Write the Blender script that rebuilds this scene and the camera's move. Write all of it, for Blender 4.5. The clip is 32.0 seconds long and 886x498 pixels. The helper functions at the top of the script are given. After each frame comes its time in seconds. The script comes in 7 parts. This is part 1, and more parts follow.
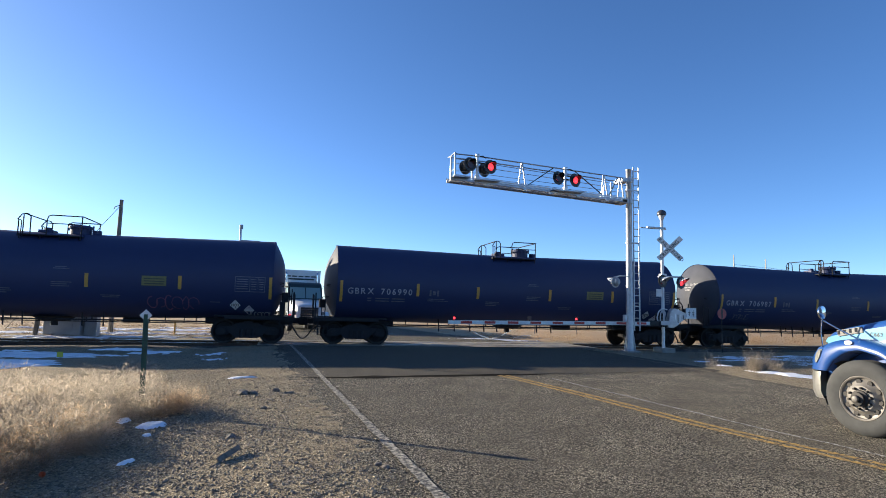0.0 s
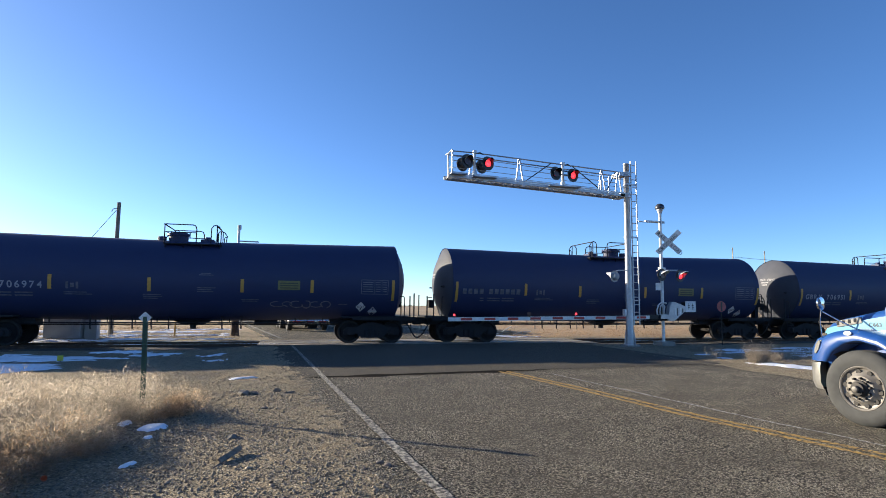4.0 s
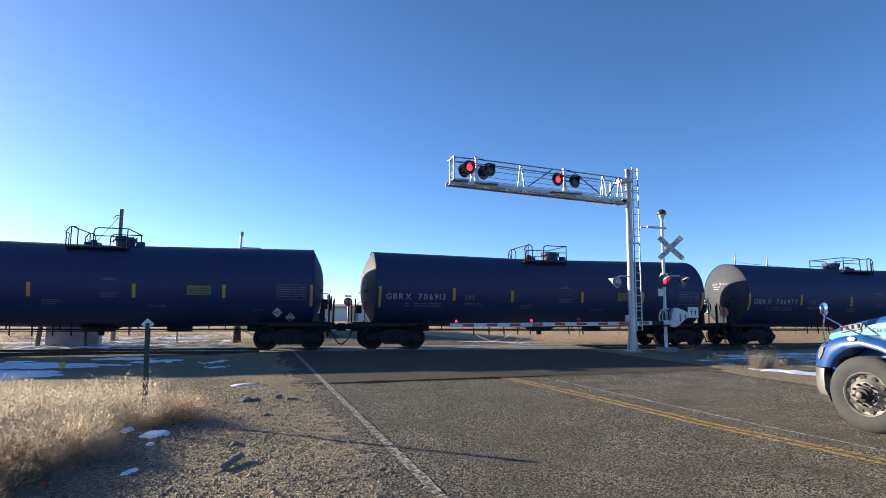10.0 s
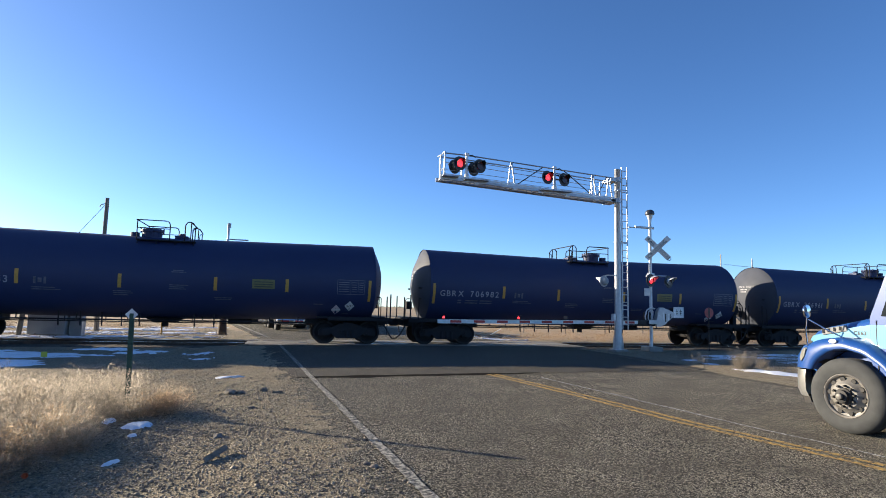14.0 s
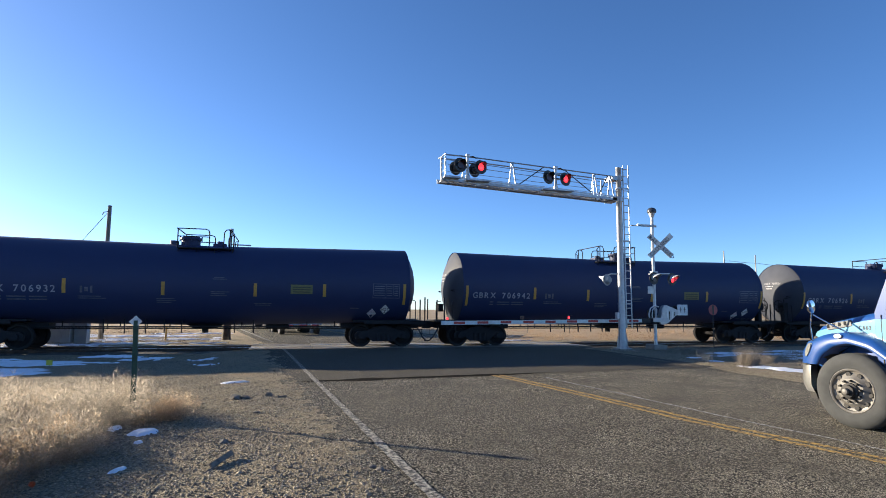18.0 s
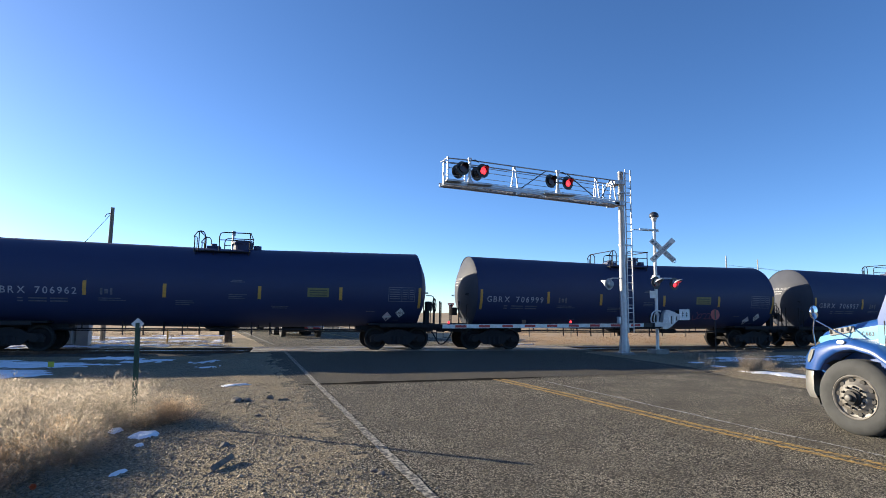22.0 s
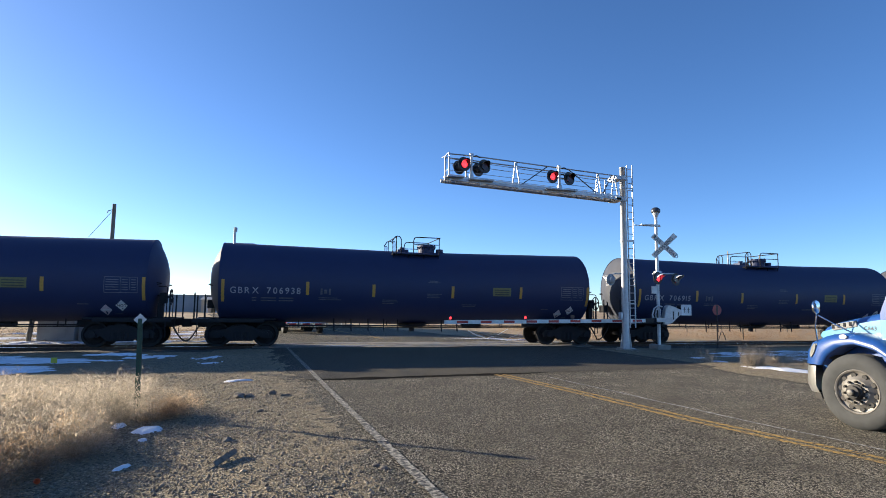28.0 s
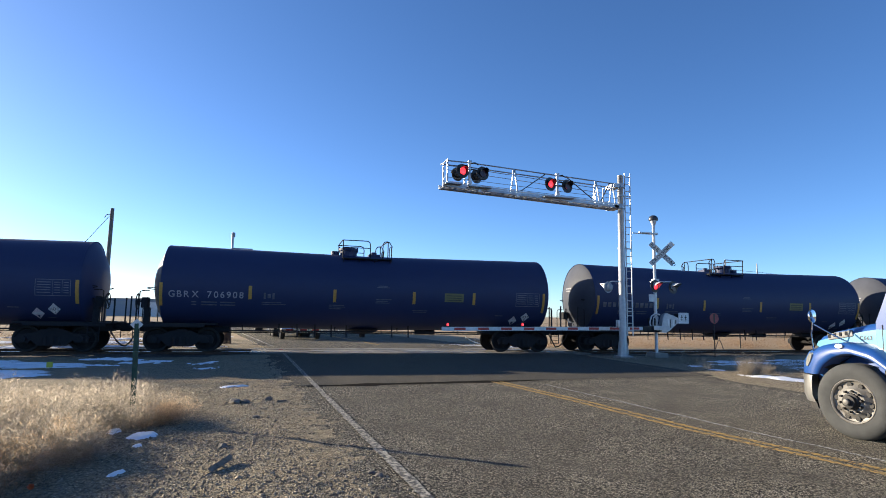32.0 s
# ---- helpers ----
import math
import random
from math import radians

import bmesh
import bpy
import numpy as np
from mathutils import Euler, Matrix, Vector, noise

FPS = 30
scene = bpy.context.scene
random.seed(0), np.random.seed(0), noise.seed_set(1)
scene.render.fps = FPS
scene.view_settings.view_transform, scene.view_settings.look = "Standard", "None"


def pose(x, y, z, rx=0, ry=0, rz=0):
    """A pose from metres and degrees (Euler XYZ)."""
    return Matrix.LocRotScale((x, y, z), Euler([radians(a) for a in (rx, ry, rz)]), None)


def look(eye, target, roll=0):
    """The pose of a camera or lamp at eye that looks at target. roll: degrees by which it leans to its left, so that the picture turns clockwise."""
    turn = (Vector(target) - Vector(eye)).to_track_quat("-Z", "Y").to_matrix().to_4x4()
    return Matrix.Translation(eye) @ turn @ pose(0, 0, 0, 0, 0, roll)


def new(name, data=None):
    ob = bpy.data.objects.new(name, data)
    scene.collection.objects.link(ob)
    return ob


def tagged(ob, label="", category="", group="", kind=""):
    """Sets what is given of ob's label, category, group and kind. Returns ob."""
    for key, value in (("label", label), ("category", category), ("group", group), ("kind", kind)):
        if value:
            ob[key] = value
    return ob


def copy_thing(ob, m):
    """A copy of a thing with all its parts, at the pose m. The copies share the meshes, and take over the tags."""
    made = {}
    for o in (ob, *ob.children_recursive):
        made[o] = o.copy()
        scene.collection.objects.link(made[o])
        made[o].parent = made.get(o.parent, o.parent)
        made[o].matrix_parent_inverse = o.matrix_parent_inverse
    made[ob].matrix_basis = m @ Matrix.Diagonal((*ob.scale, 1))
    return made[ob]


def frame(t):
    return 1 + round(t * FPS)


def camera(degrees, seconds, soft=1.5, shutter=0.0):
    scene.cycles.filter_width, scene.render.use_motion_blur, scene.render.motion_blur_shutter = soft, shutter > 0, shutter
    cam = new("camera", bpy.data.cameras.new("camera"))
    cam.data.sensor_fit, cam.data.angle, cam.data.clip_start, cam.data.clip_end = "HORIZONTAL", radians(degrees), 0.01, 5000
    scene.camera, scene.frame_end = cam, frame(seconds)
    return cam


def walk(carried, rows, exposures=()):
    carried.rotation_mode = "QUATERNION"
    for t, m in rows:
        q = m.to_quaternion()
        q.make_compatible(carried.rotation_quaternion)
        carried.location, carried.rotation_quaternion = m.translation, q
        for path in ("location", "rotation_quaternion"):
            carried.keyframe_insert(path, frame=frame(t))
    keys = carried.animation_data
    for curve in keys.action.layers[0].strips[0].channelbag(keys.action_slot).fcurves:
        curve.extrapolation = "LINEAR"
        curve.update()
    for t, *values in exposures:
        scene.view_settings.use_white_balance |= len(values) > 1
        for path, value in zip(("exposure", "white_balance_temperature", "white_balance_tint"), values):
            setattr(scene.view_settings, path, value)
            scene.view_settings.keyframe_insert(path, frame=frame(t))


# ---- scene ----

# The world: x runs along the railway, y across it, away from the watcher; z = 0 is the top of the rails.
EYE = (0.0, 0.0, 1.544)
# seconds, heading, tilt, lean (degrees) and the sway of the hand (metres)
TURNS = [
    (0.0, 14.630, 6.011, 1.483, -0.006, 0.003, -0.001), (0.5, 14.657, 6.088, 1.519, -0.007, 0.004, -0.004), (1.0, 14.402, 6.283, 1.276, 0.001, -0.001, -0.006),
    (1.5, 14.416, 6.288, 1.140, -0.000, 0.004, 0.000), (2.0, 14.418, 6.093, 0.925, 0.002, 0.001, -0.004), (2.5, 14.445, 5.979, 0.731, 0.001, 0.009, -0.003),
    (3.0, 14.639, 5.800, 0.586, 0.002, 0.009, 0.001), (3.5, 14.799, 5.754, 0.572, 0.004, 0.004, 0.002), (5.5, 14.095, 5.485, 0.234, 0.004, 0.005, -0.009),
    (6.0, 13.853, 5.188, 0.190, -0.003, 0.003, -0.007), (6.5, 13.662, 5.075, 0.044, 0.003, 0.002, -0.009), (7.0, 13.733, 5.185, 0.071, 0.001, 0.002, -0.005),
    (7.5, 13.997, 5.364, 0.161, 0.001, 0.010, -0.008), (8.0, 14.194, 5.653, 0.228, 0.001, -0.004, 0.000), (8.5, 14.278, 6.013, 0.340, 0.001, -0.002, -0.000),
    (9.0, 14.549, 6.349, 0.409, -0.003, 0.001, -0.002), (9.5, 14.728, 6.559, 0.467, 0.004, 0.003, 0.003), (10.0, 14.550, 6.357, 0.440, -0.002, 0.002, -0.001),
    (10.5, 14.348, 6.586, 0.280, -0.001, 0.004, -0.001), (11.0, 14.257, 6.752, 0.114, 0.008, 0.005, -0.007), (11.5, 14.319, 6.722, 0.180, 0.007, 0.006, -0.005),
    (12.0, 14.449, 6.550, 0.360, 0.004, 0.009, 0.005), (12.5, 14.943, 6.446, 0.804, 0.009, 0.003, 0.001), (13.0, 15.340, 6.440, 1.044, 0.008, 0.012, -0.009),
    (13.5, 15.551, 6.202, 1.323, 0.006, 0.010, -0.002), (14.0, 15.694, 5.963, 1.458, 0.002, 0.012, -0.005), (14.5, 15.566, 5.808, 1.570, 0.003, 0.012, 0.002),
    (16.5, 15.201, 5.680, 0.793, 0.004, 0.004, -0.007), (17.0, 15.240, 5.823, 0.618, 0.007, 0.011, -0.007), (17.5, 15.295, 5.961, 0.514, 0.007, 0.009, -0.007),
    (18.0, 15.447, 6.116, 0.471, 0.004, 0.008, -0.003), (18.5, 15.422, 6.236, 0.402, 0.008, 0.008, -0.002), (19.0, 15.367, 6.265, 0.450, 0.004, 0.008, -0.004),
    (19.5, 15.284, 6.266, 0.465, 0.010, 0.012, -0.003), (20.0, 15.365, 6.320, 0.516, 0.006, 0.009, -0.006), (20.5, 15.248, 6.396, 0.508, 0.003, 0.008, 0.001),
    (21.0, 15.245, 6.440, 0.448, 0.003, 0.013, 0.004), (21.5, 15.184, 6.461, 0.508, -0.002, 0.012, -0.003), (22.0, 15.261, 6.445, 0.754, 0.001, 0.010, 0.004),
    (22.5, 15.236, 6.460, 0.913, -0.002, 0.011, 0.010), (23.0, 15.268, 6.381, 0.958, 0.002, 0.014, 0.003), (23.5, 15.510, 6.411, 0.807, 0.009, 0.011, 0.004),
    (24.0, 15.478, 6.295, 0.768, 0.007, 0.009, 0.008), (24.5, 15.457, 6.294, 0.610, 0.010, 0.005, 0.000), (25.0, 15.513, 6.286, 0.445, 0.010, 0.012, 0.001),
    (25.5, 14.996, 6.215, 0.250, -0.000, 0.006, -0.001), (27.5, 15.064, 5.841, 0.561, 0.004, 0.015, -0.005), (28.0, 15.120, 6.041, 0.665, -0.002, 0.014, -0.005),
    (28.5, 15.183, 6.195, 0.681, 0.000, 0.008, -0.004), (29.0, 15.274, 6.242, 0.842, -0.001, 0.012, 0.000), (29.5, 15.241, 6.212, 0.950, -0.001, 0.021, 0.003),
    (30.0, 15.117, 6.242, 1.061, -0.004, 0.005, -0.000), (30.5, 15.116, 6.410, 0.917, 0.005, 0.014, -0.001), (31.0, 15.170, 6.460, 0.957, -0.002, 0.003, 0.005),
    (31.5, 15.166, 6.559, 1.009, 0.003, 0.006, 0.006), (32.0, 15.305, 6.690, 1.035, 0.002, -0.003, 0.001),
]
cam = camera(76.2, 32.0, soft=0.9)


def seen_from(yaw, tilt, lean, dx, dy, dz):
    eye = Vector(EYE) + Vector((dx, dy, dz))
    a, e = radians(yaw), radians(tilt)
    ahead = Vector((math.sin(a) * math.cos(e), math.cos(a) * math.cos(e), math.sin(e)))
    return look(eye, eye + ahead, lean)


walk(cam, [(row[0], seen_from(*row[1:])) for row in TURNS], exposures=[(0.0, 1.33), (32.0, 1.33)])

# ---- daylight: low winter sun behind the train ----
SUN_AZ, SUN_EL = -54.0, 14.0
world = bpy.data.worlds.new("sky")
scene.world = world
world.use_nodes = True
wn = world.node_tree
sky = wn.nodes.new("ShaderNodeTexSky")
sky.sky_type = "NISHITA"
sky.sun_disc = False
sky.sun_elevation = radians(SUN_EL)
sky.sun_rotation = radians(SUN_AZ)
sky.altitude = 2400.0
sky.air_density = 0.80
sky.dust_density = 2.1
sky.ozone_density = 3.2
deep = wn.nodes.new("ShaderNodeHueSaturation")
deep.inputs["Hue"].default_value = 0.5035
deep.inputs["Saturation"].default_value = 1.10
wn.links.new(sky.outputs[0], deep.inputs["Color"])
wn.links.new(deep.outputs[0], wn.nodes["Background"].inputs[0])
wn.nodes["Background"].inputs[1].default_value = 0.100
sun = new("sun", bpy.data.lights.new("sun", "SUN"))
sun.data.energy = 5.0
sun.data.angle = radians(0.48)
sun.data.color = (1.0, 0.87, 0.67)
to_sun = Vector((math.sin(radians(SUN_AZ)) * math.cos(radians(SUN_EL)), math.cos(radians(SUN_AZ)) * math.cos(radians(SUN_EL)), math.sin(radians(SUN_EL))))
sun.matrix_world = look(to_sun * 80, (0, 0, 0))


# ---- materials ----
def tone(c):
    return (c, c, c, 1) if isinstance(c, (int, float)) else (*c, 1)


def stuff(name, base, other=None, scale=8.0, rough=0.6, rough_other=None, metal=0.0, bump=0.0, bump_scale=60.0, spread=(0.35, 0.65), coarse=0.0, per_piece=0.0, emit=None, strength=0.0, coat=0.0, spec=0.5, stretch=None, use_world=False):
    """A surface of two colours mixed by noise at two scales, with its own grain and relief."""
    m = bpy.data.materials.new(name)
    m.use_nodes = True
    n, l = m.node_tree.nodes, m.node_tree.links
    b = n["Principled BSDF"]
    b.inputs["Metallic"].default_value = metal
    b.inputs["Roughness"].default_value = rough
    b.inputs["Specular IOR Level"].default_value = spec
    b.inputs["Coat Weight"].default_value = coat
    b.inputs["Base Color"].default_value = tone(base)
    if use_world:
        src = n.new("ShaderNodeNewGeometry").outputs["Position"]
    else:
        src = n.new("ShaderNodeTexCoord").outputs["Object"]
    if stretch:
        mp = n.new("ShaderNodeMapping")
        mp.inputs["Scale"].default_value = stretch
        l.new(src, mp.inputs["Vector"])
        src = mp.outputs["Vector"]
    if other is not None:
        t1 = n.new("ShaderNodeTexNoise")
        t1.inputs["Scale"].default_value = scale
        t1.inputs["Detail"].default_value = 6
        l.new(src, t1.inputs["Vector"])
        fac = t1.outputs["Fac"]
        if coarse:
            t2 = n.new("ShaderNodeTexNoise")
            t2.inputs["Scale"].default_value = coarse
            t2.inputs["Detail"].default_value = 3
            l.new(src, t2.inputs["Vector"])
            av = n.new("ShaderNodeMath")
            av.operation = "ADD"
            l.new(t1.outputs["Fac"], av.inputs[0])
            l.new(t2.outputs["Fac"], av.inputs[1])
            hf = n.new("ShaderNodeMath")
            hf.operation = "MULTIPLY"
            hf.inputs[1].default_value = 0.5
            l.new(av.outputs[0], hf.inputs[0])
            fac = hf.outputs[0]
        r = n.new("ShaderNodeMapRange")
        r.inputs["From Min"].default_value, r.inputs["From Max"].default_value = spread
        l.new(fac, r.inputs["Value"])
        mix = n.new("ShaderNodeMix")
        mix.data_type = "RGBA"
        mix.inputs["A"].default_value, mix.inputs["B"].default_value = tone(base), tone(other)
        l.new(r.outputs[0], mix.inputs["Factor"])
        col = mix.outputs["Result"]
        if per_piece:
            oi = n.new("ShaderNodeObjectInfo")
            hs = n.new("ShaderNodeHueSaturation")
            mr = n.new("ShaderNodeMapRange")
            mr.inputs["To Min"].default_value, mr.inputs["To Max"].default_value = 1 - per_piece, 1 + per_piece
            l.new(oi.outputs["Random"], mr.inputs["Value"])
            l.new(mr.outputs[0], hs.inputs["Value"])
            l.new(col, hs.inputs["Color"])
            col = hs.outputs["Color"]
        l.new(col, b.inputs["Base Color"])
        if rough_other is not None:
            rr = n.new("ShaderNodeMapRange")
            rr.inputs["To Min"].default_value, rr.inputs["To Max"].default_value = rough, rough_other
            l.new(r.outputs[0], rr.inputs["Value"])
            l.new(rr.outputs[0], b.inputs["Roughness"])
    if bump:
        t3 = n.new("ShaderNodeTexNoise")
        t3.inputs["Scale"].default_value = bump_scale
        t3.inputs["Detail"].default_value = 4
        l.new(src, t3.inputs["Vector"])
        bp = n.new("ShaderNodeBump")
        bp.inputs["Strength"].default_value = 1.0
        bp.inputs["Distance"].default_value = bump
        l.new(t3.outputs["Fac"], bp.inputs["Height"])
        l.new(bp.outputs["Normal"], b.inputs["Normal"])
    if emit:
        b.inputs["Emission Color"].default_value = tone(emit)
        b.inputs["Emission Strength"].default_value = strength
    return m


def stony(name, dark, light, binder, size, bump, patch, patch_scale, rough=0.85, fill=0.5, clump=0.0):
    """Asphalt or gravel: stones of many tones set in a binder, with worn patches."""
    m = bpy.data.materials.new(name)
    m.use_nodes = True
    n, l = m.node_tree.nodes, m.node_tree.links
    b = n["Principled BSDF"]
    b.inputs["Roughness"].default_value = rough
    b.inputs["Specular IOR Level"].default_value = 0.18
    pos = n.new("ShaderNodeNewGeometry").outputs["Position"]
    v = n.new("ShaderNodeTexVoronoi")
    v.inputs["Scale"].default_value = 1 / size
    l.new(pos, v.inputs["Vector"])
    ramp = n.new("ShaderNodeMix")
    ramp.data_type = "RGBA"
    ramp.inputs["A"].default_value, ramp.inputs["B"].default_value = tone(dark), tone(light)
    sep = n.new("ShaderNodeSeparateColor")
    l.new(v.outputs["Color"], sep.inputs[0])
    l.new(sep.outputs[0], ramp.inputs["Factor"])
    edge = n.new("ShaderNodeMapRange")
    edge.inputs["From Min"].default_value, edge.inputs["From Max"].default_value = fill - 0.12, fill + 0.12
    l.new(v.outputs["Distance"], edge.inputs["Value"])
    body = n.new("ShaderNodeMix")
    body.data_type = "RGBA"
    body.inputs["B"].default_value = tone(binder)
    l.new(edge.outputs[0], body.inputs["Factor"])
    l.new(ramp.outputs["Result"], body.inputs["A"])
    t = n.new("ShaderNodeTexNoise")
    t.inputs["Scale"].default_value = patch_scale
    t.inputs["Detail"].default_value = 8
    t.inputs["Roughness"].default_value = 0.65
    l.new(pos, t.inputs["Vector"])
    pr = n.new("ShaderNodeMapRange")
    pr.inputs["From Min"].default_value, pr.inputs["From Max"].default_value = 0.38, 0.66
    l.new(t.outputs["Fac"], pr.inputs["Value"])
    pm = n.new("ShaderNodeMath")
    pm.operation = "MULTIPLY"
    pm.inputs[1].default_value = 0.6
    l.new(pr.outputs[0], pm.inputs[0])
    fin = n.new("ShaderNodeMix")
    fin.data_type = "RGBA"
    fin.inputs["B"].default_value = tone(patch)
    l.new(pm.outputs[0], fin.inputs["Factor"])
    l.new(body.outputs["Result"], fin.inputs["A"])
    out = fin.outputs["Result"]
    if clump:
        tc = n.new("ShaderNodeTexNoise")
        tc.inputs["Scale"].default_value = 0.75 / size
        tc.inputs["Detail"].default_value = 6
        tc.inputs["Roughness"].default_value = 0.8
        l.new(pos, tc.inputs["Vector"])
        cr = n.new("ShaderNodeMapRange")
        cr.inputs["From Min"].default_value, cr.inputs["From Max"].default_value = 0.30, 0.70
        cr.inputs["To Min"].default_value, cr.inputs["To Max"].default_value = 1 - clump, 1 + clump
        l.new(tc.outputs["Fac"], cr.inputs["Value"])
        hs = n.new("ShaderNodeHueSaturation")
        l.new(cr.outputs[0], hs.inputs["Value"])
        l.new(out, hs.inputs["Color"])
        out = hs.outputs["Color"]
    l.new(out, b.inputs["Base Color"])
    bp = n.new("ShaderNodeBump")
    bp.inputs["Strength"].default_value = 1.0
    bp.inputs["Distance"].default_value = bump
    bp.invert = True
    t4 = n.new("ShaderNodeTexNoise")
    t4.inputs["Scale"].default_value = 1.3 / size
    t4.inputs["Detail"].default_value = 6
    t4.inputs["Roughness"].default_value = 0.7
    l.new(pos, t4.inputs["Vector"])
    sm = n.new("ShaderNodeMath")
    sm.operation = "SUBTRACT"
    l.new(v.outputs["Distance"], sm.inputs[0])
    l.new(t4.outputs["Fac"], sm.inputs[1])
    l.new(sm.outputs[0], bp.inputs["Height"])
    l.new(bp.outputs["Normal"], b.inputs["Normal"])
    return m


def straw(name, pale, dark):
    """Thin dry leaves, which let the light through."""
    m = stuff(name, pale, dark, scale=3.0, coarse=0.6, rough=0.8, use_world=True)
    n, l = m.node_tree.nodes, m.node_tree.links
    b = n["Principled BSDF"]
    hs = n.new("ShaderNodeHueSaturation")
    mr = n.new("ShaderNodeMapRange")
    mr.inputs["To Min"].default_value, mr.inputs["To Max"].default_value = 0.55, 1.22
    l.new(n.new("ShaderNodeNewGeometry").outputs["Random Per Island"], mr.inputs["Value"])
    l.new(mr.outputs[0], hs.inputs["Value"])
    l.new(b.inputs["Base Color"].links[0].from_socket, hs.inputs["Color"])
    l.new(hs.outputs["Color"], b.inputs["Base Color"])
    tr = n.new("ShaderNodeBsdfTranslucent")
    l.new(hs.outputs["Color"], tr.inputs["Color"])
    mix = n.new("ShaderNodeMixShader")
    mix.inputs[0].default_value = 0.86
    l.new(b.outputs[0], mix.inputs[1])
    l.new(tr.outputs[0], mix.inputs[2])
    l.new(mix.outputs[0], n["Material Output"].inputs["Surface"])
    return m


def worn_paint(name, paint, under, keep):
    """Road paint, worn through to the stones in specks."""
    m = stony(name, 0.03, 0.16, 0.025, 0.014, 0.005, under, 3.0)
    n, l = m.node_tree.nodes, m.node_tree.links
    b = n["Principled BSDF"]
    old = b.inputs["Base Color"].links[0].from_socket
    t = n.new("ShaderNodeTexNoise")
    t.inputs["Scale"].default_value = 17.0
    t.inputs["Detail"].default_value = 7
    t.inputs["Roughness"].default_value = 0.75
    g = n.new("ShaderNodeNewGeometry")
    l.new(g.outputs["Position"], t.inputs["Vector"])
    r = n.new("ShaderNodeMapRange")
    r.inputs["From Min"].default_value, r.inputs["From Max"].default_value = keep - 0.08, keep + 0.08
    l.new(t.outputs["Fac"], r.inputs["Value"])
    mix = n.new("ShaderNodeMix")
    mix.data_type = "RGBA"
    mix.inputs["A"].default_value = tone(paint)
    l.new(r.outputs[0], mix.inputs["Factor"])
    l.new(old, mix.inputs["B"])
    l.new(mix.outputs["Result"], b.inputs["Base Color"])
    return m


M_ASPHALT = stony("asphalt", (0.035, 0.032, 0.026), (0.40, 0.35, 0.25), (0.017, 0.016, 0.014), 0.022, 0.028, (0.115, 0.101, 0.075), 0.55, clump=0.95)
M_PATCH = stony("newer asphalt", (0.032, 0.030, 0.026), (0.17, 0.152, 0.115), (0.05, 0.046, 0.038), 0.016, 0.012, (0.085, 0.076, 0.058), 0.8, clump=0.7)
# near-black colour for the shade down in the open road joint
M_JOINT_SHADE = stuff("painted joint shade", (0.012, 0.011, 0.010), (0.03, 0.027, 0.023), scale=20, rough=0.95, spec=0.01, use_world=True)
M_DIRT = stony("gravel dirt", (0.09, 0.078, 0.055), (0.60, 0.52, 0.37), (0.24, 0.20, 0.135), 0.026, 0.040, (0.30, 0.235, 0.15), 1.3, fill=0.36, clump=0.95)
M_BALLAST = stony("ballast", (0.06, 0.055, 0.05), (0.20, 0.18, 0.16), (0.05, 0.045, 0.04), 0.05, 0.03, (0.11, 0.095, 0.08), 1.2)
M_FIELD = stuff("dry field", (0.34, 0.245, 0.14), (0.22, 0.155, 0.085), scale=0.7, coarse=0.04, rough=0.95, bump=0.05, bump_scale=6.0, use_world=True)
M_PANEL = stuff("crossing concrete", (0.21, 0.19, 0.165), (0.095, 0.085, 0.072), scale=2.2, coarse=0.6, spread=(0.42, 0.60), rough=0.85, bump=0.003, bump_scale=90, per_piece=0.15, use_world=True)
M_WHITE_LINE = worn_paint("worn white paint", (0.46, 0.425, 0.345), 0.09, 0.475)
M_FADED_LINE = worn_paint("faded white paint", (0.52, 0.51, 0.48), 0.07, 0.50)
M_YELLOW_LINE = worn_paint("worn yellow paint", (0.55, 0.35, 0.10), 0.09, 0.515)
M_SNOW = stuff("old snow", (0.78, 0.80, 0.84), (0.62, 0.62, 0.62), scale=9, coarse=1.5, rough=0.6, bump=0.02, bump_scale=25, spread=(0.5, 0.8), use_world=True)
M_RAIL = stuff("rusty rail", (0.10, 0.06, 0.04), (0.05, 0.035, 0.03), scale=6, rough=0.7, metal=0.6)
M_RAILTOP = stuff("polished rail head", 0.55, 0.40, scale=4, rough=0.25, metal=1.0)
M_TIE = stuff("creosoted timber", (0.055, 0.042, 0.032), (0.11, 0.09, 0.07), scale=5, rough=0.9, bump=0.004, bump_scale=30, per_piece=0.3, stretch=(8, 1, 1))
M_TANK = stuff("black tank paint", (0.017, 0.027, 0.078), (0.022, 0.033, 0.088), scale=2.2, coarse=0.5, rough=0.52, rough_other=0.62, spec=0.34, bump=0.0012, bump_scale=1.7, stretch=(0.6, 1, 1.6))
# the black tank paint again, lightened: sunlight put into the colour
M_LIT_HEAD = stuff("sunlit black tank end", (0.058, 0.064, 0.082), (0.046, 0.051, 0.067), scale=2.5, coarse=0.6, rough=0.62, spec=0.20)
M_BUMPER = stuff("dull chrome", (0.27, 0.27, 0.26), (0.17, 0.17, 0.16), scale=5, rough=0.4, metal=0.6)
M_UNDER = stuff("black grimy steel", (0.018, 0.020, 0.025), (0.028, 0.027, 0.028), scale=4.0, coarse=0.7, rough=0.8, spec=0.15, bump=0.001, bump_scale=40)
M_WHEEL = stuff("wheel steel", (0.018, 0.018, 0.020), (0.028, 0.026, 0.025), scale=6, rough=0.9, spec=0.1)
M_TREAD = stuff("wheel rim", 0.032, 0.024, scale=9, rough=0.75, spec=0.15)
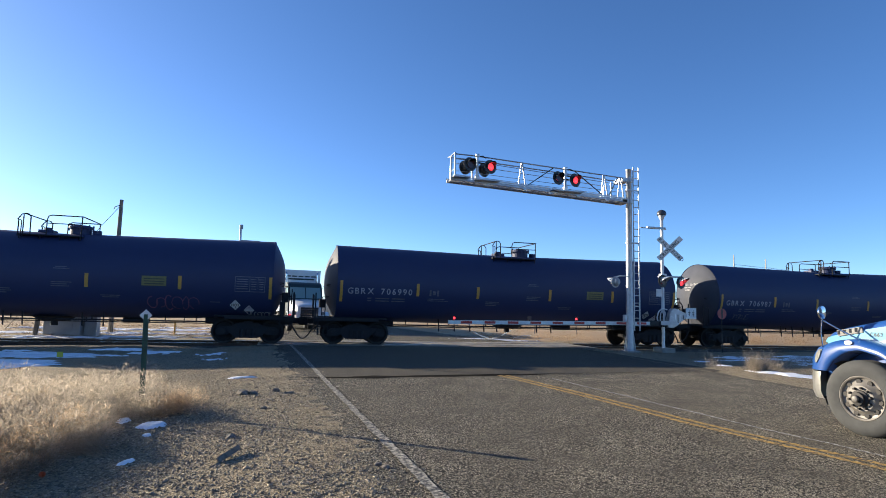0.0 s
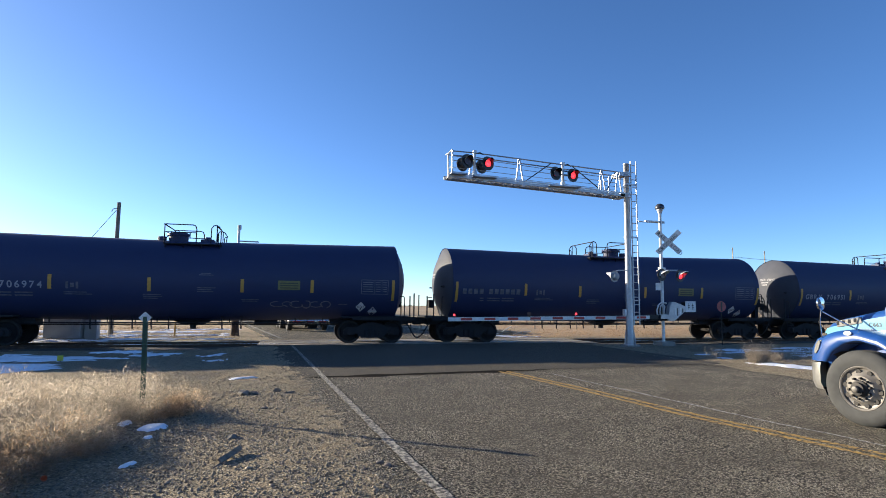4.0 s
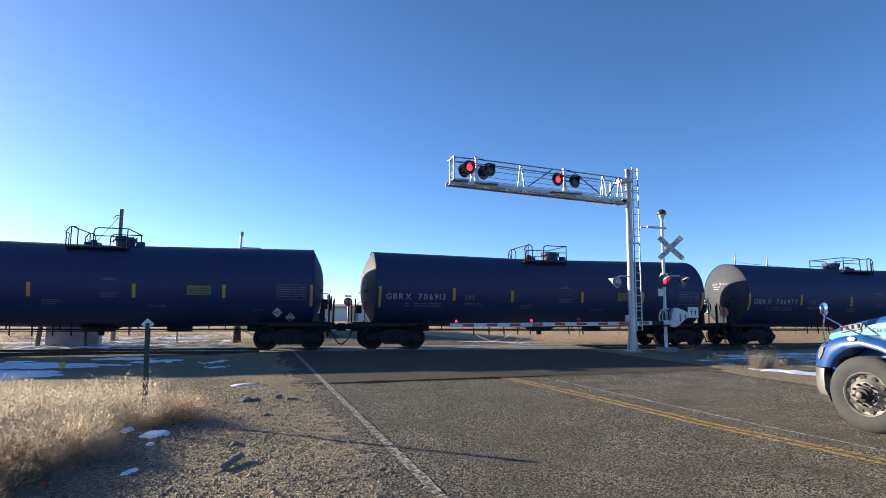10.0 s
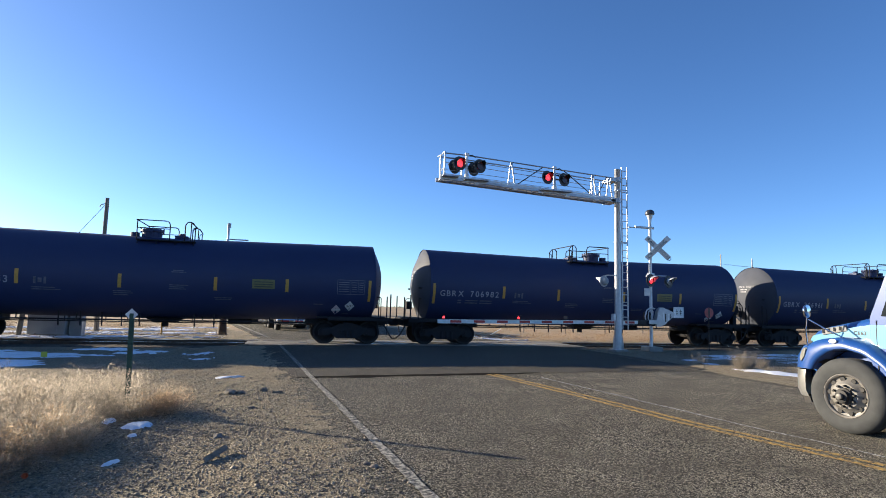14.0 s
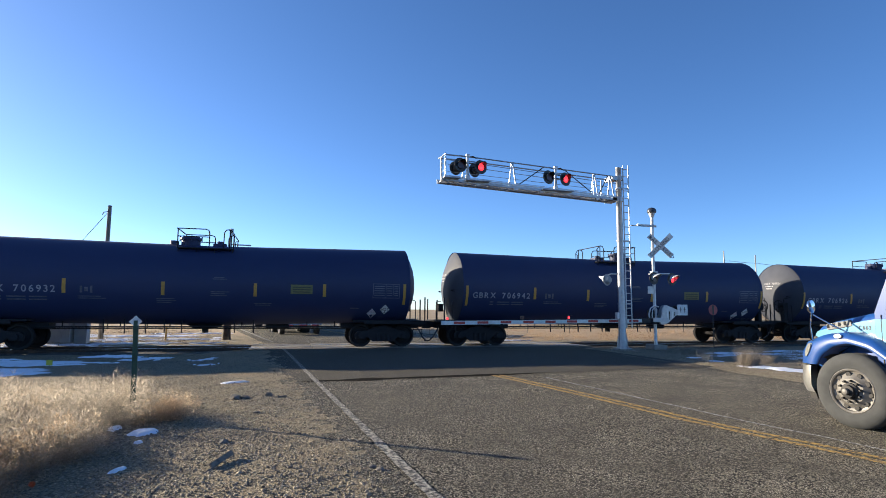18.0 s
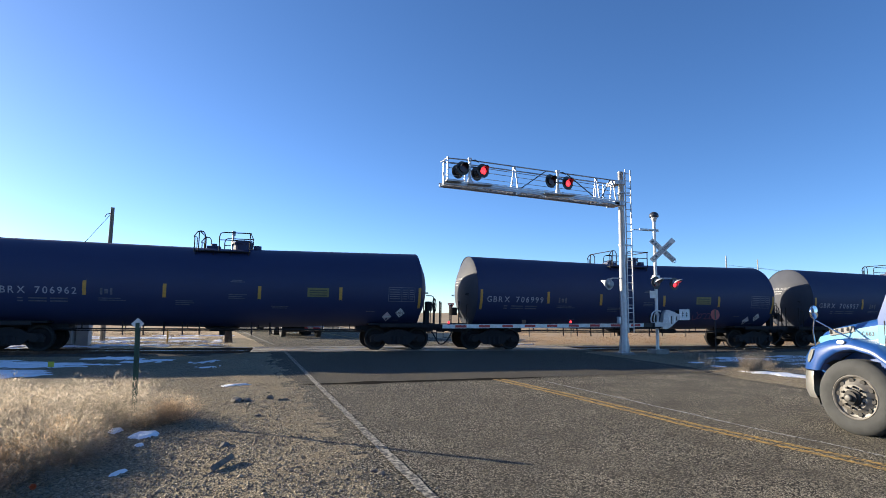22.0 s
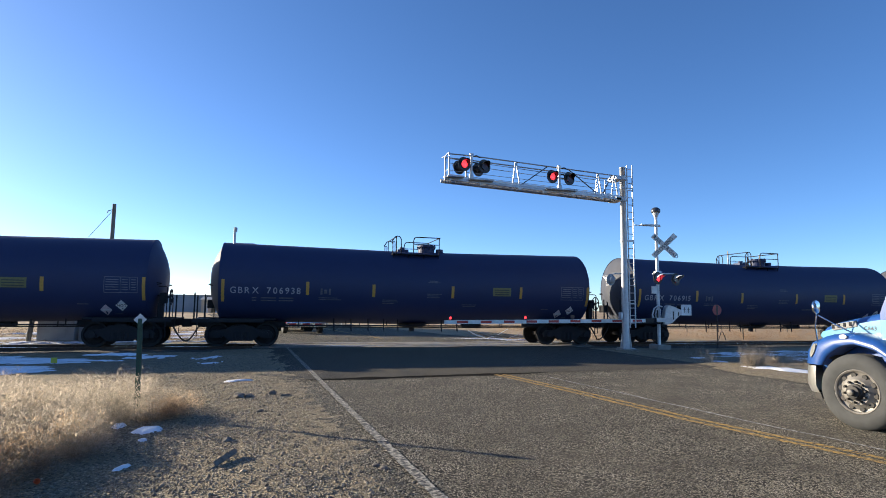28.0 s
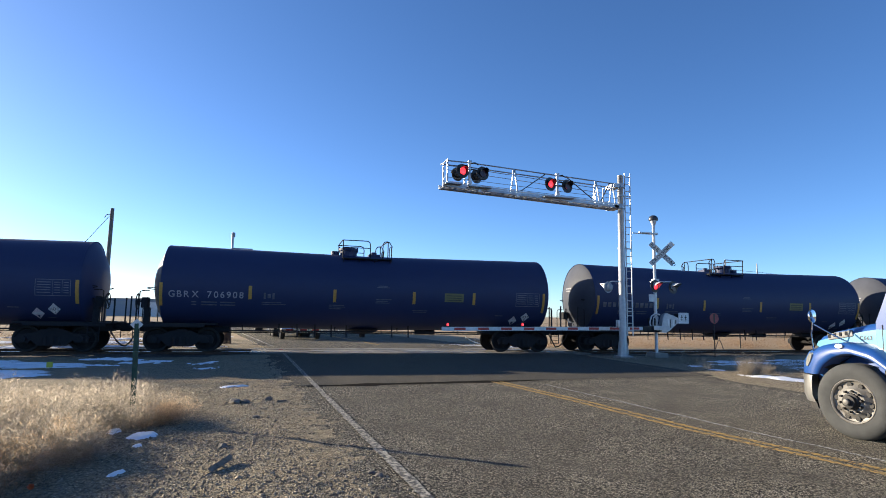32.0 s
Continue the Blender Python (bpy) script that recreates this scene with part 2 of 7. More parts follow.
M_REFLECT = stuff("yellow reflective tape", (0.52, 0.28, 0.045), (0.42, 0.22, 0.04), scale=14, rough=0.45)
M_DECAL = stuff("stencil white", (0.36, 0.37, 0.40), (0.20, 0.20, 0.23), scale=7, rough=0.6, coarse=1.0)
M_DIM = stuff("faded stencil", (0.12, 0.125, 0.15), (0.06, 0.063, 0.075), scale=8, rough=0.6)
M_PANELPRINT = stuff("worn panel print", (0.17, 0.18, 0.21), (0.08, 0.085, 0.105), scale=6, coarse=2.0, rough=0.6)
M_GRAFFITI = stuff("pale spray paint", (0.15, 0.15, 0.18), (0.07, 0.07, 0.09), scale=5, rough=0.6)
M_GRAFFITI_RED = stuff("faded red spray paint", (0.20, 0.08, 0.13), (0.11, 0.05, 0.09), scale=5, rough=0.6)
M_SIGN_YELLOW = stuff("faded yellow board", (0.19, 0.17, 0.06), (0.14, 0.13, 0.05), scale=12, rough=0.6)
M_SIGN_INK = stuff("dark sign ink", (0.05, 0.05, 0.04), rough=0.6)
M_PLACARD = stuff("placard white", (0.70, 0.70, 0.70), (0.55, 0.55, 0.55), scale=9, rough=0.5)
M_PLACARD_PINK = stuff("placard pink edge", (0.64, 0.56, 0.59), (0.50, 0.42, 0.46), scale=20, rough=0.5)
M_GALV = stuff("galvanised steel", (0.42, 0.43, 0.45), (0.31, 0.32, 0.34), scale=7, coarse=1.2, rough=0.36, rough_other=0.5, metal=0.75, bump=0.0005, bump_scale=60)
M_ALU = stuff("aluminium paint", (0.60, 0.61, 0.62), (0.47, 0.48, 0.49), scale=5, rough=0.45, metal=0.35)
M_BLACK = stuff("signal black", (0.012, 0.012, 0.013), (0.022, 0.022, 0.022), scale=8, rough=0.5)
M_BELL = stuff("dark bell enamel", (0.055, 0.065, 0.085), (0.035, 0.04, 0.055), scale=9, rough=0.4, metal=0.3)
# for added blades that stand in for a lamp switched off
M_SHUTTER = stuff("dark red of an unlit lens", (0.045, 0.005, 0.008), (0.03, 0.004, 0.006), scale=30, rough=0.3)
M_LENS_LIT = stuff("lit red lens", (0.5, 0.01, 0.015), rough=0.2, emit=(1.0, 0.035, 0.05), strength=1.0)
M_TIP_LIT = stuff("lit red gate lamp", (0.5, 0.01, 0.015), rough=0.2, emit=(1.0, 0.04, 0.05), strength=1.3)
M_SIGN_WHITE = stuff("sign white", (0.74, 0.74, 0.72), (0.62, 0.62, 0.60), scale=6, rough=0.5)
M_GATE_RED = stuff("gate red", (0.50, 0.045, 0.035), (0.38, 0.04, 0.03), scale=9, rough=0.5)
M_INK = stuff("black lettering", (0.015, 0.015, 0.015), rough=0.5)
M_CONCRETE = stuff("weathered concrete", (0.30, 0.28, 0.25), (0.20, 0.185, 0.165), scale=5, coarse=0.8, rough=0.9, bump=0.003, bump_scale=60)
M_GREEN_POST = stuff("green steel post", (0.03, 0.075, 0.05), (0.02, 0.05, 0.035), scale=10, rough=0.6, metal=0.2)
M_WOOD = stuff("weathered pole timber", (0.22, 0.195, 0.165), (0.12, 0.105, 0.085), scale=4, rough=0.9, bump=0.004, bump_scale=20, stretch=(6, 6, 0.6))
M_PALEPOLE = stuff("bleached pole timber", (0.42, 0.40, 0.37), (0.30, 0.28, 0.26), scale=4, rough=0.85, stretch=(6, 6, 0.6))
M_CABLE = stuff("cable", 0.03, rough=0.6)
M_BLUE = stuff("dark blue truck paint", (0.010, 0.058, 0.22), (0.013, 0.064, 0.24), scale=2, rough=0.34, coat=0.35)
M_PALE = stuff("pale blue truck paint", (0.15, 0.36, 0.50), (0.13, 0.33, 0.47), scale=2, rough=0.25, coat=0.7)
M_CHROME = stuff("chrome", 0.75, 0.65, scale=8, rough=0.12, metal=1.0)
M_TYRE = stuff("dusty tyre", (0.030, 0.032, 0.033), (0.052, 0.054, 0.054), scale=7, coarse=1.5, rough=0.85, bump=0.002, bump_scale=50)
M_RIM = stuff("dirty aluminium rim", (0.215, 0.205, 0.19), (0.105, 0.095, 0.082), scale=6, coarse=1.5, rough=0.55, metal=0.2)
M_VENT = stuff("grey vent mesh", (0.20, 0.20, 0.19), (0.12, 0.12, 0.12), scale=40, rough=0.6)
M_RUST = stuff("rusty hub", (0.09, 0.055, 0.035), (0.05, 0.03, 0.02), scale=8, rough=0.8)
M_CHASSIS = stuff("dark chassis", (0.015, 0.015, 0.015), (0.035, 0.03, 0.026), scale=6, rough=0.7)
M_LAMPGLASS = stuff("headlamp glass", (0.26, 0.26, 0.24), (0.18, 0.18, 0.16), scale=9, rough=0.12, coat=0.8)
M_AMBER = stuff("marker lamp", (0.75, 0.62, 0.50), rough=0.25)
M_GLASS = stuff("dark window glass", (0.02, 0.025, 0.03), rough=0.05, coat=0.5)
M_CABWHITE = stuff("white cab paint", (0.74, 0.74, 0.73), (0.66, 0.66, 0.65), scale=3, rough=0.3, coat=0.4)
# opaque: the bright sky seen through the cab is put into the colour
M_SEEN_GLASS = stuff("greenish cab glass with painted sky", (0.20, 0.30, 0.28), rough=0.08, coat=0.5)
M_CABDARK = stuff("dark green cab paint", (0.018, 0.032, 0.030), (0.025, 0.04, 0.037), scale=3, rough=0.35, coat=0.3)
M_TRAILER = stuff("white trailer skin", (0.78, 0.77, 0.74), (0.68, 0.67, 0.65), scale=2, rough=0.45)
M_GRASS = straw("dry straw", (0.47, 0.415, 0.345), (0.33, 0.285, 0.23))
M_FIELD_GRASS = straw("tawny field grass", (0.50, 0.35, 0.22), (0.34, 0.22, 0.13))
M_GRASS_DARK = straw("grey-brown weeds", (0.51, 0.41, 0.30), (0.38, 0.295, 0.21))
M_SCRUB = straw("dead grey scrub", (0.17, 0.135, 0.10), (0.10, 0.08, 0.06))
M_GRASS_RED = straw("russet weeds", (0.54, 0.41, 0.28), (0.41, 0.29, 0.19))
M_STONE = stuff("loose stone", (0.295, 0.25, 0.185), (0.157, 0.132, 0.10), scale=14, rough=0.9, use_world=True)
M_CHIP = stuff("asphalt stone", (0.40, 0.36, 0.28), (0.125, 0.115, 0.095), scale=70, coarse=1.1, spread=(0.40, 0.60), rough=0.85, spec=0.2, use_world=True)
for loose, low, high in ((M_STONE, 0.55, 1.45), (M_CHIP, 0.4, 1.5)):
    nn, ll = loose.node_tree.nodes, loose.node_tree.links
    shade, spread_of, face = nn.new("ShaderNodeHueSaturation"), nn.new("ShaderNodeMapRange"), nn["Principled BSDF"]
    spread_of.inputs["To Min"].default_value, spread_of.inputs["To Max"].default_value = low, high
    ll.new(nn.new("ShaderNodeNewGeometry").outputs["Random Per Island"], spread_of.inputs["Value"])
    ll.new(spread_of.outputs[0], shade.inputs["Value"])
    ll.new(face.inputs["Base Color"].links[0].from_socket, shade.inputs["Color"])
    ll.new(shade.outputs["Color"], face.inputs["Base Color"])
M_LUMP = stuff("broken asphalt", (0.20, 0.18, 0.15), (0.10, 0.09, 0.08), scale=14, rough=0.95, bump=0.01, bump_scale=25)
M_DEBRIS = stuff("weathered board", (0.22, 0.185, 0.145), (0.11, 0.09, 0.07), scale=12, rough=0.9, bump=0.003, bump_scale=40)
M_GREYBOX = stuff("grey enclosure", (0.34, 0.35, 0.36), (0.27, 0.28, 0.29), scale=2, rough=0.6)
M_TARGET = stuff("faded red marker", (0.42, 0.09, 0.08), (0.30, 0.07, 0.06), scale=9, rough=0.6)
M_STOP = stuff("stop sign red", (0.42, 0.03, 0.035), (0.36, 0.03, 0.03), scale=5, rough=0.5)
M_FARTREE = stuff("far bare trees", (0.10, 0.085, 0.07), (0.06, 0.055, 0.05), scale=0.5, rough=0.95, use_world=True)
M_BUILD = stuff("tan cladding", (0.64, 0.50, 0.35), (0.56, 0.44, 0.31), scale=0.8, rough=0.8)
M_BUILD_GREY = stuff("blue-grey cladding", (0.30, 0.33, 0.37), (0.26, 0.29, 0.33), scale=0.5, rough=0.7)
M_ROOF = stuff("roof metal", (0.30, 0.30, 0.30), (0.22, 0.22, 0.22), scale=0.5, rough=0.6)
M_YELLOWFLAG = stuff("yellow marker", (0.55, 0.50, 0.06), rough=0.6)
M_ORANGE = stuff("orange plastic", (0.65, 0.13, 0.03), rough=0.6)


# ---- building blocks ----
def box(bm, x0, x1, y0, y1, z0, z1, m=None, bevel=0.0):
    r = bmesh.ops.create_cube(bm, size=1.0)
    vs = r["verts"]
    for v in vs:
        v.co = Vector((x0 + (v.co.x + 0.5) * (x1 - x0), y0 + (v.co.y + 0.5) * (y1 - y0), z0 + (v.co.z + 0.5) * (z1 - z0)))
    if bevel:
        es = list({e for v in vs for e in v.link_edges})
        out = bmesh.ops.bevel(bm, geom=es, offset=bevel, segments=2, affect="EDGES", profile=0.6)
        vs = list({v for f in out["faces"] for v in f.verts} | {v for v in vs if v.is_valid})
    if m is not None:
        bmesh.ops.transform(bm, matrix=m, verts=[v for v in vs if v.is_valid])
    return vs


def rod(bm, a, b, r, r2=None, seg=10, caps=True):
    a, b = Vector(a), Vector(b)
    d = b - a
    q = d.to_track_quat("Z", "Y").to_matrix().to_4x4()
    res = bmesh.ops.create_cone(bm, cap_ends=caps, segments=seg, radius1=r, radius2=r if r2 is None else r2, depth=d.length)
    bmesh.ops.transform(bm, matrix=Matrix.Translation((a + b) / 2) @ q, verts=res["verts"])
    return res["verts"]


def tube(bm, pts, r, seg=8):
    """A bent pipe through the points."""
    pts = [Vector(p) for p in pts]
    rings = []
    up = None
    for i, p in enumerate(pts):
        d = (pts[min(i + 1, len(pts) - 1)] - pts[max(i - 1, 0)]).normalized()
        if up is None:
            up = d.orthogonal().normalized()
        up = (up - d * up.dot(d)).normalized()
        side = d.cross(up)
        rings.append([bm.verts.new(p + r * (math.cos(k * 2 * math.pi / seg) * up + math.sin(k * 2 * math.pi / seg) * side)) for k in range(seg)])
    for a, b in zip(rings, rings[1:]):
        for k in range(seg):
            bm.faces.new((a[k], a[(k + 1) % seg], b[(k + 1) % seg], b[k]))
    bm.faces.new(rings[0][::-1])
    bm.faces.new(rings[-1])


def spin(bm, profile, m=None, seg=32):
    """A turned body round z: profile of (radius, height)."""
    m = m or Matrix.Identity(4)
    rings = []
    for r, z in profile:
        if r < 1e-5:
            rings.append([bm.verts.new(m @ Vector((0, 0, z)))])
        else:
            rings.append([bm.verts.new(m @ Vector((r * math.cos(k * 2 * math.pi / seg), r * math.sin(k * 2 * math.pi / seg), z))) for k in range(seg)])
    for a, b in zip(rings, rings[1:]):
        for k in range(seg):
            q = [a[k % len(a)], a[(k + 1) % len(a)], b[(k + 1) % len(b)], b[k % len(b)]]
            q = list(dict.fromkeys(q))
            if len(q) > 2:
                bm.faces.new(q)


def plate(bm, pts, thick, normal):
    """A flat plate with the given outline, as thick as told, along the normal."""
    n = Vector(normal).normalized() * thick
    top = [bm.verts.new(Vector(p) + n) for p in pts]
    bot = [bm.verts.new(Vector(p)) for p in pts]
    bm.faces.new(top)
    bm.faces.new(bot[::-1])
    for i in range(len(pts)):
        j = (i + 1) % len(pts)
        bm.faces.new((bot[i], bot[j], top[j], top[i]))


def link(name, bm, mat, smooth=None):
    bmesh.ops.recalc_face_normals(bm, faces=bm.faces[:])
    me = bpy.data.meshes.new(name)
    bm.to_mesh(me)
    bm.free()
    for mt in (mat if isinstance(mat, (list, tuple)) else [mat]):
        me.materials.append(mt)
    if smooth is not None:
        me.shade_smooth()
        me.set_sharp_from_angle(angle=radians(smooth))
    return new(name, me)


def part(name, bm, material, parent, label="", smooth=None):
    ob = link(name, bm, material, smooth)
    ob.parent = parent
    if label:
        tagged(ob, label)
    return ob


def thing(name, label, category, m=None, group="", kind=""):
    ob = new(name)
    ob.empty_display_size = 0.2
    if m is not None:
        ob.matrix_basis = m
    return tagged(ob, label, category, group, kind)


def cut():
    return bmesh.new()


# ---- lettering: outlines of the characters, made once ----
GLYPHS = {}


def glyphs(chars):
    for ch in chars:
        cu = bpy.data.curves.new("letter", "FONT")
        cu.body = ch
        cu.size = 1.0
        cu.offset = 0.014
        ob = bpy.data.objects.new("letter", cu)
        scene.collection.objects.link(ob)
        bpy.context.view_layer.update()
        me = bpy.data.meshes.new_from_object(ob.evaluated_get(bpy.context.evaluated_depsgraph_get()))
        vs = [(v.co.x, v.co.y) for v in me.vertices]
        fs = [tuple(p.vertices) for p in me.polygons]
        x0, x1 = min(v[0] for v in vs), max(v[0] for v in vs)
        GLYPHS[ch] = ([(x - x0, y) for x, y in vs], fs, x1 - x0)
        bpy.data.objects.remove(ob)
        bpy.data.meshes.remove(me)


glyphs("GBRX0123456789HOTRAILDCSNEP")


def lettering(bm, text, height, gap, space, place, wide=1.0):
    """Writes text with the given cap height; place(x, y) puts a point of the writing into the thing. Returns the width."""
    k = height / 0.70
    x = 0.0
    for ch in text:
        if ch == " ":
            x += space
            continue
        vs, fs, w = GLYPHS[ch]
        made = [bm.verts.new(place(x + vx * k * wide, vy * k)) for vx, vy in vs]
        for f in fs:
            bm.faces.new([made[i] for i in f])
        x += w * k * wide + gap
    return x - gap


# ---- ground, road and railway ----
def spline(keys, y):
    if y <= keys[0][0]:
        return keys[0][1]
    for (a, u), (b, v) in zip(keys, keys[1:]):
        if y <= b:
            return u + (v - u) * (y - a) / (b - a)
    return keys[-1][1]


WHITE = [(-12, 2.45), (4.8, 1.24), (10.6, 0.82), (24.0, -0.10), (27.5, -0.55), (48.7, -3.8), (120, -15.0)]
YELLOW = [(-12, 8.6), (4.9, 6.08), (6.97, 5.65), (9.63, 5.36), (12.83, 4.89)]
RIGHT_EDGE = [(-12, 13.0), (4, 11.3), (10.2, 11.1), (14, 11.3), (18, 11.6), (24, 11.2), (30, 9.8), (48, 6.6), (120, -4.0)]


def road_left(y):
    return spline(WHITE, y) - (1.5 if y < 22.6 else 0.45)


def road_right(y):
    return spline(RIGHT_EDGE, y) + 0.15 * noise.noise((y * 0.8, 9.0, 0.0)) + 0.05 * noise.noise((y * 3.7, 5.0, 0.0))


def ground_height(x, y):
    inside = max(0.0, min(x - road_left(y), road_right(y) - x))
    shoulder = spline(WHITE, y) - x
    if 0.0 < shoulder < 1.5 and y < 22.0:
        # gravel thins out over the edge of the asphalt
        k = (shoulder - 0.15) / 0.9
        wave = 0.5 * noise.noise((x * 1.1, y * 0.7, 6.0)) + 0.7 * noise.noise((x * 4.0, y * 4.0, 2.5)) + 0.8 * noise.noise((x * 9.0, y * 9.0, 1.5))
        return max(-0.035, min(0.012, 0.011 * (2.0 * k - 0.5 + wave))) + 0.004 * noise.noise((x * 14, y * 14, 9.0))
    if 1.5 <= shoulder < 2.6 and y < 22.0:
        k = (shoulder - 1.5) / 1.1
        far = 0.05 * noise.noise((x * 0.35, y * 0.35, 0.4)) + 0.018 * noise.noise((x * 1.7, y * 1.7, 2.0)) - 0.005
        return 0.012 * (1 - k) + k * far + 0.006 * noise.noise((x * 5.0, y * 5.0, 7.0)) + 0.004 * noise.noise((x * 14, y * 14, 9.0)) - k * 0.12 * math.exp(-((y - 19.0) / 2.2) ** 2)
    edge = max(0.0, min(1.0, max(road_left(y) - x, x - road_right(y)) / 0.5))
    near = 1.0 if -14 < x < 30 and y < 40 else 0.3
    z = 0.05 * noise.noise((x * 0.35, y * 0.35, 0.4)) + 0.018 * noise.noise((x * 1.7, y * 1.7, 2.0)) + 0.008 * noise.noise((x * 5.0, y * 5.0, 7.0))
    if y > 60:
        z += min(1.0, (y - 60) / 200) * 0.5 * noise.noise((x * 0.01, y * 0.01, 5.0))
    bank = math.exp(-((y - 24.3) / 3.2) ** 2) * (0.0 if inside > 0 else edge)
    dip = -0.12 * math.exp(-((y - 19.0) / 2.2) ** 2) * edge if x < 0 or x > 14 else 0.0
    return -0.035 + edge * (0.03 + z * near) - bank * 0.10 + dip


def coords(spans):
    out = []
    for a, b, n in spans:
        out += [a + (b - a) * i / n for i in range(n)]
    return out + [spans[-1][1]]


def build_ground():
    xs = coords([(-3000, -300, 10), (-300, -40, 14), (-40, -12, 28), (-12, -3, 60), (-3, 2.2, 74), (2.2, 10, 14), (10, 18, 40), (18, 40, 30), (40, 300, 16), (300, 3000, 10)])
    ys = coords([(-1500, -40, 8), (-40, -12, 10), (-12, 2, 90), (2, 14, 170), (14, 34, 80), (34, 70, 30), (70, 400, 22), (400, 4000, 14)])
    vs = [(x, y, ground_height(x, y)) for y in ys for x in xs]
    w = len(xs)
    fs, mats = [], []
    for j in range(len(ys) - 1):
        for i in range(w - 1):
            a = j * w + i
            fs.append((a, a + 1, a + 1 + w, a + w))
            x, y = (xs[i] + xs[i + 1]) / 2, (ys[j] + ys[j + 1]) / 2
            wob = 1.5 * noise.noise((x * 0.2, y * 0.2, 8.0))
            ball = abs(y - 24.3) < 2.3 + 0.25 * noise.noise((x * 1.3, y, 3.0))
            field = y > 34 + 2 * wob or (y > 27.5 and x > 10.5 + wob) or x > 22 + wob * 2 or (x < -13 + wob)
            mats.append(2 if ball and not (road_left(y) < x < road_right(y)) else 1 if field else 0)
    me = bpy.data.meshes.new("ground")
    me.from_pydata(vs, [], fs)
    for m in (M_DIRT, M_FIELD, M_BALLAST):
        me.materials.append(m)
    me.polygons.foreach_set("material_index", mats)
    me.shade_smooth()
    tagged(new("ground", me), "bare gravelly dirt and dry straw-coloured fields", "ground", kind="structure")


build_ground()


def strip(name, mat, left, right, y0, y1, z, step=0.25, label="", category="road", across=6):
    ys = [y0 + (y1 - y0) * i / max(1, round((y1 - y0) / step)) for i in range(max(1, round((y1 - y0) / step)) + 1)]
    vs, fs = [], []
    for y in ys:
        a, b = left(y), right(y)
        for k in range(across + 1):
            x = a + (b - a) * k / across
            zz = z(x, y) if callable(z) else z
            vs.append((x, y, zz if 0 < k < across else zz - 0.0))
    w = across + 1
    for j in range(len(ys) - 1):
        for k in range(across):
            a = j * w + k
            fs.append((a, a + 1, a + 1 + w, a + w))
    n0 = len(vs)
    # a skirt gives the layer its thickness
    for y in ys:
        for x in (left(y), right(y)):
            zz = z(x, y) if callable(z) else z
            vs.append((x, y, zz - 0.05))
    if across > 2:
        for j in range(len(ys) - 1):
            fs.append((j * w, (j + 1) * w, n0 + 2 * (j + 1), n0 + 2 * j))
            fs.append((j * w + across, n0 + 2 * j + 1, n0 + 2 * (j + 1) + 1, (j + 1) * w + across))
    me = bpy.data.meshes.new(name)
    me.from_pydata(vs, [], fs)
    me.materials.append(mat)
    return tagged(new(name, me), label, category, kind="structure")


TRACK_Y = 24.3
# the railway crosses the road a little askew
TRACK = Matrix.Translation((0, TRACK_Y + 0.08, 0)) @ Matrix.Rotation(radians(0.29), 4, "Z") @ Matrix.Translation((0, -TRACK_Y, 0))
strip("road", M_ASPHALT, road_left, road_right, -30, TRACK_Y - 1.75, 0.0, label="coarse grey worn asphalt road up to the crossing")


def patch_front(x):
    return 12.58 + 0.085 * x + 0.06 * noise.noise((x * 0.9, 3.0, 1.0)) + 0.03 * noise.noise((x * 4.0, 8.0, 1.0))


def build_patch():
    """The smoother strip of newer asphalt before the crossing; a dark strip paints the shade of the open joint along
    its edge.
    """
    xs = [-0.6 + 0.1 * k for k in range(126)]
    vs, fs = [], []
    for x in xs:
        a, b = patch_front(x), TRACK_Y - 1.74
        for k in range(9):
            vs.append((x, a + (b - a) * k / 8, -0.02 if k == 0 else 0.0045))
    # a short bevel at the joint
    for i in range(len(xs)):
        x, y, z = vs[i * 9 + 1]
        vs[i * 9 + 1] = (x, patch_front(x) + 0.012, z)
    for i in range(len(xs) - 1):
        for k in range(8):
            a = i * 9 + k
            fs.append((a, a + 9, a + 10, a + 1))
    me = bpy.data.meshes.new("road_patch")
    me.from_pydata(vs, [], fs)
    me.materials.append(M_PATCH)
    tagged(new("road_patch", me), "smoother grey strip of newer asphalt before the crossing", "road", kind="structure")
    # a flat dark strip in place of the joint's depth and shade
    vs, fs = [], []
    n = 150
    for k in range(n + 1):
        x = 0.35 + 5.9 * k / n
        y = patch_front(x) - 0.09 + 0.03 * noise.noise((x * 2.7, 1.0, 4.0))
        w = 0.11 + 0.20 * max(0.0, noise.noise((x * 1.4, 7.0, 2.0)) + 0.25) + 0.03 * noise.noise((x * 9.0, 2.0, 2.0))
        w *= min(1.0, k / 12, (n - k) / 30)
        vs += [(x, y - w, 0.0055), (x, y, 0.006), (x, y + w, 0.0055)]
    for k in range(n):
        fs += [(3 * k, 3 * k + 3, 3 * k + 4, 3 * k + 1), (3 * k + 1, 3 * k + 4, 3 * k + 5, 3 * k + 2)]
    me = bpy.data.meshes.new("road_joint")
    me.from_pydata(vs, [], fs)
    me.materials.append(M_JOINT_SHADE)
    tagged(new("road_joint", me), "dark strip painted as the shade in the open joint along the newer asphalt", "road joint", kind="structure")


build_patch()
strip("road_beyond", M_ASPHALT, road_left, road_right, TRACK_Y + 1.75, 120, 0.0, step=0.8, label="asphalt road on the far side of the crossing")


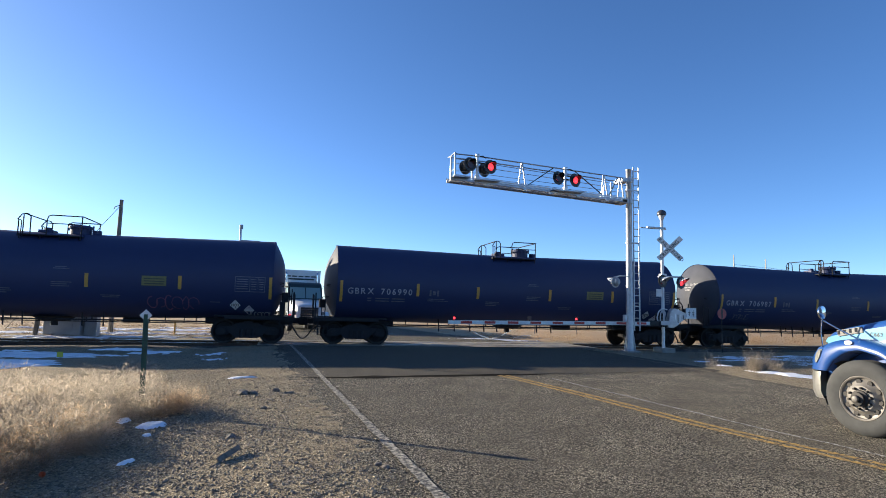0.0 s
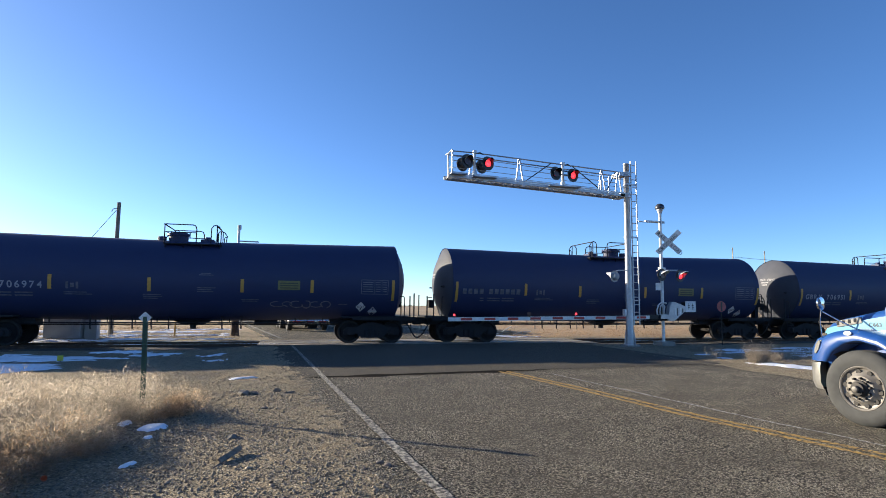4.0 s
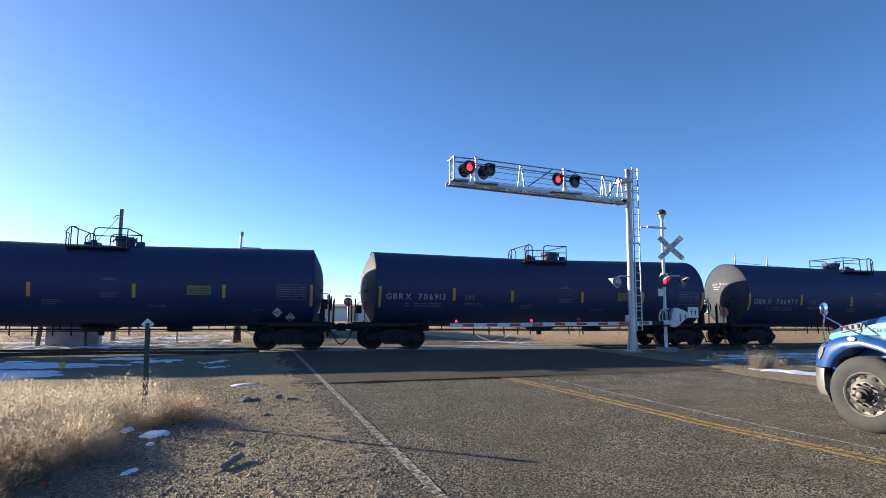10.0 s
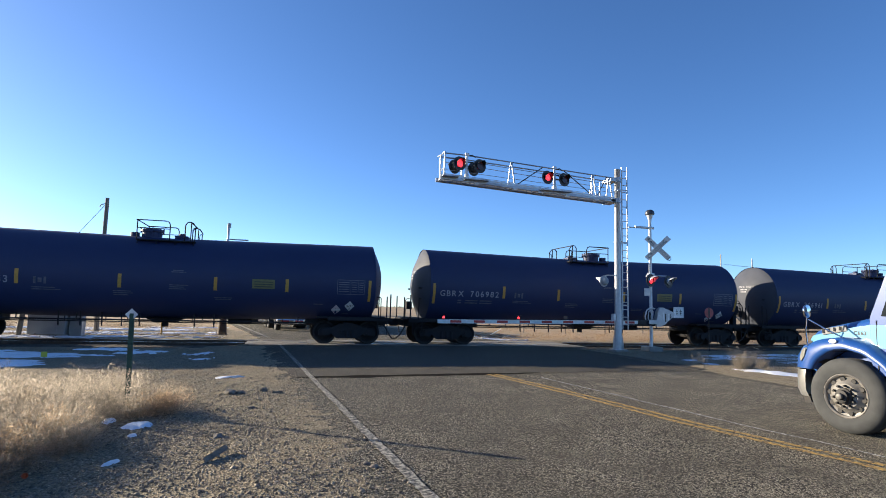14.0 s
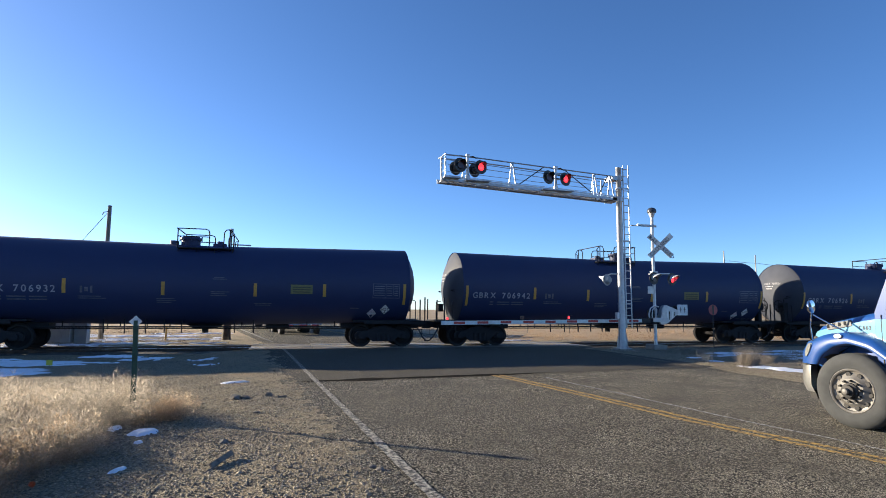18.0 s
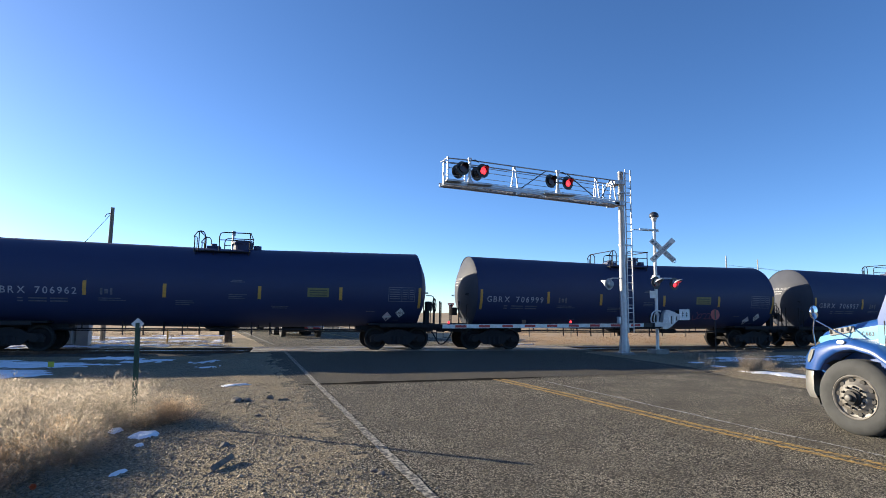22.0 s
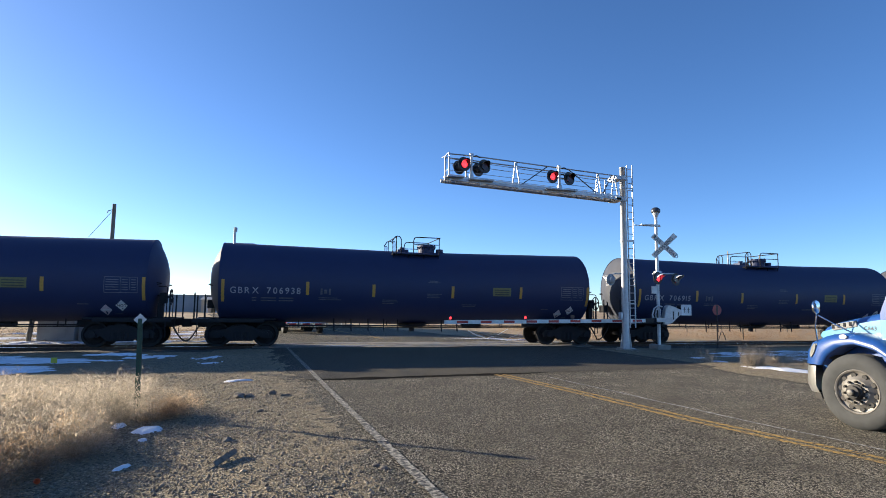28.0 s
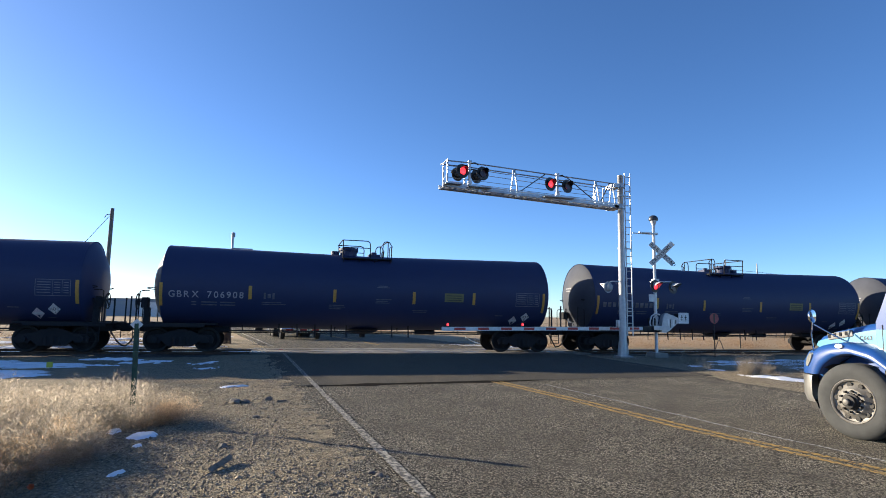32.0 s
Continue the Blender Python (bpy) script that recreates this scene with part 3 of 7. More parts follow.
def line(name, mat, keys, half, y0, y1, label, z=0.004):
    def worn(y, side):
        return half * (1 + 0.28 * noise.noise((y * 3.1, side * 7.0, half * 50)) + 0.22 * noise.noise((y * 9.0, side * 3.0, 2.0)))
    strip(name, mat, lambda y: spline(keys, y) - worn(y, -1), lambda y: spline(keys, y) + worn(y, 1), y0, y1, z, step=0.08 if y1 < 24 else 0.6, label=label, category="road marking", across=1)


line("edge_line", M_WHITE_LINE, WHITE, 0.054, -12, TRACK_Y - 1.8, "worn white edge line on the asphalt", z=0.009)
line("edge_line_beyond", M_WHITE_LINE, WHITE, 0.07, TRACK_Y + 3.2, 110, "white edge line beyond the crossing")
line("centre_line", M_YELLOW_LINE, [(y, x - 0.10) for y, x in YELLOW], 0.055, -12, 12.83, "worn yellow line of a double centre line", z=0.006)
line("centre_line", M_YELLOW_LINE, [(y, x + 0.10) for y, x in YELLOW], 0.055, -12, 12.83, "worn yellow line of a double centre line", z=0.006)
line("old_line", M_FADED_LINE, [(4.0, 6.75), (5.0, 6.58), (5.7, 6.53), (6.4, 6.39), (7.2, 6.30), (8.0, 6.25), (8.8, 6.15), (9.6, 6.11), (10.9, 5.96), (12.2, 5.85)], 0.028, 4.2, 12.2, "faint old white line beside the centre line", z=0.006)
line("centre_line_beyond", M_YELLOW_LINE, [(29.0, 4.6), (48.7, 1.6), (110, -8.0)], 0.07, 29, 110, "yellow centre line beyond the crossing")


def many_boxes(name, boxes, mat):
    vs, fs = [], []
    for x0, x1, y0, y1, z0, z1 in boxes:
        n = len(vs)
        vs += [(x0, y0, z0), (x1, y0, z0), (x1, y1, z0), (x0, y1, z0), (x0, y0, z1), (x1, y0, z1), (x1, y1, z1), (x0, y1, z1)]
        fs += [(n, n + 3, n + 2, n + 1), (n + 4, n + 5, n + 6, n + 7), (n, n + 1, n + 5, n + 4), (n + 1, n + 2, n + 6, n + 5), (n + 2, n + 3, n + 7, n + 6), (n + 3, n, n + 4, n + 7)]
    me = bpy.data.meshes.new(name)
    me.from_pydata(vs, [], fs)
    me.materials.append(mat)
    return new(name, me)


def build_track():
    for side in (-1, 1):
        y = TRACK_Y + side * 0.7525
        bm = cut()
        sec = [(-0.07, -0.17), (0.07, -0.17), (0.07, -0.155), (0.012, -0.135), (0.012, -0.045), (0.037, -0.032), (0.037, -0.004), (0.03, 0.0), (-0.03, 0.0), (-0.037, -0.004), (-0.037, -0.032), (-0.012, -0.045), (-0.012, -0.135), (-0.07, -0.155)]
        ends = [[bm.verts.new((x, y + a, b)) for a, b in sec] for x in (-480, 520)]
        n = len(sec)
        for k in range(n):
            f = bm.faces.new((ends[0][k], ends[0][(k + 1) % n], ends[1][(k + 1) % n], ends[1][k]))
            f.material_index = 1 if k == 7 else 0
        ob = link("rail", bm, [M_RAIL, M_RAILTOP])
        ob.matrix_basis = TRACK
        tagged(ob, "steel rail with a polished head", "rail", kind="structure")
    # concrete crossing panels, each a piece of its own
    road = thing("crossing_surface", "worn concrete crossing panels between the rails", "crossing", TRACK, kind="structure")
    random.seed(11)
    rows = [(TRACK_Y - 1.74, TRACK_Y - 0.80), (TRACK_Y - 0.66, TRACK_Y + 0.66), (TRACK_Y + 0.80, TRACK_Y + 1.74)]
    shapes = []
    for a, b in rows:
        bm = cut()
        box(bm, -1.19, 1.19, a, b, -0.2, 0.0, bevel=0.015)
        ob = link("panel", bm, M_PANEL)
        shapes.append(ob.data)
        bpy.data.objects.remove(ob)
    for me in shapes:
        for k in range(6):
            ob = new("panel", me)
            ob.parent = road
            ob.location = (-0.1 + 2.4 * k, 0, -0.006 + random.uniform(-0.006, 0.004))
    ties = thing("railway_ties", "dark creosoted timber ties bedded in ballast", "railway ties", TRACK, kind="structure")
    bm = cut()
    box(bm, -0.115, 0.115, TRACK_Y - 1.3, TRACK_Y + 1.3, -0.32, -0.15, bevel=0.01)
    one = link("tie", bm, M_TIE)
    one.parent = ties
    xs = [x for x in coords([(-16, -1.4, 29)])] + coords([(13.5, 40, 52)])
    one.location = (xs[0], 0, 0)
    for x in xs[1:]:
        ob = new("tie", one.data)
        ob.parent = ties
        ob.location = (x + random.uniform(-0.02, 0.02), 0, random.uniform(-0.01, 0.015))
        ob.rotation_euler = (0, 0, random.uniform(-0.015, 0.015))
    far = many_boxes("railway_ties_far", [(x - 0.11, x + 0.11, TRACK_Y - 1.3, TRACK_Y + 1.3, -0.3, -0.15) for x in coords([(-470, -16.5, 700)]) + coords([(40.6, 510, 720)])], M_TIE)
    far.matrix_basis = TRACK
    tagged(far, "rows of timber ties under the far track", "railway ties", kind="stuff")


def build_ballast_bed():
    """The bed of stones on which the ties lie, cut away at the road."""
    for x0, x1 in ((-480, -1.55), (13.35, 520)):
        bm = cut()
        sec = [(-2.6, -0.30), (-1.7, -0.165), (1.7, -0.165), (2.6, -0.30)]
        e = [[bm.verts.new((x, TRACK_Y + a, b)) for a, b in sec] for x in (x0, x1)]
        for k in range(3):
            bm.faces.new((e[0][k], e[0][k + 1], e[1][k + 1], e[1][k]))
        bed = link("ballast_bed", bm, M_BALLAST)
        bed.matrix_basis = TRACK
        tagged(bed, "bed of grey railway ballast", "ballast", kind="structure")


build_track()
build_ballast_bed()


def raw_mesh(name, v, f, mat, label, category):
    """One mesh of very many small pieces, from arrays of points and faces."""
    k = f.shape[1]
    me = bpy.data.meshes.new(name)
    me.vertices.add(len(v))
    me.vertices.foreach_set("co", v.astype(np.float32).ravel())
    me.loops.add(f.size)
    me.loops.foreach_set("vertex_index", f.astype(np.int32).ravel())
    me.polygons.add(len(f))
    me.polygons.foreach_set("loop_start", np.arange(0, f.size, k, dtype=np.int32))
    me.update(calc_edges=True)
    me.materials.append(mat)
    return tagged(new(name, me), label, category, kind="stuff")


def build_chips():
    """The rough stones that stand out of the worn asphalt near the watcher."""
    rng = np.random.default_rng(3)
    n = 120000
    y = 3.4 + 10.5 * rng.random(n) ** 1.8
    x = rng.uniform(-1.2, 10.6, n) * (0.35 + 0.065 * y) + 0.6
    left = np.interp(y, [k[0] for k in WHITE], [k[1] for k in WHITE])
    off_line = np.abs(x - left) > 0.085
    mid = np.interp(y, [k[0] for k in YELLOW], [k[1] for k in YELLOW])
    off_mid = (np.abs(x - mid + 0.10) > 0.07) & (np.abs(x - mid - 0.10) > 0.07)
    old = np.interp(y, [4.0, 7.2, 9.6, 12.2], [6.75, 6.30, 6.11, 5.85])
    ok = (y < 12.22 + 0.085 * x) & off_line & off_mid & (np.abs(x - old) > 0.035) & (x > left - 0.7) & (x < 10.8)
    x, y = x[ok], y[ok]
    n = len(x)
    r = rng.uniform(0.005, 0.011, n) * (0.55 + 0.06 * y)
    h = r * rng.uniform(0.45, 0.85, n)
    turn = rng.uniform(0, 6.28, n)
    ring = []
    for k in range(5):
        a = turn + k * 1.2566 + rng.normal(0, 0.2, n)
        q = r * rng.uniform(0.75, 1.2, n)
        ring.append(np.stack([x + q * np.cos(a), y + q * np.sin(a), np.full(n, -0.001)], 1))
    ring.append(np.stack([x + rng.normal(0, 0.3, n) * r, y + rng.normal(0, 0.3, n) * r, h], 1))
    v = np.stack(ring, 1).reshape(-1, 3)
    o = 6 * np.arange(n)[:, None]
    f = np.concatenate([o + np.array([[k, (k + 1) % 5, 5]]) for k in range(5)])
    raw_mesh("asphalt_stones", v, f, M_CHIP, "rough stone chips standing out of the worn asphalt", "asphalt")


build_chips()


# ---- the train: black tank cars ----
PITCH = 18.08
TANK_R = 1.575
TANK_HALF = 7.78      # straight shell, from the middle to the seam of the head
HEAD_SHAPE = [(0.0, 1.575), (0.02, 1.555), (0.12, 1.36), (0.23, 1.14), (0.34, 0.89), (0.42, 0.62), (0.46, 0.32), (0.47, 0.02)]
SAG = 0.105           # the shell bends down to its middle


def axis_z(u):
    return 2.53 - SAG * (1 - min(1.0, abs(u) / 8.0))


def on_shell(u, z, out=0.004):
    """A point of the watcher's side of the shell at the height z."""
    dz = max(-TANK_R * 0.999, min(TANK_R * 0.999, z - axis_z(u)))
    r = TANK_R
    if abs(u) > TANK_HALF:
        r = TANK_R - (abs(u) - TANK_HALF) * 1.9
        dz = max(-r * 0.999, min(r * 0.999, dz))
    return Vector((u, -math.sqrt(max(0.0, r * r - dz * dz)) - out, z))


def shell_patch(bm, u0, u1, z0, z1, nu=2, nz=5, out=0.004):
    g = [[bm.verts.new(on_shell(u0 + (u1 - u0) * i / nu, z0 + (z1 - z0) * j / nz, out)) for j in range(nz + 1)] for i in range(nu + 1)]
    for i in range(nu):
        for j in range(nz):
            bm.faces.new((g[i][j], g[i + 1][j], g[i + 1][j + 1], g[i][j + 1]))


def shell_diamond(bm, u, z, r, out):
    c = bm.verts.new(on_shell(u, z, out))
    ps = []
    for k in range(4):
        for s in range(3):
            a, b = k * math.pi / 2, (k + 1) * math.pi / 2
            t = s / 3
            ps.append(bm.verts.new(on_shell(u + r * ((1 - t) * math.cos(a) + t * math.cos(b)), z + r * ((1 - t) * math.sin(a) + t * math.sin(b)), out)))
    for i in range(len(ps)):
        bm.faces.new((c, ps[i], ps[(i + 1) % len(ps)]))


def build_bogie(car, u):
    bogie = new("bogie")
    bogie.parent = car
    bogie.location = (u, 0, 0)
    bogie.empty_display_size = 0.2
    for side in (-1, 1):
        bm = cut()
        y = side * 1.02
        # cast side frame: an arched beam over the two axle boxes
        prof = [(-1.12, 0.33), (-1.16, 0.50), (-1.05, 0.62), (-0.62, 0.66), (-0.34, 0.80), (0.34, 0.80), (0.62, 0.66), (1.05, 0.62), (1.16, 0.50), (1.12, 0.33), (0.72, 0.33), (0.66, 0.42), (0.42, 0.22), (-0.42, 0.22), (-0.66, 0.42), (-0.72, 0.33)]
        plate(bm, [(a, y - 0.075, b) for a, b in prof], 0.15, (0, 1, 0))
        for s in (-0.22, 0.0, 0.22):
            spin(bm, [(0.075, 0.26), (0.075, 0.55)], Matrix.Translation((s, y + side * 0.06, 0)), 10)
        for ax in (-0.89, 0.89):
            rod(bm, (ax, y + side * 0.02, 0.457), (ax, y + side * 0.17, 0.457), 0.12, seg=12)
        part("side_frame", bm, M_UNDER, bogie)
    bm = cut()
    box(bm, -0.2, 0.2, -1.05, 1.05, 0.55, 0.86, bevel=0.03)
    rod(bm, (0, 0, 0.8), (0, 0, 1.05), 0.3, seg=16)
    part("bolster", bm, M_UNDER, bogie)
    bm = cut()
    for a in (-0.40, 0.40):
        box(bm, a - 0.06, a + 0.06, -0.85, 0.85, 0.30, 0.42)
        for s in (-0.75, 0.75):
            box(bm, a - 0.04, a + 0.04, s - 0.14, s + 0.14, 0.26, 0.60)
    part("brake_beam", bm, M_UNDER, bogie)
    for ax in (-0.89, 0.89):
        bm = cut()
        rod(bm, (0, -1.1, 0), (0, 1.1, 0), 0.085, seg=10)
        for side in (-1, 1):
            turn = Matrix.Translation((0, side * 0.7525, 0)) @ Matrix.Rotation(radians(-90 * side), 4, "X")
            k = len(bm.faces)
            spin(bm, [(0.0, 0.03), (0.14, 0.04), (0.16, 0.0), (0.34, -0.015), (0.385, 0.045), (0.457, 0.05), (0.459, -0.055), (0.485, -0.065), (0.48, -0.09), (0.38, -0.08), (0.34, -0.045), (0.14, -0.04), (0.0, -0.04)], turn, 28)
            bm.faces.ensure_lookup_table()
            for f in bm.faces[k:]:
                c = f.calc_center_median()
                rr = math.hypot(c.x, c.z)
                if 0.39 < rr < 0.456 and (c.y - side * 0.7525) * side > 0.03:
                    f.material_index = 1
        w = part("wheelset", bm, [M_WHEEL, M_TREAD], bogie, "steel wheels with bright worn rims", smooth=35)
        w.location = (ax, 0, 0.457)
    return bogie


def build_shell(car, shift):
    bm = cut()
    stations = [(-(TANK_HALF + d), r) for d, r in reversed(HEAD_SHAPE)]
    stations += [(-6.2, TANK_R), (-4, TANK_R), (-2, TANK_R), (-0.04, TANK_R), (0.04, TANK_R), (2, TANK_R), (4, TANK_R), (6.2, TANK_R)]
    stations += [(TANK_HALF + d, r) for d, r in HEAD_SHAPE]
    seg = 56
    rings = []
    for u, r in stations:
        rings.append([bm.verts.new((u, r * math.sin(k * 2 * math.pi / seg), axis_z(u) + r * math.cos(k * 2 * math.pi / seg))) for k in range(seg)])
    for a, b in zip(rings, rings[1:]):
        for k in range(seg):
            bm.faces.new((a[k], a[(k + 1) % seg], b[(k + 1) % seg], b[k]))
    bm.faces.new(rings[0])
    bm.faces.new(rings[-1])
    # only the end that faces the sun takes the paint lightened for sunlight
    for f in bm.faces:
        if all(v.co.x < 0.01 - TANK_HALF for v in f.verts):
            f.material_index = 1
    tank = part("tank", bm, [M_TANK, M_LIT_HEAD], car, "glossy black tank shell with dished ends", smooth=28)
    tank.location.x = shift
    # seams where the heads and the two halves of the jacket meet
    for u in (-TANK_HALF, TANK_HALF):
        bm = cut()
        rings = []
        for du, rr in ((-0.035, TANK_R + 0.002), (-0.03, TANK_R + 0.005), (0.03, TANK_R + 0.005), (0.035, TANK_R + 0.002)):
            rings.append([bm.verts.new((u + du, rr * math.sin(k * 2 * math.pi / seg), axis_z(u) + rr * math.cos(k * 2 * math.pi / seg))) for k in range(seg)])
        for a, b in zip(rings, rings[1:]):
            for k in range(seg):
                bm.faces.new((a[k], a[(k + 1) % seg], b[(k + 1) % seg], b[k]))
        part("jacket_band", bm, M_TANK, car, smooth=40).location.x = shift


def build_platform(car, flip):
    """Top fittings: manway, housings and the rails round them."""
    s = -1 if flip else 1
    u0 = 0.20 if flip else -0.29
    top = axis_z(0) + TANK_R
    deck = new("top_platform")
    deck.parent = car
    deck.empty_display_size = 0.2

    def X(u):
        return u0 + s * u
    for side in (-1, 1):
        bm = cut()
        box(bm, min(X(-0.80), X(1.25)), max(X(-0.80), X(1.25)), min(side * 0.52, side * 1.02), max(side * 0.52, side * 1.02), top - 0.20, top - 0.16)
        for u in (-0.75, -0.1, 0.55, 1.2):
            rod(bm, (X(u), side * 0.98, top - 0.55), (X(u), side * 0.98, top - 0.18), 0.02, seg=6)
        part("grating", bm, M_UNDER, deck)
    bm = cut()
    rod(bm, (X(0.90), 0, top - 0.08), (X(0.90), 0, top + 0.22), 0.36, seg=24)
    rod(bm, (X(0.90), 0, top + 0.22), (X(0.90), 0, top + 0.30), 0.42, seg=24)
    rod(bm, (X(0.90), 0, top + 0.30), (X(0.90), 0, top + 0.34), 0.30, seg=24)
    for k in range(8):
        a = k * math.pi / 4 + 0.2
        rod(bm, (X(0.90) + 0.40 * math.cos(a), 0.40 * math.sin(a), top + 0.16), (X(0.90) + 0.40 * math.cos(a), 0.40 * math.sin(a), top + 0.36), 0.025, seg=6)
    part("manway", bm, M_TANK, deck, "bolted round manway")
    bm = cut()
    rod(bm, (X(1.48), -0.1, top - 0.05), (X(1.48), -0.1, top + 0.16), 0.16, seg=14)
    part("safety_valve", bm, M_TANK, deck)
    bm = cut()
    box(bm, min(X(-0.45), X(0.05)), max(X(-0.45), X(0.05)), -0.25, 0.25, top - 0.05, top + 0.10, bevel=0.03)
    rod(bm, (X(-0.2), 0, top + 0.08), (X(-0.2), 0, top + 0.20), 0.12, seg=14)
    part("valve_housing", bm, M_TANK, deck)
    r = 0.021
    for side in (-1, 1):
        y = side * 1.0
        bm = cut()
        tube(bm, [(X(0.1), y, top - 0.2), (X(0.1), y, top + 0.40), (X(0.14), y, top + 0.52), (X(0.24), y, top + 0.56), (X(1.20), y, top + 0.56), (X(1.27), y, top + 0.55)], r)
        tube(bm, [(X(1.23), y, top - 0.2), (X(1.23), y, top + 0.56)], r)
        tube(bm, [(X(0.1), y, top + 0.26), (X(1.23), y, top + 0.26)], r * 0.8)
        part("handrail", bm, M_UNDER, deck)
        bm = cut()
        tube(bm, [(X(-0.79), y, top - 0.25), (X(-0.79), y, top + 0.30), (X(-0.82), y, top + 0.36), (X(-0.70), y, top + 0.54), (X(-0.60), y * 0.97, top + 0.58), (X(-0.50), y * 0.97, top + 0.56), (X(-0.43), y * 0.97, top + 0.46), (X(-0.42), y * 0.97, top - 0.2)], r)
        tube(bm, [(X(-0.64), y, top - 0.25), (X(-0.64), y, top + 0.57)], r)
        tube(bm, [(X(-0.79), y, top + 0.34), (X(-0.74), y, top + 0.34), (X(-0.70), y, top + 0.30), (X(-0.70), y, top - 0.2)], r * 0.8)
        part("grab_rail", bm, M_UNDER, deck)
    for u, z in ((1.25, 0.56), (-0.62, 0.57)):
        bm = cut()
        tube(bm, [(X(u), -1.0, top + z), (X(u), 1.0, top + z)], r)
        part("cross_rail", bm, M_UNDER, deck)
    return deck


def build_car(flip):
    car = thing("tank_car", "black railway tank car on two bogies", "tank car")
    build_shell(car, 0.14 if flip else 0.0)
    build_platform(car, flip)
    for u in (-6.94, 6.94):
        build_bogie(car, u)
    for s in (-1, 1):
        # stub sill, saddle, end deck, guard posts and coupler
        bm = cut()
        box(bm, min(s * 5.3, s * 8.62), max(s * 5.3, s * 8.62), -0.33, 0.33, 0.72, 1.10, bevel=0.02)
        part("stub_sill", bm, M_UNDER, car)
        bm = cut()
        for u in (6.0, 6.94, 7.6):
            prof = []
            for k in range(9):
                a = math.pi * (1.18 + 0.64 * k / 8)
                prof.append((s * u - 0.03, (TANK_R - 0.01) * math.cos(a), axis_z(u) + (TANK_R - 0.01) * math.sin(a)))
            prof += [(s * u - 0.03, 0.45, 1.0), (s * u - 0.03, -0.45, 1.0)]
            plate(bm, prof, 0.06, (1, 0, 0))
        box(bm, min(s * 5.7, s * 7.9), max(s * 5.7, s * 7.9), -1.2, 1.2, 1.02, 1.08)
        part("saddle", bm, M_UNDER, car)
        bm = cut()
        box(bm, min(s * 8.05, s * 8.68), max(s * 8.05, s * 8.68), -1.45, 1.45, 1.02, 1.07, bevel=0.01)
        for y in (-1.40, 1.40):
            box(bm, min(s * 6.1, s * 8.68), max(s * 6.1, s * 8.68), y - 0.05, y + 0.05, 0.94, 1.06)
        part("end_deck", bm, M_UNDER, car)
        for y in (-1.42, 1.42):
            bm = cut()
            box(bm, s * 8.62 - 0.026, s * 8.62 + 0.026, y - 0.016, y + 0.016, 1.06, 2.04, bevel=0.006)
            part("end_stanchion", bm, M_UNDER, car, "flat black steel stanchion")
            bm = cut()
            tube(bm, [(s * 8.24, y * 0.93, 1.06), (s * 8.24, y * 0.93, 1.86), (s * 8.20, y * 0.86, 1.92), (s * 8.10, y * 0.72, 1.92)], 0.018)
            part("end_handrail", bm, M_UNDER, car)
        bm = cut()
        box(bm, s * 8.66 - 0.026, s * 8.66 + 0.026, -0.415, -0.385, 1.06, 1.96, bevel=0.006)
        part("end_post", bm, M_UNDER, car)
        for y in (-1.0, 1.0):
            # small step bracket welded to the head
            bm = cut()
            tube(bm, [(s * 7.80, y * 1.02, 2.40), (s * 8.20, y * 1.05, 2.38), (s * 8.22, y * 1.02, 2.36), (s * 7.80, y * 0.98, 2.28)], 0.016, 6)
            part("head_bracket", bm, M_UNDER, car)
        for y in (-1.43, 1.43):
            bm = cut()
            tube(bm, [(s * 8.5, y, 1.05), (s * 8.5, y, 0.40), (s * 8.12, y, 0.40), (s * 8.12, y, 1.05)], 0.018)
            tube(bm, [(s * 8.5, y, 0.72), (s * 8.12, y, 0.72)], 0.016)
            part("step_ladder", bm, M_UNDER, car)
        bm = cut()
        box(bm, min(s * 8.60, s * 8.93), max(s * 8.60, s * 8.93), -0.10, 0.10, 0.78, 1.00, bevel=0.03)
        box(bm, min(s * 8.86, s * 9.12), max(s * 8.86, s * 9.12), -0.20, 0.09, 0.72, 1.04, bevel=0.05)
        part("coupler", bm, M_WHEEL, car)
        bm = cut()
        tube(bm, [(s * 8.55, -0.30, 0.80), (s * 8.66, -0.33, 0.60), (s * 8.82, -0.30, 0.34), (s * 8.95, -0.20, 0.20), (s * 9.04, -0.05, 0.17)], 0.03)
        part("air_hose", bm, M_CABLE, car)
    # hand brake at one end
    e = -1 if flip else 1
    bm = cut()
    box(bm, *sorted((e * 8.16, e * 8.40)), -1.0, -0.62, 1.62, 2.02, bevel=0.04)
    box(bm, *sorted((e * 8.10, e * 8.30)), -0.95, -0.67, 1.06, 1.64, bevel=0.02)
    rod(bm, (e * 8.38, -0.82, 1.86), (e * 8.54, -0.82, 1.86), 0.035, seg=8)
    brake = part("brake_housing", bm, M_UNDER, car, "black hand brake gear housing")
    bm = cut()
    tube(bm, [(e * 8.54, -0.82 + 0.29 * math.cos(a * math.pi / 12), 1.86 + 0.29 * math.sin(a * math.pi / 12)) for a in range(25)], 0.022, 6)
    for a in range(5):
        w = a * math.pi * 0.4 + 0.4
        rod(bm, (e * 8.53, -0.82, 1.86), (e * 8.54, -0.82 + 0.29 * math.cos(w), 1.86 + 0.29 * math.sin(w)), 0.016, seg=6)
    part("brake_wheel", bm, M_UNDER, brake, "spoked hand brake wheel")
    bm = cut()
    tube(bm, [(e * 8.44, -1.05, 1.06), (e * 8.44, -1.05, 2.22), (e * 8.36, -1.05, 2.26), (e * 8.12, -1.02, 2.26)], 0.02, 6)
    part("brake_handhold", bm, M_UNDER, car)
    bm = cut()
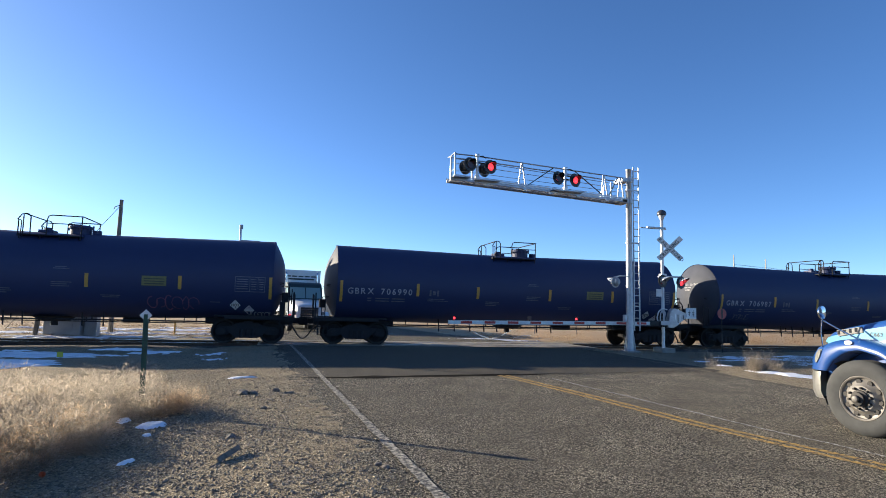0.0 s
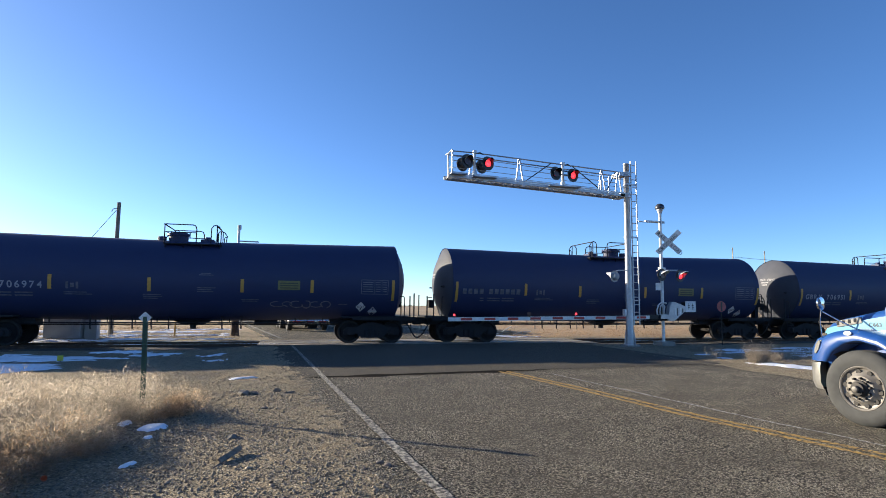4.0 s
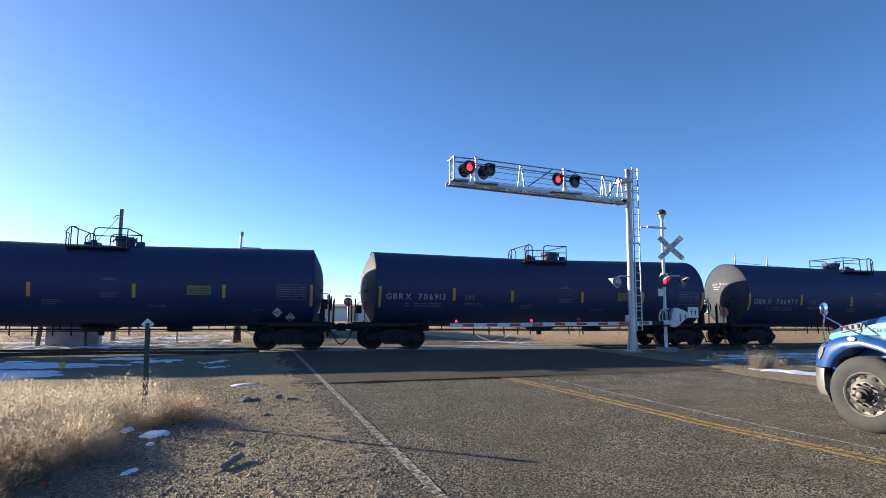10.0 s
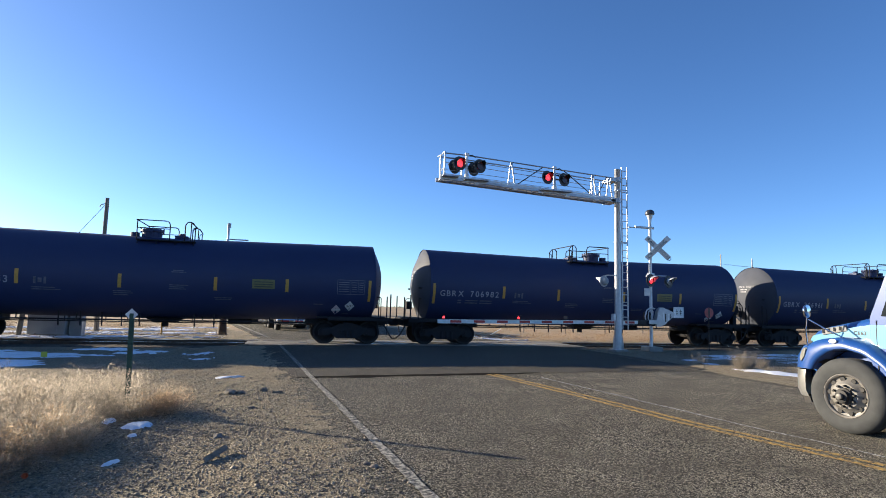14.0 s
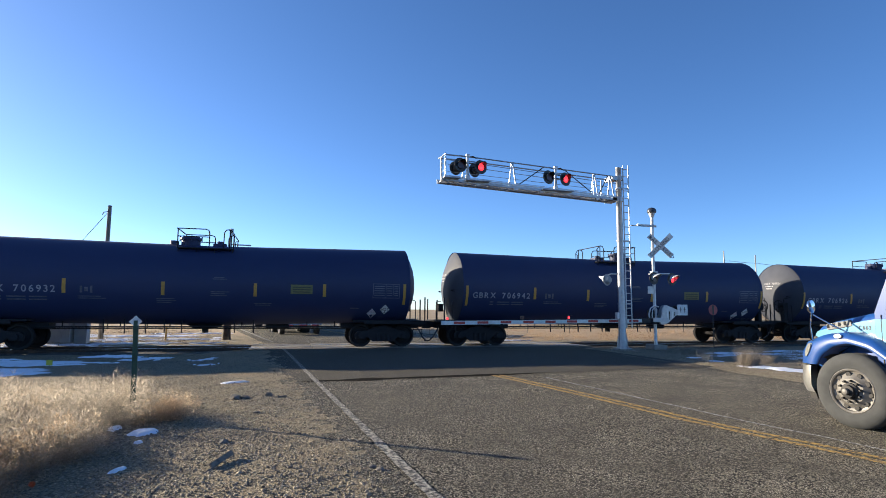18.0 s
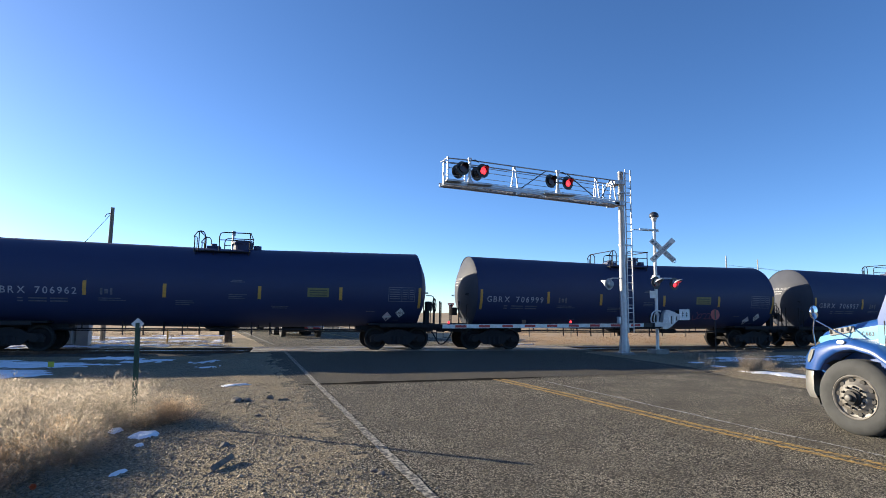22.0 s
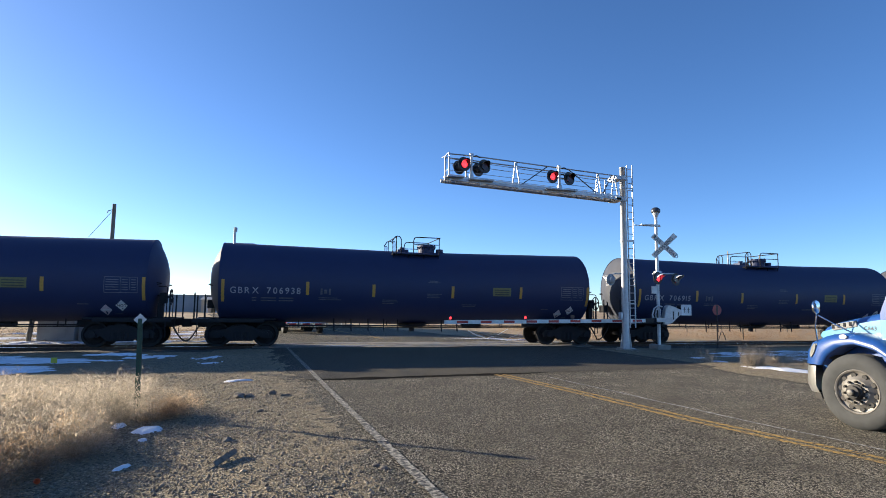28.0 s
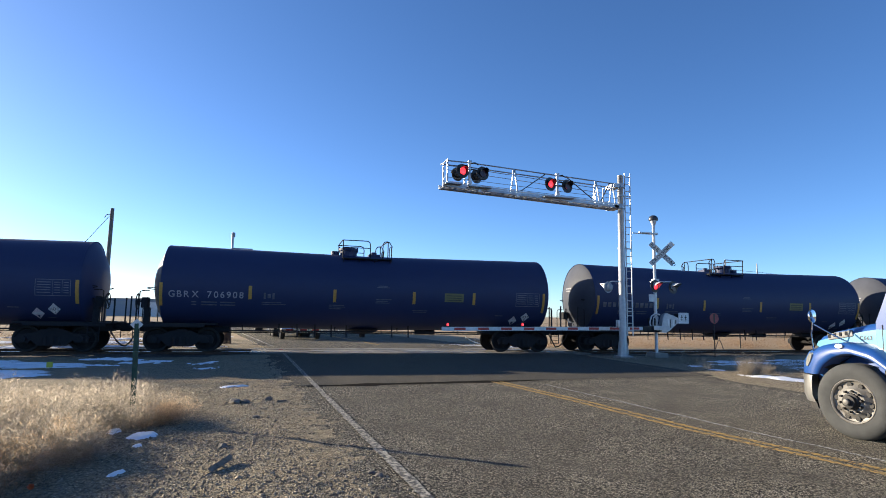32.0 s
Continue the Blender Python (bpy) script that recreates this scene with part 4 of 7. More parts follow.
    box(bm, *sorted((-e * 8.40, -e * 8.15)), 0.35, 0.80, 1.45, 1.80, bevel=0.03)
    part("end_box", bm, M_UNDER, car)
    # bottom fittings and brake gear slung below the belly
    bm = cut()
    rod(bm, (0, 0, 0.55), (0, 0, 0.92), 0.12, seg=16)
    rod(bm, (0, 0, 0.72), (0, 0, 0.90), 0.42, 0.75, seg=20)
    for u in (-0.42, 0.42):
        box(bm, u - 0.025, u + 0.025, -0.25, 0.25, 0.72, 1.10)
    part("bottom_outlet", bm, M_UNDER, car)
    bm = cut()
    rod(bm, (2.3, 0.1, 0.80), (3.2, 0.1, 0.80), 0.115, seg=16)
    box(bm, 2.4, 2.45, -0.1, 0.3, 0.78, 1.1)
    box(bm, 3.05, 3.1, -0.1, 0.3, 0.78, 1.1)
    part("air_tank", bm, M_UNDER, car)
    bm = cut()
    rod(bm, (-5.6, -0.55, 0.80), (5.6, -0.55, 0.80), 0.03, seg=8)
    for u in (-4.8, -2.9, -1.2, 1.4, 3.9, 5.0):
        rod(bm, (u, -0.55, 0.78), (u, -0.55, 1.25), 0.022, seg=6)
    part("brake_pipe", bm, M_UNDER, car)
    bm = cut()
    rod(bm, (-5.9, 0.5, 0.70), (5.9, 0.5, 0.70), 0.02, seg=6)
    for u in (-3.6, -2.2, 0.9, 2.6, 4.4):
        rod(bm, (u, 0.5, 0.69), (u, 0.5, 1.2), 0.02, seg=6)
    part("brake_rod", bm, M_UNDER, car)
    for u in (-3.4, -2.7, -2.0, -1.35, -0.75, 1.15, 1.85):
        bm = cut()
        tube(bm, [(u - 0.02, -0.75, 1.15), (u, -0.75, 0.60), (u + 0.02, -0.75, 0.58)], 0.028, 6)
        part("steam_pipe", bm, M_UNDER, car)
    # reflective stripes
    third, fourth = (-1.34, 1.89) if flip else (-1.92, 1.41)
    for u, z0, z1, wd in ((-7.65, 1.72, 2.56, 0.055), (-4.53, 2.02, 2.53, 0.06), (third, 1.98, 2.48, 0.06), (fourth, 1.98, 2.48, 0.06), (4.49, 2.00, 2.50, 0.06), (7.72, 1.72, 2.56, 0.055)):
        bm = cut()
        shell_patch(bm, u - wd, u + wd, z0, z1, 4, 6, 0.013)
        part("reflective_stripe", bm, M_REFLECT, car, "upright yellow reflective stripe")
    bm = cut()
    shell_patch(bm, 3.20, 4.03, 2.10, 2.46, 5, 4)
    notice = part("notice_board", bm, M_SIGN_YELLOW, car, "faded yellow notice with dark lines")
    bm = cut()
    for z in (2.16, 2.25, 2.34):
        shell_patch(bm, 3.28, 3.95, z, z + 0.035, 4, 1, 0.007)
    for z0, z1, a, b in ((2.095, 2.105, 3.18, 4.05), (2.455, 2.465, 3.18, 4.05)):
        shell_patch(bm, a, b, z0, z1, 4, 1, 0.007)
    part("notice_print", bm, M_SIGN_INK, notice)
    # small unreadable print as plain bars
    bm = cut()
    random.seed(5)
    for z in (1.86, 1.76):
        for a, b in ((-6.60, -6.43), (-6.27, -5.70), (-5.60, -5.05)):
            shell_patch(bm, a, b, z, z + 0.045, 3, 1, 0.004)
    for a, b, z in ((-4.45, -3.72, 1.90), (-4.45, -3.55, 1.83), (0.05, 0.42, 2.66), (0.0, 0.50, 2.60), (-0.05, 0.60, 2.12), (-0.05, 0.45, 2.05), (-0.05, 0.52, 1.98), (1.50, 2.15, 1.70), (1.55, 2.1, 1.64), (5.2, 5.55, 1.55), (-1.9, -1.3, 1.85), (-1.9, -1.25, 1.78), (-1.9, -1.4, 1.71), (6.35, 6.6, 1.2)):
        shell_patch(bm, a + 0.35, b + 0.35, z, z + 0.03, 3, 1, 0.004)
    tagged(part("small_print", bm, M_DIM, car, "small illegible grey stencilling"), kind="stuff")
    bm = cut()
    shell_patch(bm, -4.03, -3.95, 2.04, 2.28, 1, 2)
    shell_patch(bm, -3.71, -3.63, 2.04, 2.28, 1, 2)
    shell_patch(bm, -3.89, -3.77, 2.08, 2.24, 1, 2)
    part("faded_mark", bm, M_DIM, car)
    bm = cut()
    for a, b, z0, z1 in ((6.42, 7.52, 1.98, 2.00), (6.42, 7.52, 2.54, 2.56), (6.42, 6.44, 1.98, 2.56), (7.50, 7.52, 1.98, 2.56), (6.95, 6.965, 1.98, 2.56), (7.25, 7.265, 2.1, 2.56)):
        shell_patch(bm, a, b, z0, z1, 4, 3, 0.004)
    for z in (2.08, 2.17, 2.26, 2.35, 2.44):
        shell_patch(bm, 6.48, 6.90, z, z + 0.03, 3, 1, 0.004)
        shell_patch(bm, 7.0, 7.20, z, z + 0.03, 2, 1, 0.004)
        shell_patch(bm, 7.30, 7.46, z, z + 0.03, 2, 1, 0.004)
    part("data_panel", bm, M_PANELPRINT, car, "grey ruled data panel")
    return car


NUMBERS = {-6: "706990", -5: "706987", -4: "706974", -2: "706951", -1: "706939", 0: "706940", 1: "706913", 2: "706977", 3: "706983", 4: "706982", 5: "706961", 6: "706932", 7: "706942", 8: "706926", 9: "706962", 10: "706999", 11: "706957", 12: "706953", 13: "706914", 14: "706938", 15: "706915", 16: "706911", 17: "706908"}
FLIPPED = {-4, -1, 2, 3, 6, 8, 17}
CARS = {}


def mark_car(car, n):
    bm = cut()
    if n in NUMBERS:
        w = lettering(bm, "GBRX", 0.235, 0.075, 0.22, lambda x, y: on_shell(-7.39 + x, 2.05 + y, 0.005), wide=0.98)
        part("reporting_mark", bm, M_DECAL, car, "white stencilled reporting mark GBRX")
        bm = cut()
        lettering(bm, NUMBERS[n], 0.235, 0.075, 0.22, lambda x, y: on_shell(-7.39 + w + 0.295 + x, 2.05 + y, 0.005), wide=0.98)
        part("car_number", bm, M_DECAL, car, "white stencilled car number " + NUMBERS[n])
    else:
        for k in range(10):
            if k == 4:
                part("reporting_mark", bm, M_DIM, car, "dim illegible stencilled mark")
                bm = cut()
            u = -7.39 + 0.25 * k + (0.18 if k > 3 else 0)
            shell_patch(bm, u, u + 0.17, 2.06, 2.28, 2, 2, 0.005)
        part("car_number", bm, M_DIM, car, "dim illegible stencilled number")
    # small white writing on the end that meets the sun
    def on_head(x, z):
        y = 0.50 - x
        d = spline(sorted((-r, d) for d, r in HEAD_SHAPE), -math.hypot(y, z))
        return Vector((-TANK_HALF + (0.14 if n in FLIPPED else 0.0) - d - 0.012, y, axis_z(-TANK_HALF) + z))
    bm = cut()
    if n in NUMBERS:
        lettering(bm, "GBRX " + NUMBERS[n], 0.105, 0.022, 0.09, lambda x, y: on_head(x, 0.48 + y), wide=0.95)
        part("head_number", bm, M_DECAL, car, "small white reporting mark on the tank end")
        bm = cut()
    for k, (a, b) in enumerate(((0.10, 0.62), (0.16, 0.55))):
        for i in range(6):
            u, v = a + (b - a) * i / 6, a + (b - a) * (i + 0.8) / 6
            z = 0.36 - 0.12 * k
            bm.faces.new([bm.verts.new(on_head(p, q)) for p, q in ((u, z), (v, z), (v, z + 0.055), (u, z + 0.055))])
    tagged(part("head_stencil", bm, M_DECAL, car, "small white lines of writing"), kind="stuff")
    hot, pink = ((6.45, 1.47), (6.95, 1.28)) if n <= 1 else ((6.97, 1.52), (6.44, 1.36))
    bm = cut()
    shell_diamond(bm, *hot, 0.20, 0.006)
    pl = part("placard", bm, M_PLACARD, car, "white diamond placard reading HOT")
    bm = cut()
    lettering(bm, "HOT", 0.10, 0.02, 0.05, lambda x, y: on_shell(hot[0] - 0.14 + x, hot[1] - 0.05 + y, 0.010), wide=0.9)
    part("placard_text", bm, M_INK, pl)
    bm = cut()
    shell_diamond(bm, *pink, 0.20, 0.006)
    pl = part("placard", bm, M_PLACARD_PINK, car, "pale pink diamond placard with a band")
    bm = cut()
    shell_patch(bm, pink[0] - 0.17, pink[0] + 0.17, pink[1] - 0.03, pink[1] + 0.03, 3, 1, 0.009)
    part("placard_band", bm, M_PLACARD, pl)


def scribble(car, u, z, w, h, mat, seed, out=0.006):
    """Loops of spray paint without letters."""
    rnd = random.Random(seed)
    bm = cut()
    for k in range(6):
        cu, cz = u + w * (k + 0.5) / 6, z
        pts = []
        a0, ax, az = rnd.uniform(0, 6.28), w / 6 * rnd.uniform(0.4, 0.75), h / 2 * rnd.uniform(0.6, 1.0)
        for i in range(15):
            t = i / 14
            a = a0 + t * rnd.uniform(4.2, 5.4)
            pts.append((cu + ax * math.cos(a) + 0.03 * t, cz + az * math.sin(a)))
        half = rnd.uniform(0.012, 0.022)
        prev = None
        for i in range(len(pts)):
            p, q = pts[max(i - 1, 0)], pts[min(i + 1, len(pts) - 1)]
            dx, dz = q[0] - p[0], q[1] - p[1]
            ln = math.hypot(dx, dz) or 1
            nx, nz = -dz / ln * half, dx / ln * half
            pair = (bm.verts.new(on_shell(pts[i][0] + nx, pts[i][1] + nz, out)), bm.verts.new(on_shell(pts[i][0] - nx, pts[i][1] - nz, out)))
            if prev:
                bm.faces.new((prev[0], prev[1], pair[1], pair[0]))
            prev = pair
    part("graffiti", bm, mat, car, "faded spray-painted scribble")


def build_train():
    plain, mirrored = build_car(False), None
    for n in range(-9, 22):
        if n == -9:
            car = plain
        elif n in FLIPPED:
            mirrored = mirrored or build_car(True)
            car = mirrored if n == min(FLIPPED) else copy_thing(mirrored, Matrix.Identity(4))
        else:
            car = copy_thing(plain, Matrix.Identity(4))
        CARS[n] = car
    for n, car in CARS.items():
        mark_car(car, n)
        tagged(car, ("black railway tank car number " + NUMBERS[n] + ", rolling over the crossing") if n in NUMBERS else "black railway tank car rolling in the train", group="tank cars of the train")
    scribble(CARS[-7], 3.4, 1.50, 1.7, 0.55, M_GRAFFITI_RED, 3)
    scribble(CARS[-7], 7.0, 1.12, 0.8, 0.22, M_DECAL, 4)
    scribble(CARS[-2], 7.0, 1.12, 0.7, 0.20, M_DECAL, 14)
    scribble(CARS[-5], -6.9, 1.50, 1.0, 0.3, M_DIM, 5)
    scribble(CARS[-2], 2.3, 1.55, 2.4, 0.42, M_GRAFFITI, 6)
    scribble(CARS[-1], -3.3, 1.50, 1.7, 0.30, M_GRAFFITI, 7)
    scribble(CARS[-1], -0.4, 1.55, 1.8, 0.42, M_GRAFFITI, 17)
    scribble(CARS[-1], 3.1, 1.55, 1.0, 0.30, M_GRAFFITI, 27)
    scribble(CARS[-4], 3.0, 1.55, 2.2, 0.3, M_GRAFFITI, 8)
    scribble(CARS[8], 0.3, 2.12, 0.6, 0.35, M_GRAFFITI, 9)
    scribble(CARS[8], 0.3, 1.78, 0.7, 0.30, M_GRAFFITI, 10)
    scribble(CARS[10], 3.2, 1.55, 1.4, 0.38, M_GRAFFITI_RED, 11)
    scribble(CARS[7], 7.0, 1.15, 0.7, 0.16, M_GRAFFITI, 12)


build_train()


# ---- crossing signals ----
SHUTTERS = []


def lamp_head(owner, x, y, z, turn, phase, name="signal_lamp", r=0.27, hood=None, body=None, reach=None):
    """A round black signal lamp with hood and red lens, facing -y before its turn (degrees)."""
    m = Matrix.Translation((x, y, z)) @ Matrix.Rotation(radians(turn), 4, "Z") @ Matrix.Rotation(radians(90), 4, "X")
    bm = cut()
    spin(bm, [(0.0, -0.16), (0.09, -0.16), (0.14, -0.12), (0.165, -0.02), (0.165, 0.0), (r, 0.0), (r + 0.006, 0.012), (r, 0.022), (0.16, 0.022), (0.155, 0.05), (0.150, 0.05), (0.150, 0.012), (0.0, 0.012)], m, 28)
    head = part(name, bm, body or M_BLACK, owner, "grey round lamp head with a hood" if body else "black round lamp head with a hood", smooth=40)
    bm = cut()
    # hood: a half tube over the lens, longer at the top
    n = 16
    rings = []
    for k in range(n + 1):
        a = math.pi * (-0.12 + 1.24 * k / n)
        ln = 0.10 + (reach or (0.32 if hood else 0.20)) * max(0.0, math.sin(a))
        p, q = Vector((0.168 * math.cos(a), 0.168 * math.sin(a), 0.02)), Vector((0.175 * math.cos(a), 0.175 * math.sin(a), ln))
        p2, q2 = p * 1.0, q * 1.0
        p2.xy, q2.xy = p.xy * 0.965, q.xy * 0.965
        rings.append([bm.verts.new(m @ v) for v in (p, q, q2, p2)])
    for a, b in zip(rings, rings[1:]):
        for k in range(4):
            bm.faces.new((a[k], a[(k + 1) % 4], b[(k + 1) % 4], b[k]))
    bm.faces.new(rings[0])
    bm.faces.new(rings[-1])
    part("hood", bm, hood or M_BLACK, head)
    bm = cut()
    spin(bm, [(0.0, 0.045), (0.06, 0.042), (0.11, 0.034), (0.148, 0.016)], m, 24)
    part("lens", bm, M_LENS_LIT, head, "red glass lens", smooth=60)
    # added blade, hinged under the hood: covers the ever-lit lens by turns for flashing
    bm = cut()
    spin(bm, [(0.0, 0.004), (0.150, 0.004), (0.153, 0.0), (0.150, -0.004), (0.0, -0.004)], Matrix.Translation((0, -0.142, 0)), 28)
    blade = part("shutter", bm, M_SHUTTER, head, "added dark red blade that imitates the lens going dark", smooth=40)
    blade.matrix_basis = m @ Matrix.Translation((0, 0.142, 0.055))
    SHUTTERS.append((blade, blade.matrix_basis.copy(), phase))
    return head


def crossbuck(owner, x, y, z, turn=0.0):
    base = Matrix.Translation((x, y, z)) @ Matrix.Rotation(radians(turn), 4, "Z")
    for k, (ang, words) in enumerate(((-45, ("RAIL", "ROAD")), (45, ("CROSSING",)))):
        m = base @ Matrix.Translation((0, -0.012 * k, 0)) @ Matrix.Rotation(radians(-ang), 4, "Y")
        bm = cut()
        box(bm, -0.66, 0.66, -0.004, 0.004, -0.114, 0.114, m)
        blade = part("crossbuck_blade", bm, M_SIGN_WHITE, owner, "white crossbuck blade with black letters")
        spots = [(-0.59, words[0]), (0.15, words[1])] if len(words) == 2 else [(-0.57, words[0])]
        for x0, w in spots:
            bm = cut()
            lettering(bm, w, 0.145, 0.026, 0.1, lambda a, b: m @ Vector((x0 + a, -0.007, -0.072 + b)), wide=0.92 if len(words) == 2 else 0.98)
            part("blade_word", bm, M_INK, blade, "black letters " + w)


def build_cantilever():
    x0, y0 = 13.29, 20.5
    g = thing("signal_cantilever", "galvanised cantilever signal bridge with flashing red lamps over the road", "railway signal", pose(x0, y0, 0))

    def P(x, y, z):
        return (x - x0, y - y0, z)

    bm = cut()
    spin(bm, [(0.0, 0.0), (0.26, 0.0), (0.26, 0.05), (0.185, 0.06), (0.152, 0.5), (0.132, 3.6), (0.116, 7.48), (0.124, 7.49), (0.124, 7.53), (0.0, 7.55)], None, 24)
    part("mast", bm, M_GALV, g, "tapered galvanised steel mast", smooth=40)
    bm = cut()
    box(bm, -0.30, 0.30, -0.30, 0.30, -0.30, 0.03, bevel=0.02)
    part("footing", bm, M_CONCRETE, g)
    bm = cut()
    for k in range(6):
        a = k * math.pi / 3
        plate(bm, [(0.19 * math.cos(a), 0.19 * math.sin(a), 0.05), (0.25 * math.cos(a), 0.25 * math.sin(a), 0.05), (0.19 * math.cos(a), 0.19 * math.sin(a), 0.62)], 0.015, (-math.sin(a), math.cos(a), 0))
    box(bm, -0.26, 0.26, -0.26, 0.26, 0.03, 0.055)
    part("base_gusset", bm, M_GALV, g)

    # arm: the top rails fall a little towards the mast
    def top(x):
        return 7.46 - 0.34 * (x - 6.6) / 6.62

    def low(x):
        return 6.50 - 0.34 * (x - 5.54) / 7.77
    for dy in (-0.06, 0.54):
        bm = cut()
        box(bm, -0.5, 0.5, -0.04, 0.04, -0.05, 0.05)
        a, b = Vector(P(5.55, y0 + dy, low(5.55))), Vector(P(13.15, y0 + dy, low(13.15)))
        ln = (b - a).length
        m = Matrix.Translation((a + b) / 2) @ Matrix.Rotation(math.atan2(a.z - b.z, b.x - a.x), 4, "Y") @ Matrix.Diagonal((ln, 1, 1, 1))
        bmesh.ops.transform(bm, matrix=m, verts=bm.verts[:])
        part("bottom_chord", bm, M_GALV, g)
        bm = cut()
        tube(bm, [P(5.72, y0 + dy, 7.47), P(6.6, y0 + dy, top(6.6)), P(13.2, y0 + dy, top(13.2))], 0.026)
        part("top_rail", bm, M_GALV, g)
        bm = cut()
        tube(bm, [P(5.72, y0 + dy, 7.28), P(13.2, y0 + dy, top(13.2) - 0.30)], 0.013)
        part("middle_rail", bm, M_GREYBOX, g)
        bm = cut()
        tube(bm, [P(5.72, y0 + dy, 6.82), P(13.2, y0 + dy, top(13.2) - 0.62)], 0.010)
        part("knee_rail", bm, M_GREYBOX, g)
    for k in range(15):
        bm = cut()
        xa, xb = 5.62 + 0.5 * k, 5.62 + 0.5 * k + 0.485
        for dy in (-0.018, 0.072, 0.152, 0.232, 0.312, 0.392, 0.472):
            plate(bm, [P(xa, y0 + dy, low(xa) - 0.012), P(xb, y0 + dy, low(xb) - 0.012), P(xb, y0 + dy + 0.022, low(xb) - 0.012), P(xa, y0 + dy + 0.022, low(xa) - 0.012)], 0.03, (0, 0, 1))
        for x in (xa, xa + 0.24, xb - 0.02):
            plate(bm, [P(x, y0 - 0.018, low(x) - 0.016), P(x + 0.02, y0 - 0.018, low(x + 0.02) - 0.016), P(x + 0.02, y0 + 0.494, low(x + 0.02) - 0.016), P(x, y0 + 0.494, low(x) - 0.016)], 0.02, (0, 0, 1))
        part("walkway_grating", bm, M_ALU, g)
    for dy in (-0.115, 0.595):
        bm = cut()
        plate(bm, [P(5.55, y0 + dy, low(5.55) + 0.055), P(13.1, y0 + dy, low(13.1) + 0.055), P(13.1, y0 + dy, low(13.1) + 0.13), P(5.55, y0 + dy, low(5.55) + 0.13)], 0.014, (0, 1, 0))
        part("toe_board", bm, M_ALU, g)
    # upright frames along the arm
    for x in (8.47, 12.1, 12.86):
        for dy in (-0.06,):
            bm = cut()
            tube(bm, [P(x - 0.14, y0 + dy, low(x) + 0.05), P(x - 0.02, y0 + dy, top(x))], 0.030, 6)
            tube(bm, [P(x + 0.16, y0 + dy, low(x) + 0.05), P(x + 0.02, y0 + dy, top(x))], 0.030, 6)
            part("a_frame", bm, M_GALV, g)
    for x in (5.72, 6.60, 12.43):
        for dy in (-0.06, 0.54):
            bm = cut()
            z1 = top(x) if x < 12 else top(x) - 0.25
            tube(bm, [P(x, y0 + dy, low(x)), P(x, y0 + dy, z1 + (0.03 if x < 6 else 0))], 0.032, 6)
            part("rail_post", bm, M_GALV, g)
    for xa, za, xb, zb in ((9.85, top(9.85), 8.7, low(8.7) + 0.1), (10.75, top(10.75), 12.0, low(12.0) + 0.15), (12.75, top(12.75), 12.3, low(12.3) + 0.1)):
        for dy in (-0.06,):
            bm = cut()
            tube(bm, [P(xa, y0 + dy, za), P(xb, y0 + dy, zb)], 0.020, 6)
            part("brace", bm, M_UNDER, g)
    bm = cut()
    tube(bm, [P(5.72, y0 - 0.06, 7.53), P(5.72, y0 + 0.54, 7.53)], 0.03, 6)
    part("end_rail", bm, M_GALV, g)
    bm = cut()
    tube(bm, [P(5.60, y0 - 0.08, 7.38), P(5.60, y0 + 0.52, 7.46)], 0.03, 6)
    part("end_rail", bm, M_GALV, g)
    bm = cut()
    tube(bm, [P(5.72, y0 - 0.06, 6.9), P(5.72, y0 + 0.54, 6.9)], 0.02, 6)
    part("end_rail", bm, M_GALV, g)
    # brackets and floodplates below the lamps
    for xa, xb in ((5.60, 6.24), (6.50, 7.46), (9.70, 11.03)):
        bm = cut()
        box(bm, xa - x0, xb - x0, -0.34, -0.08, low(xb) + 0.05, low(xb) + 0.10, bevel=0.01)
        part("lamp_platform", bm, M_GALV, g)
    for x in (7.0, 8.6, 9.7, 10.9, 12.2):
        bm = cut()
        box(bm, x - 0.07 - x0, x + 0.07 - x0, -0.15, -0.05, low(x) - 0.13, low(x) - 0.04, bevel=0.02)
        tube(bm, [P(x - 0.03, y0 - 0.10, low(x) - 0.10), P(x + 0.14, y0 - 0.10, low(x) - 0.04)], 0.024, 6)
        part("bracket", bm, M_ALU, g)
    for c, x, x1 in ((6.60, 6.25, 7.07), (10.33, 9.93, 10.67)):
        bm = cut()
        zz = 7.02 if x < 8 else 6.84
        tube(bm, [P(c, y0 - 0.10, low(x)), P(c, y0 - 0.10, top(x) + 0.04)], 0.055, 10)
        box(bm, c - 0.08 - x0, c + 0.08 - x0, -0.17, -0.04, low(x) + 0.08, low(x) + 0.24, bevel=0.02)
        box(bm, c - 0.075 - x0, c + 0.075 - x0, -0.17, -0.03, top(x) - 0.06, top(x) + 0.06, bevel=0.02)
        part("lamp_mast", bm, M_ALU, g, "short silver lamp mast", smooth=40)
        for z in (zz, zz + 0.16):
            bm = cut()
            tube(bm, [P(x - 0.02, y0 - 0.12, zz), P(x + 0.16, y0 - 0.11, z), P(x1 - 0.16, y0 - 0.11, z), P(x1 + 0.02, y0 - 0.12, zz)], 0.025, 8)
            part("lamp_crossarm", bm, M_BLACK, g)
        bm = cut()
        tube(bm, [P(c + 0.05, y0 - 0.12, top(x) - 0.05), P(c + 0.20, y0 - 0.16, top(x) - 0.02), P(c + 0.34, y0 - 0.16, top(x) - 0.10)], 0.02, 6)
        part("lamp_conduit", bm, M_BLACK, g)
    for x, z, ph in ((6.25, 7.05, "odd"), (7.07, 7.02, "even"), (9.93, 6.83, "odd"), (10.67, 6.80, "even")):
        lamp_head(g, *P(x, y0 - 0.28, z), 14, ph)
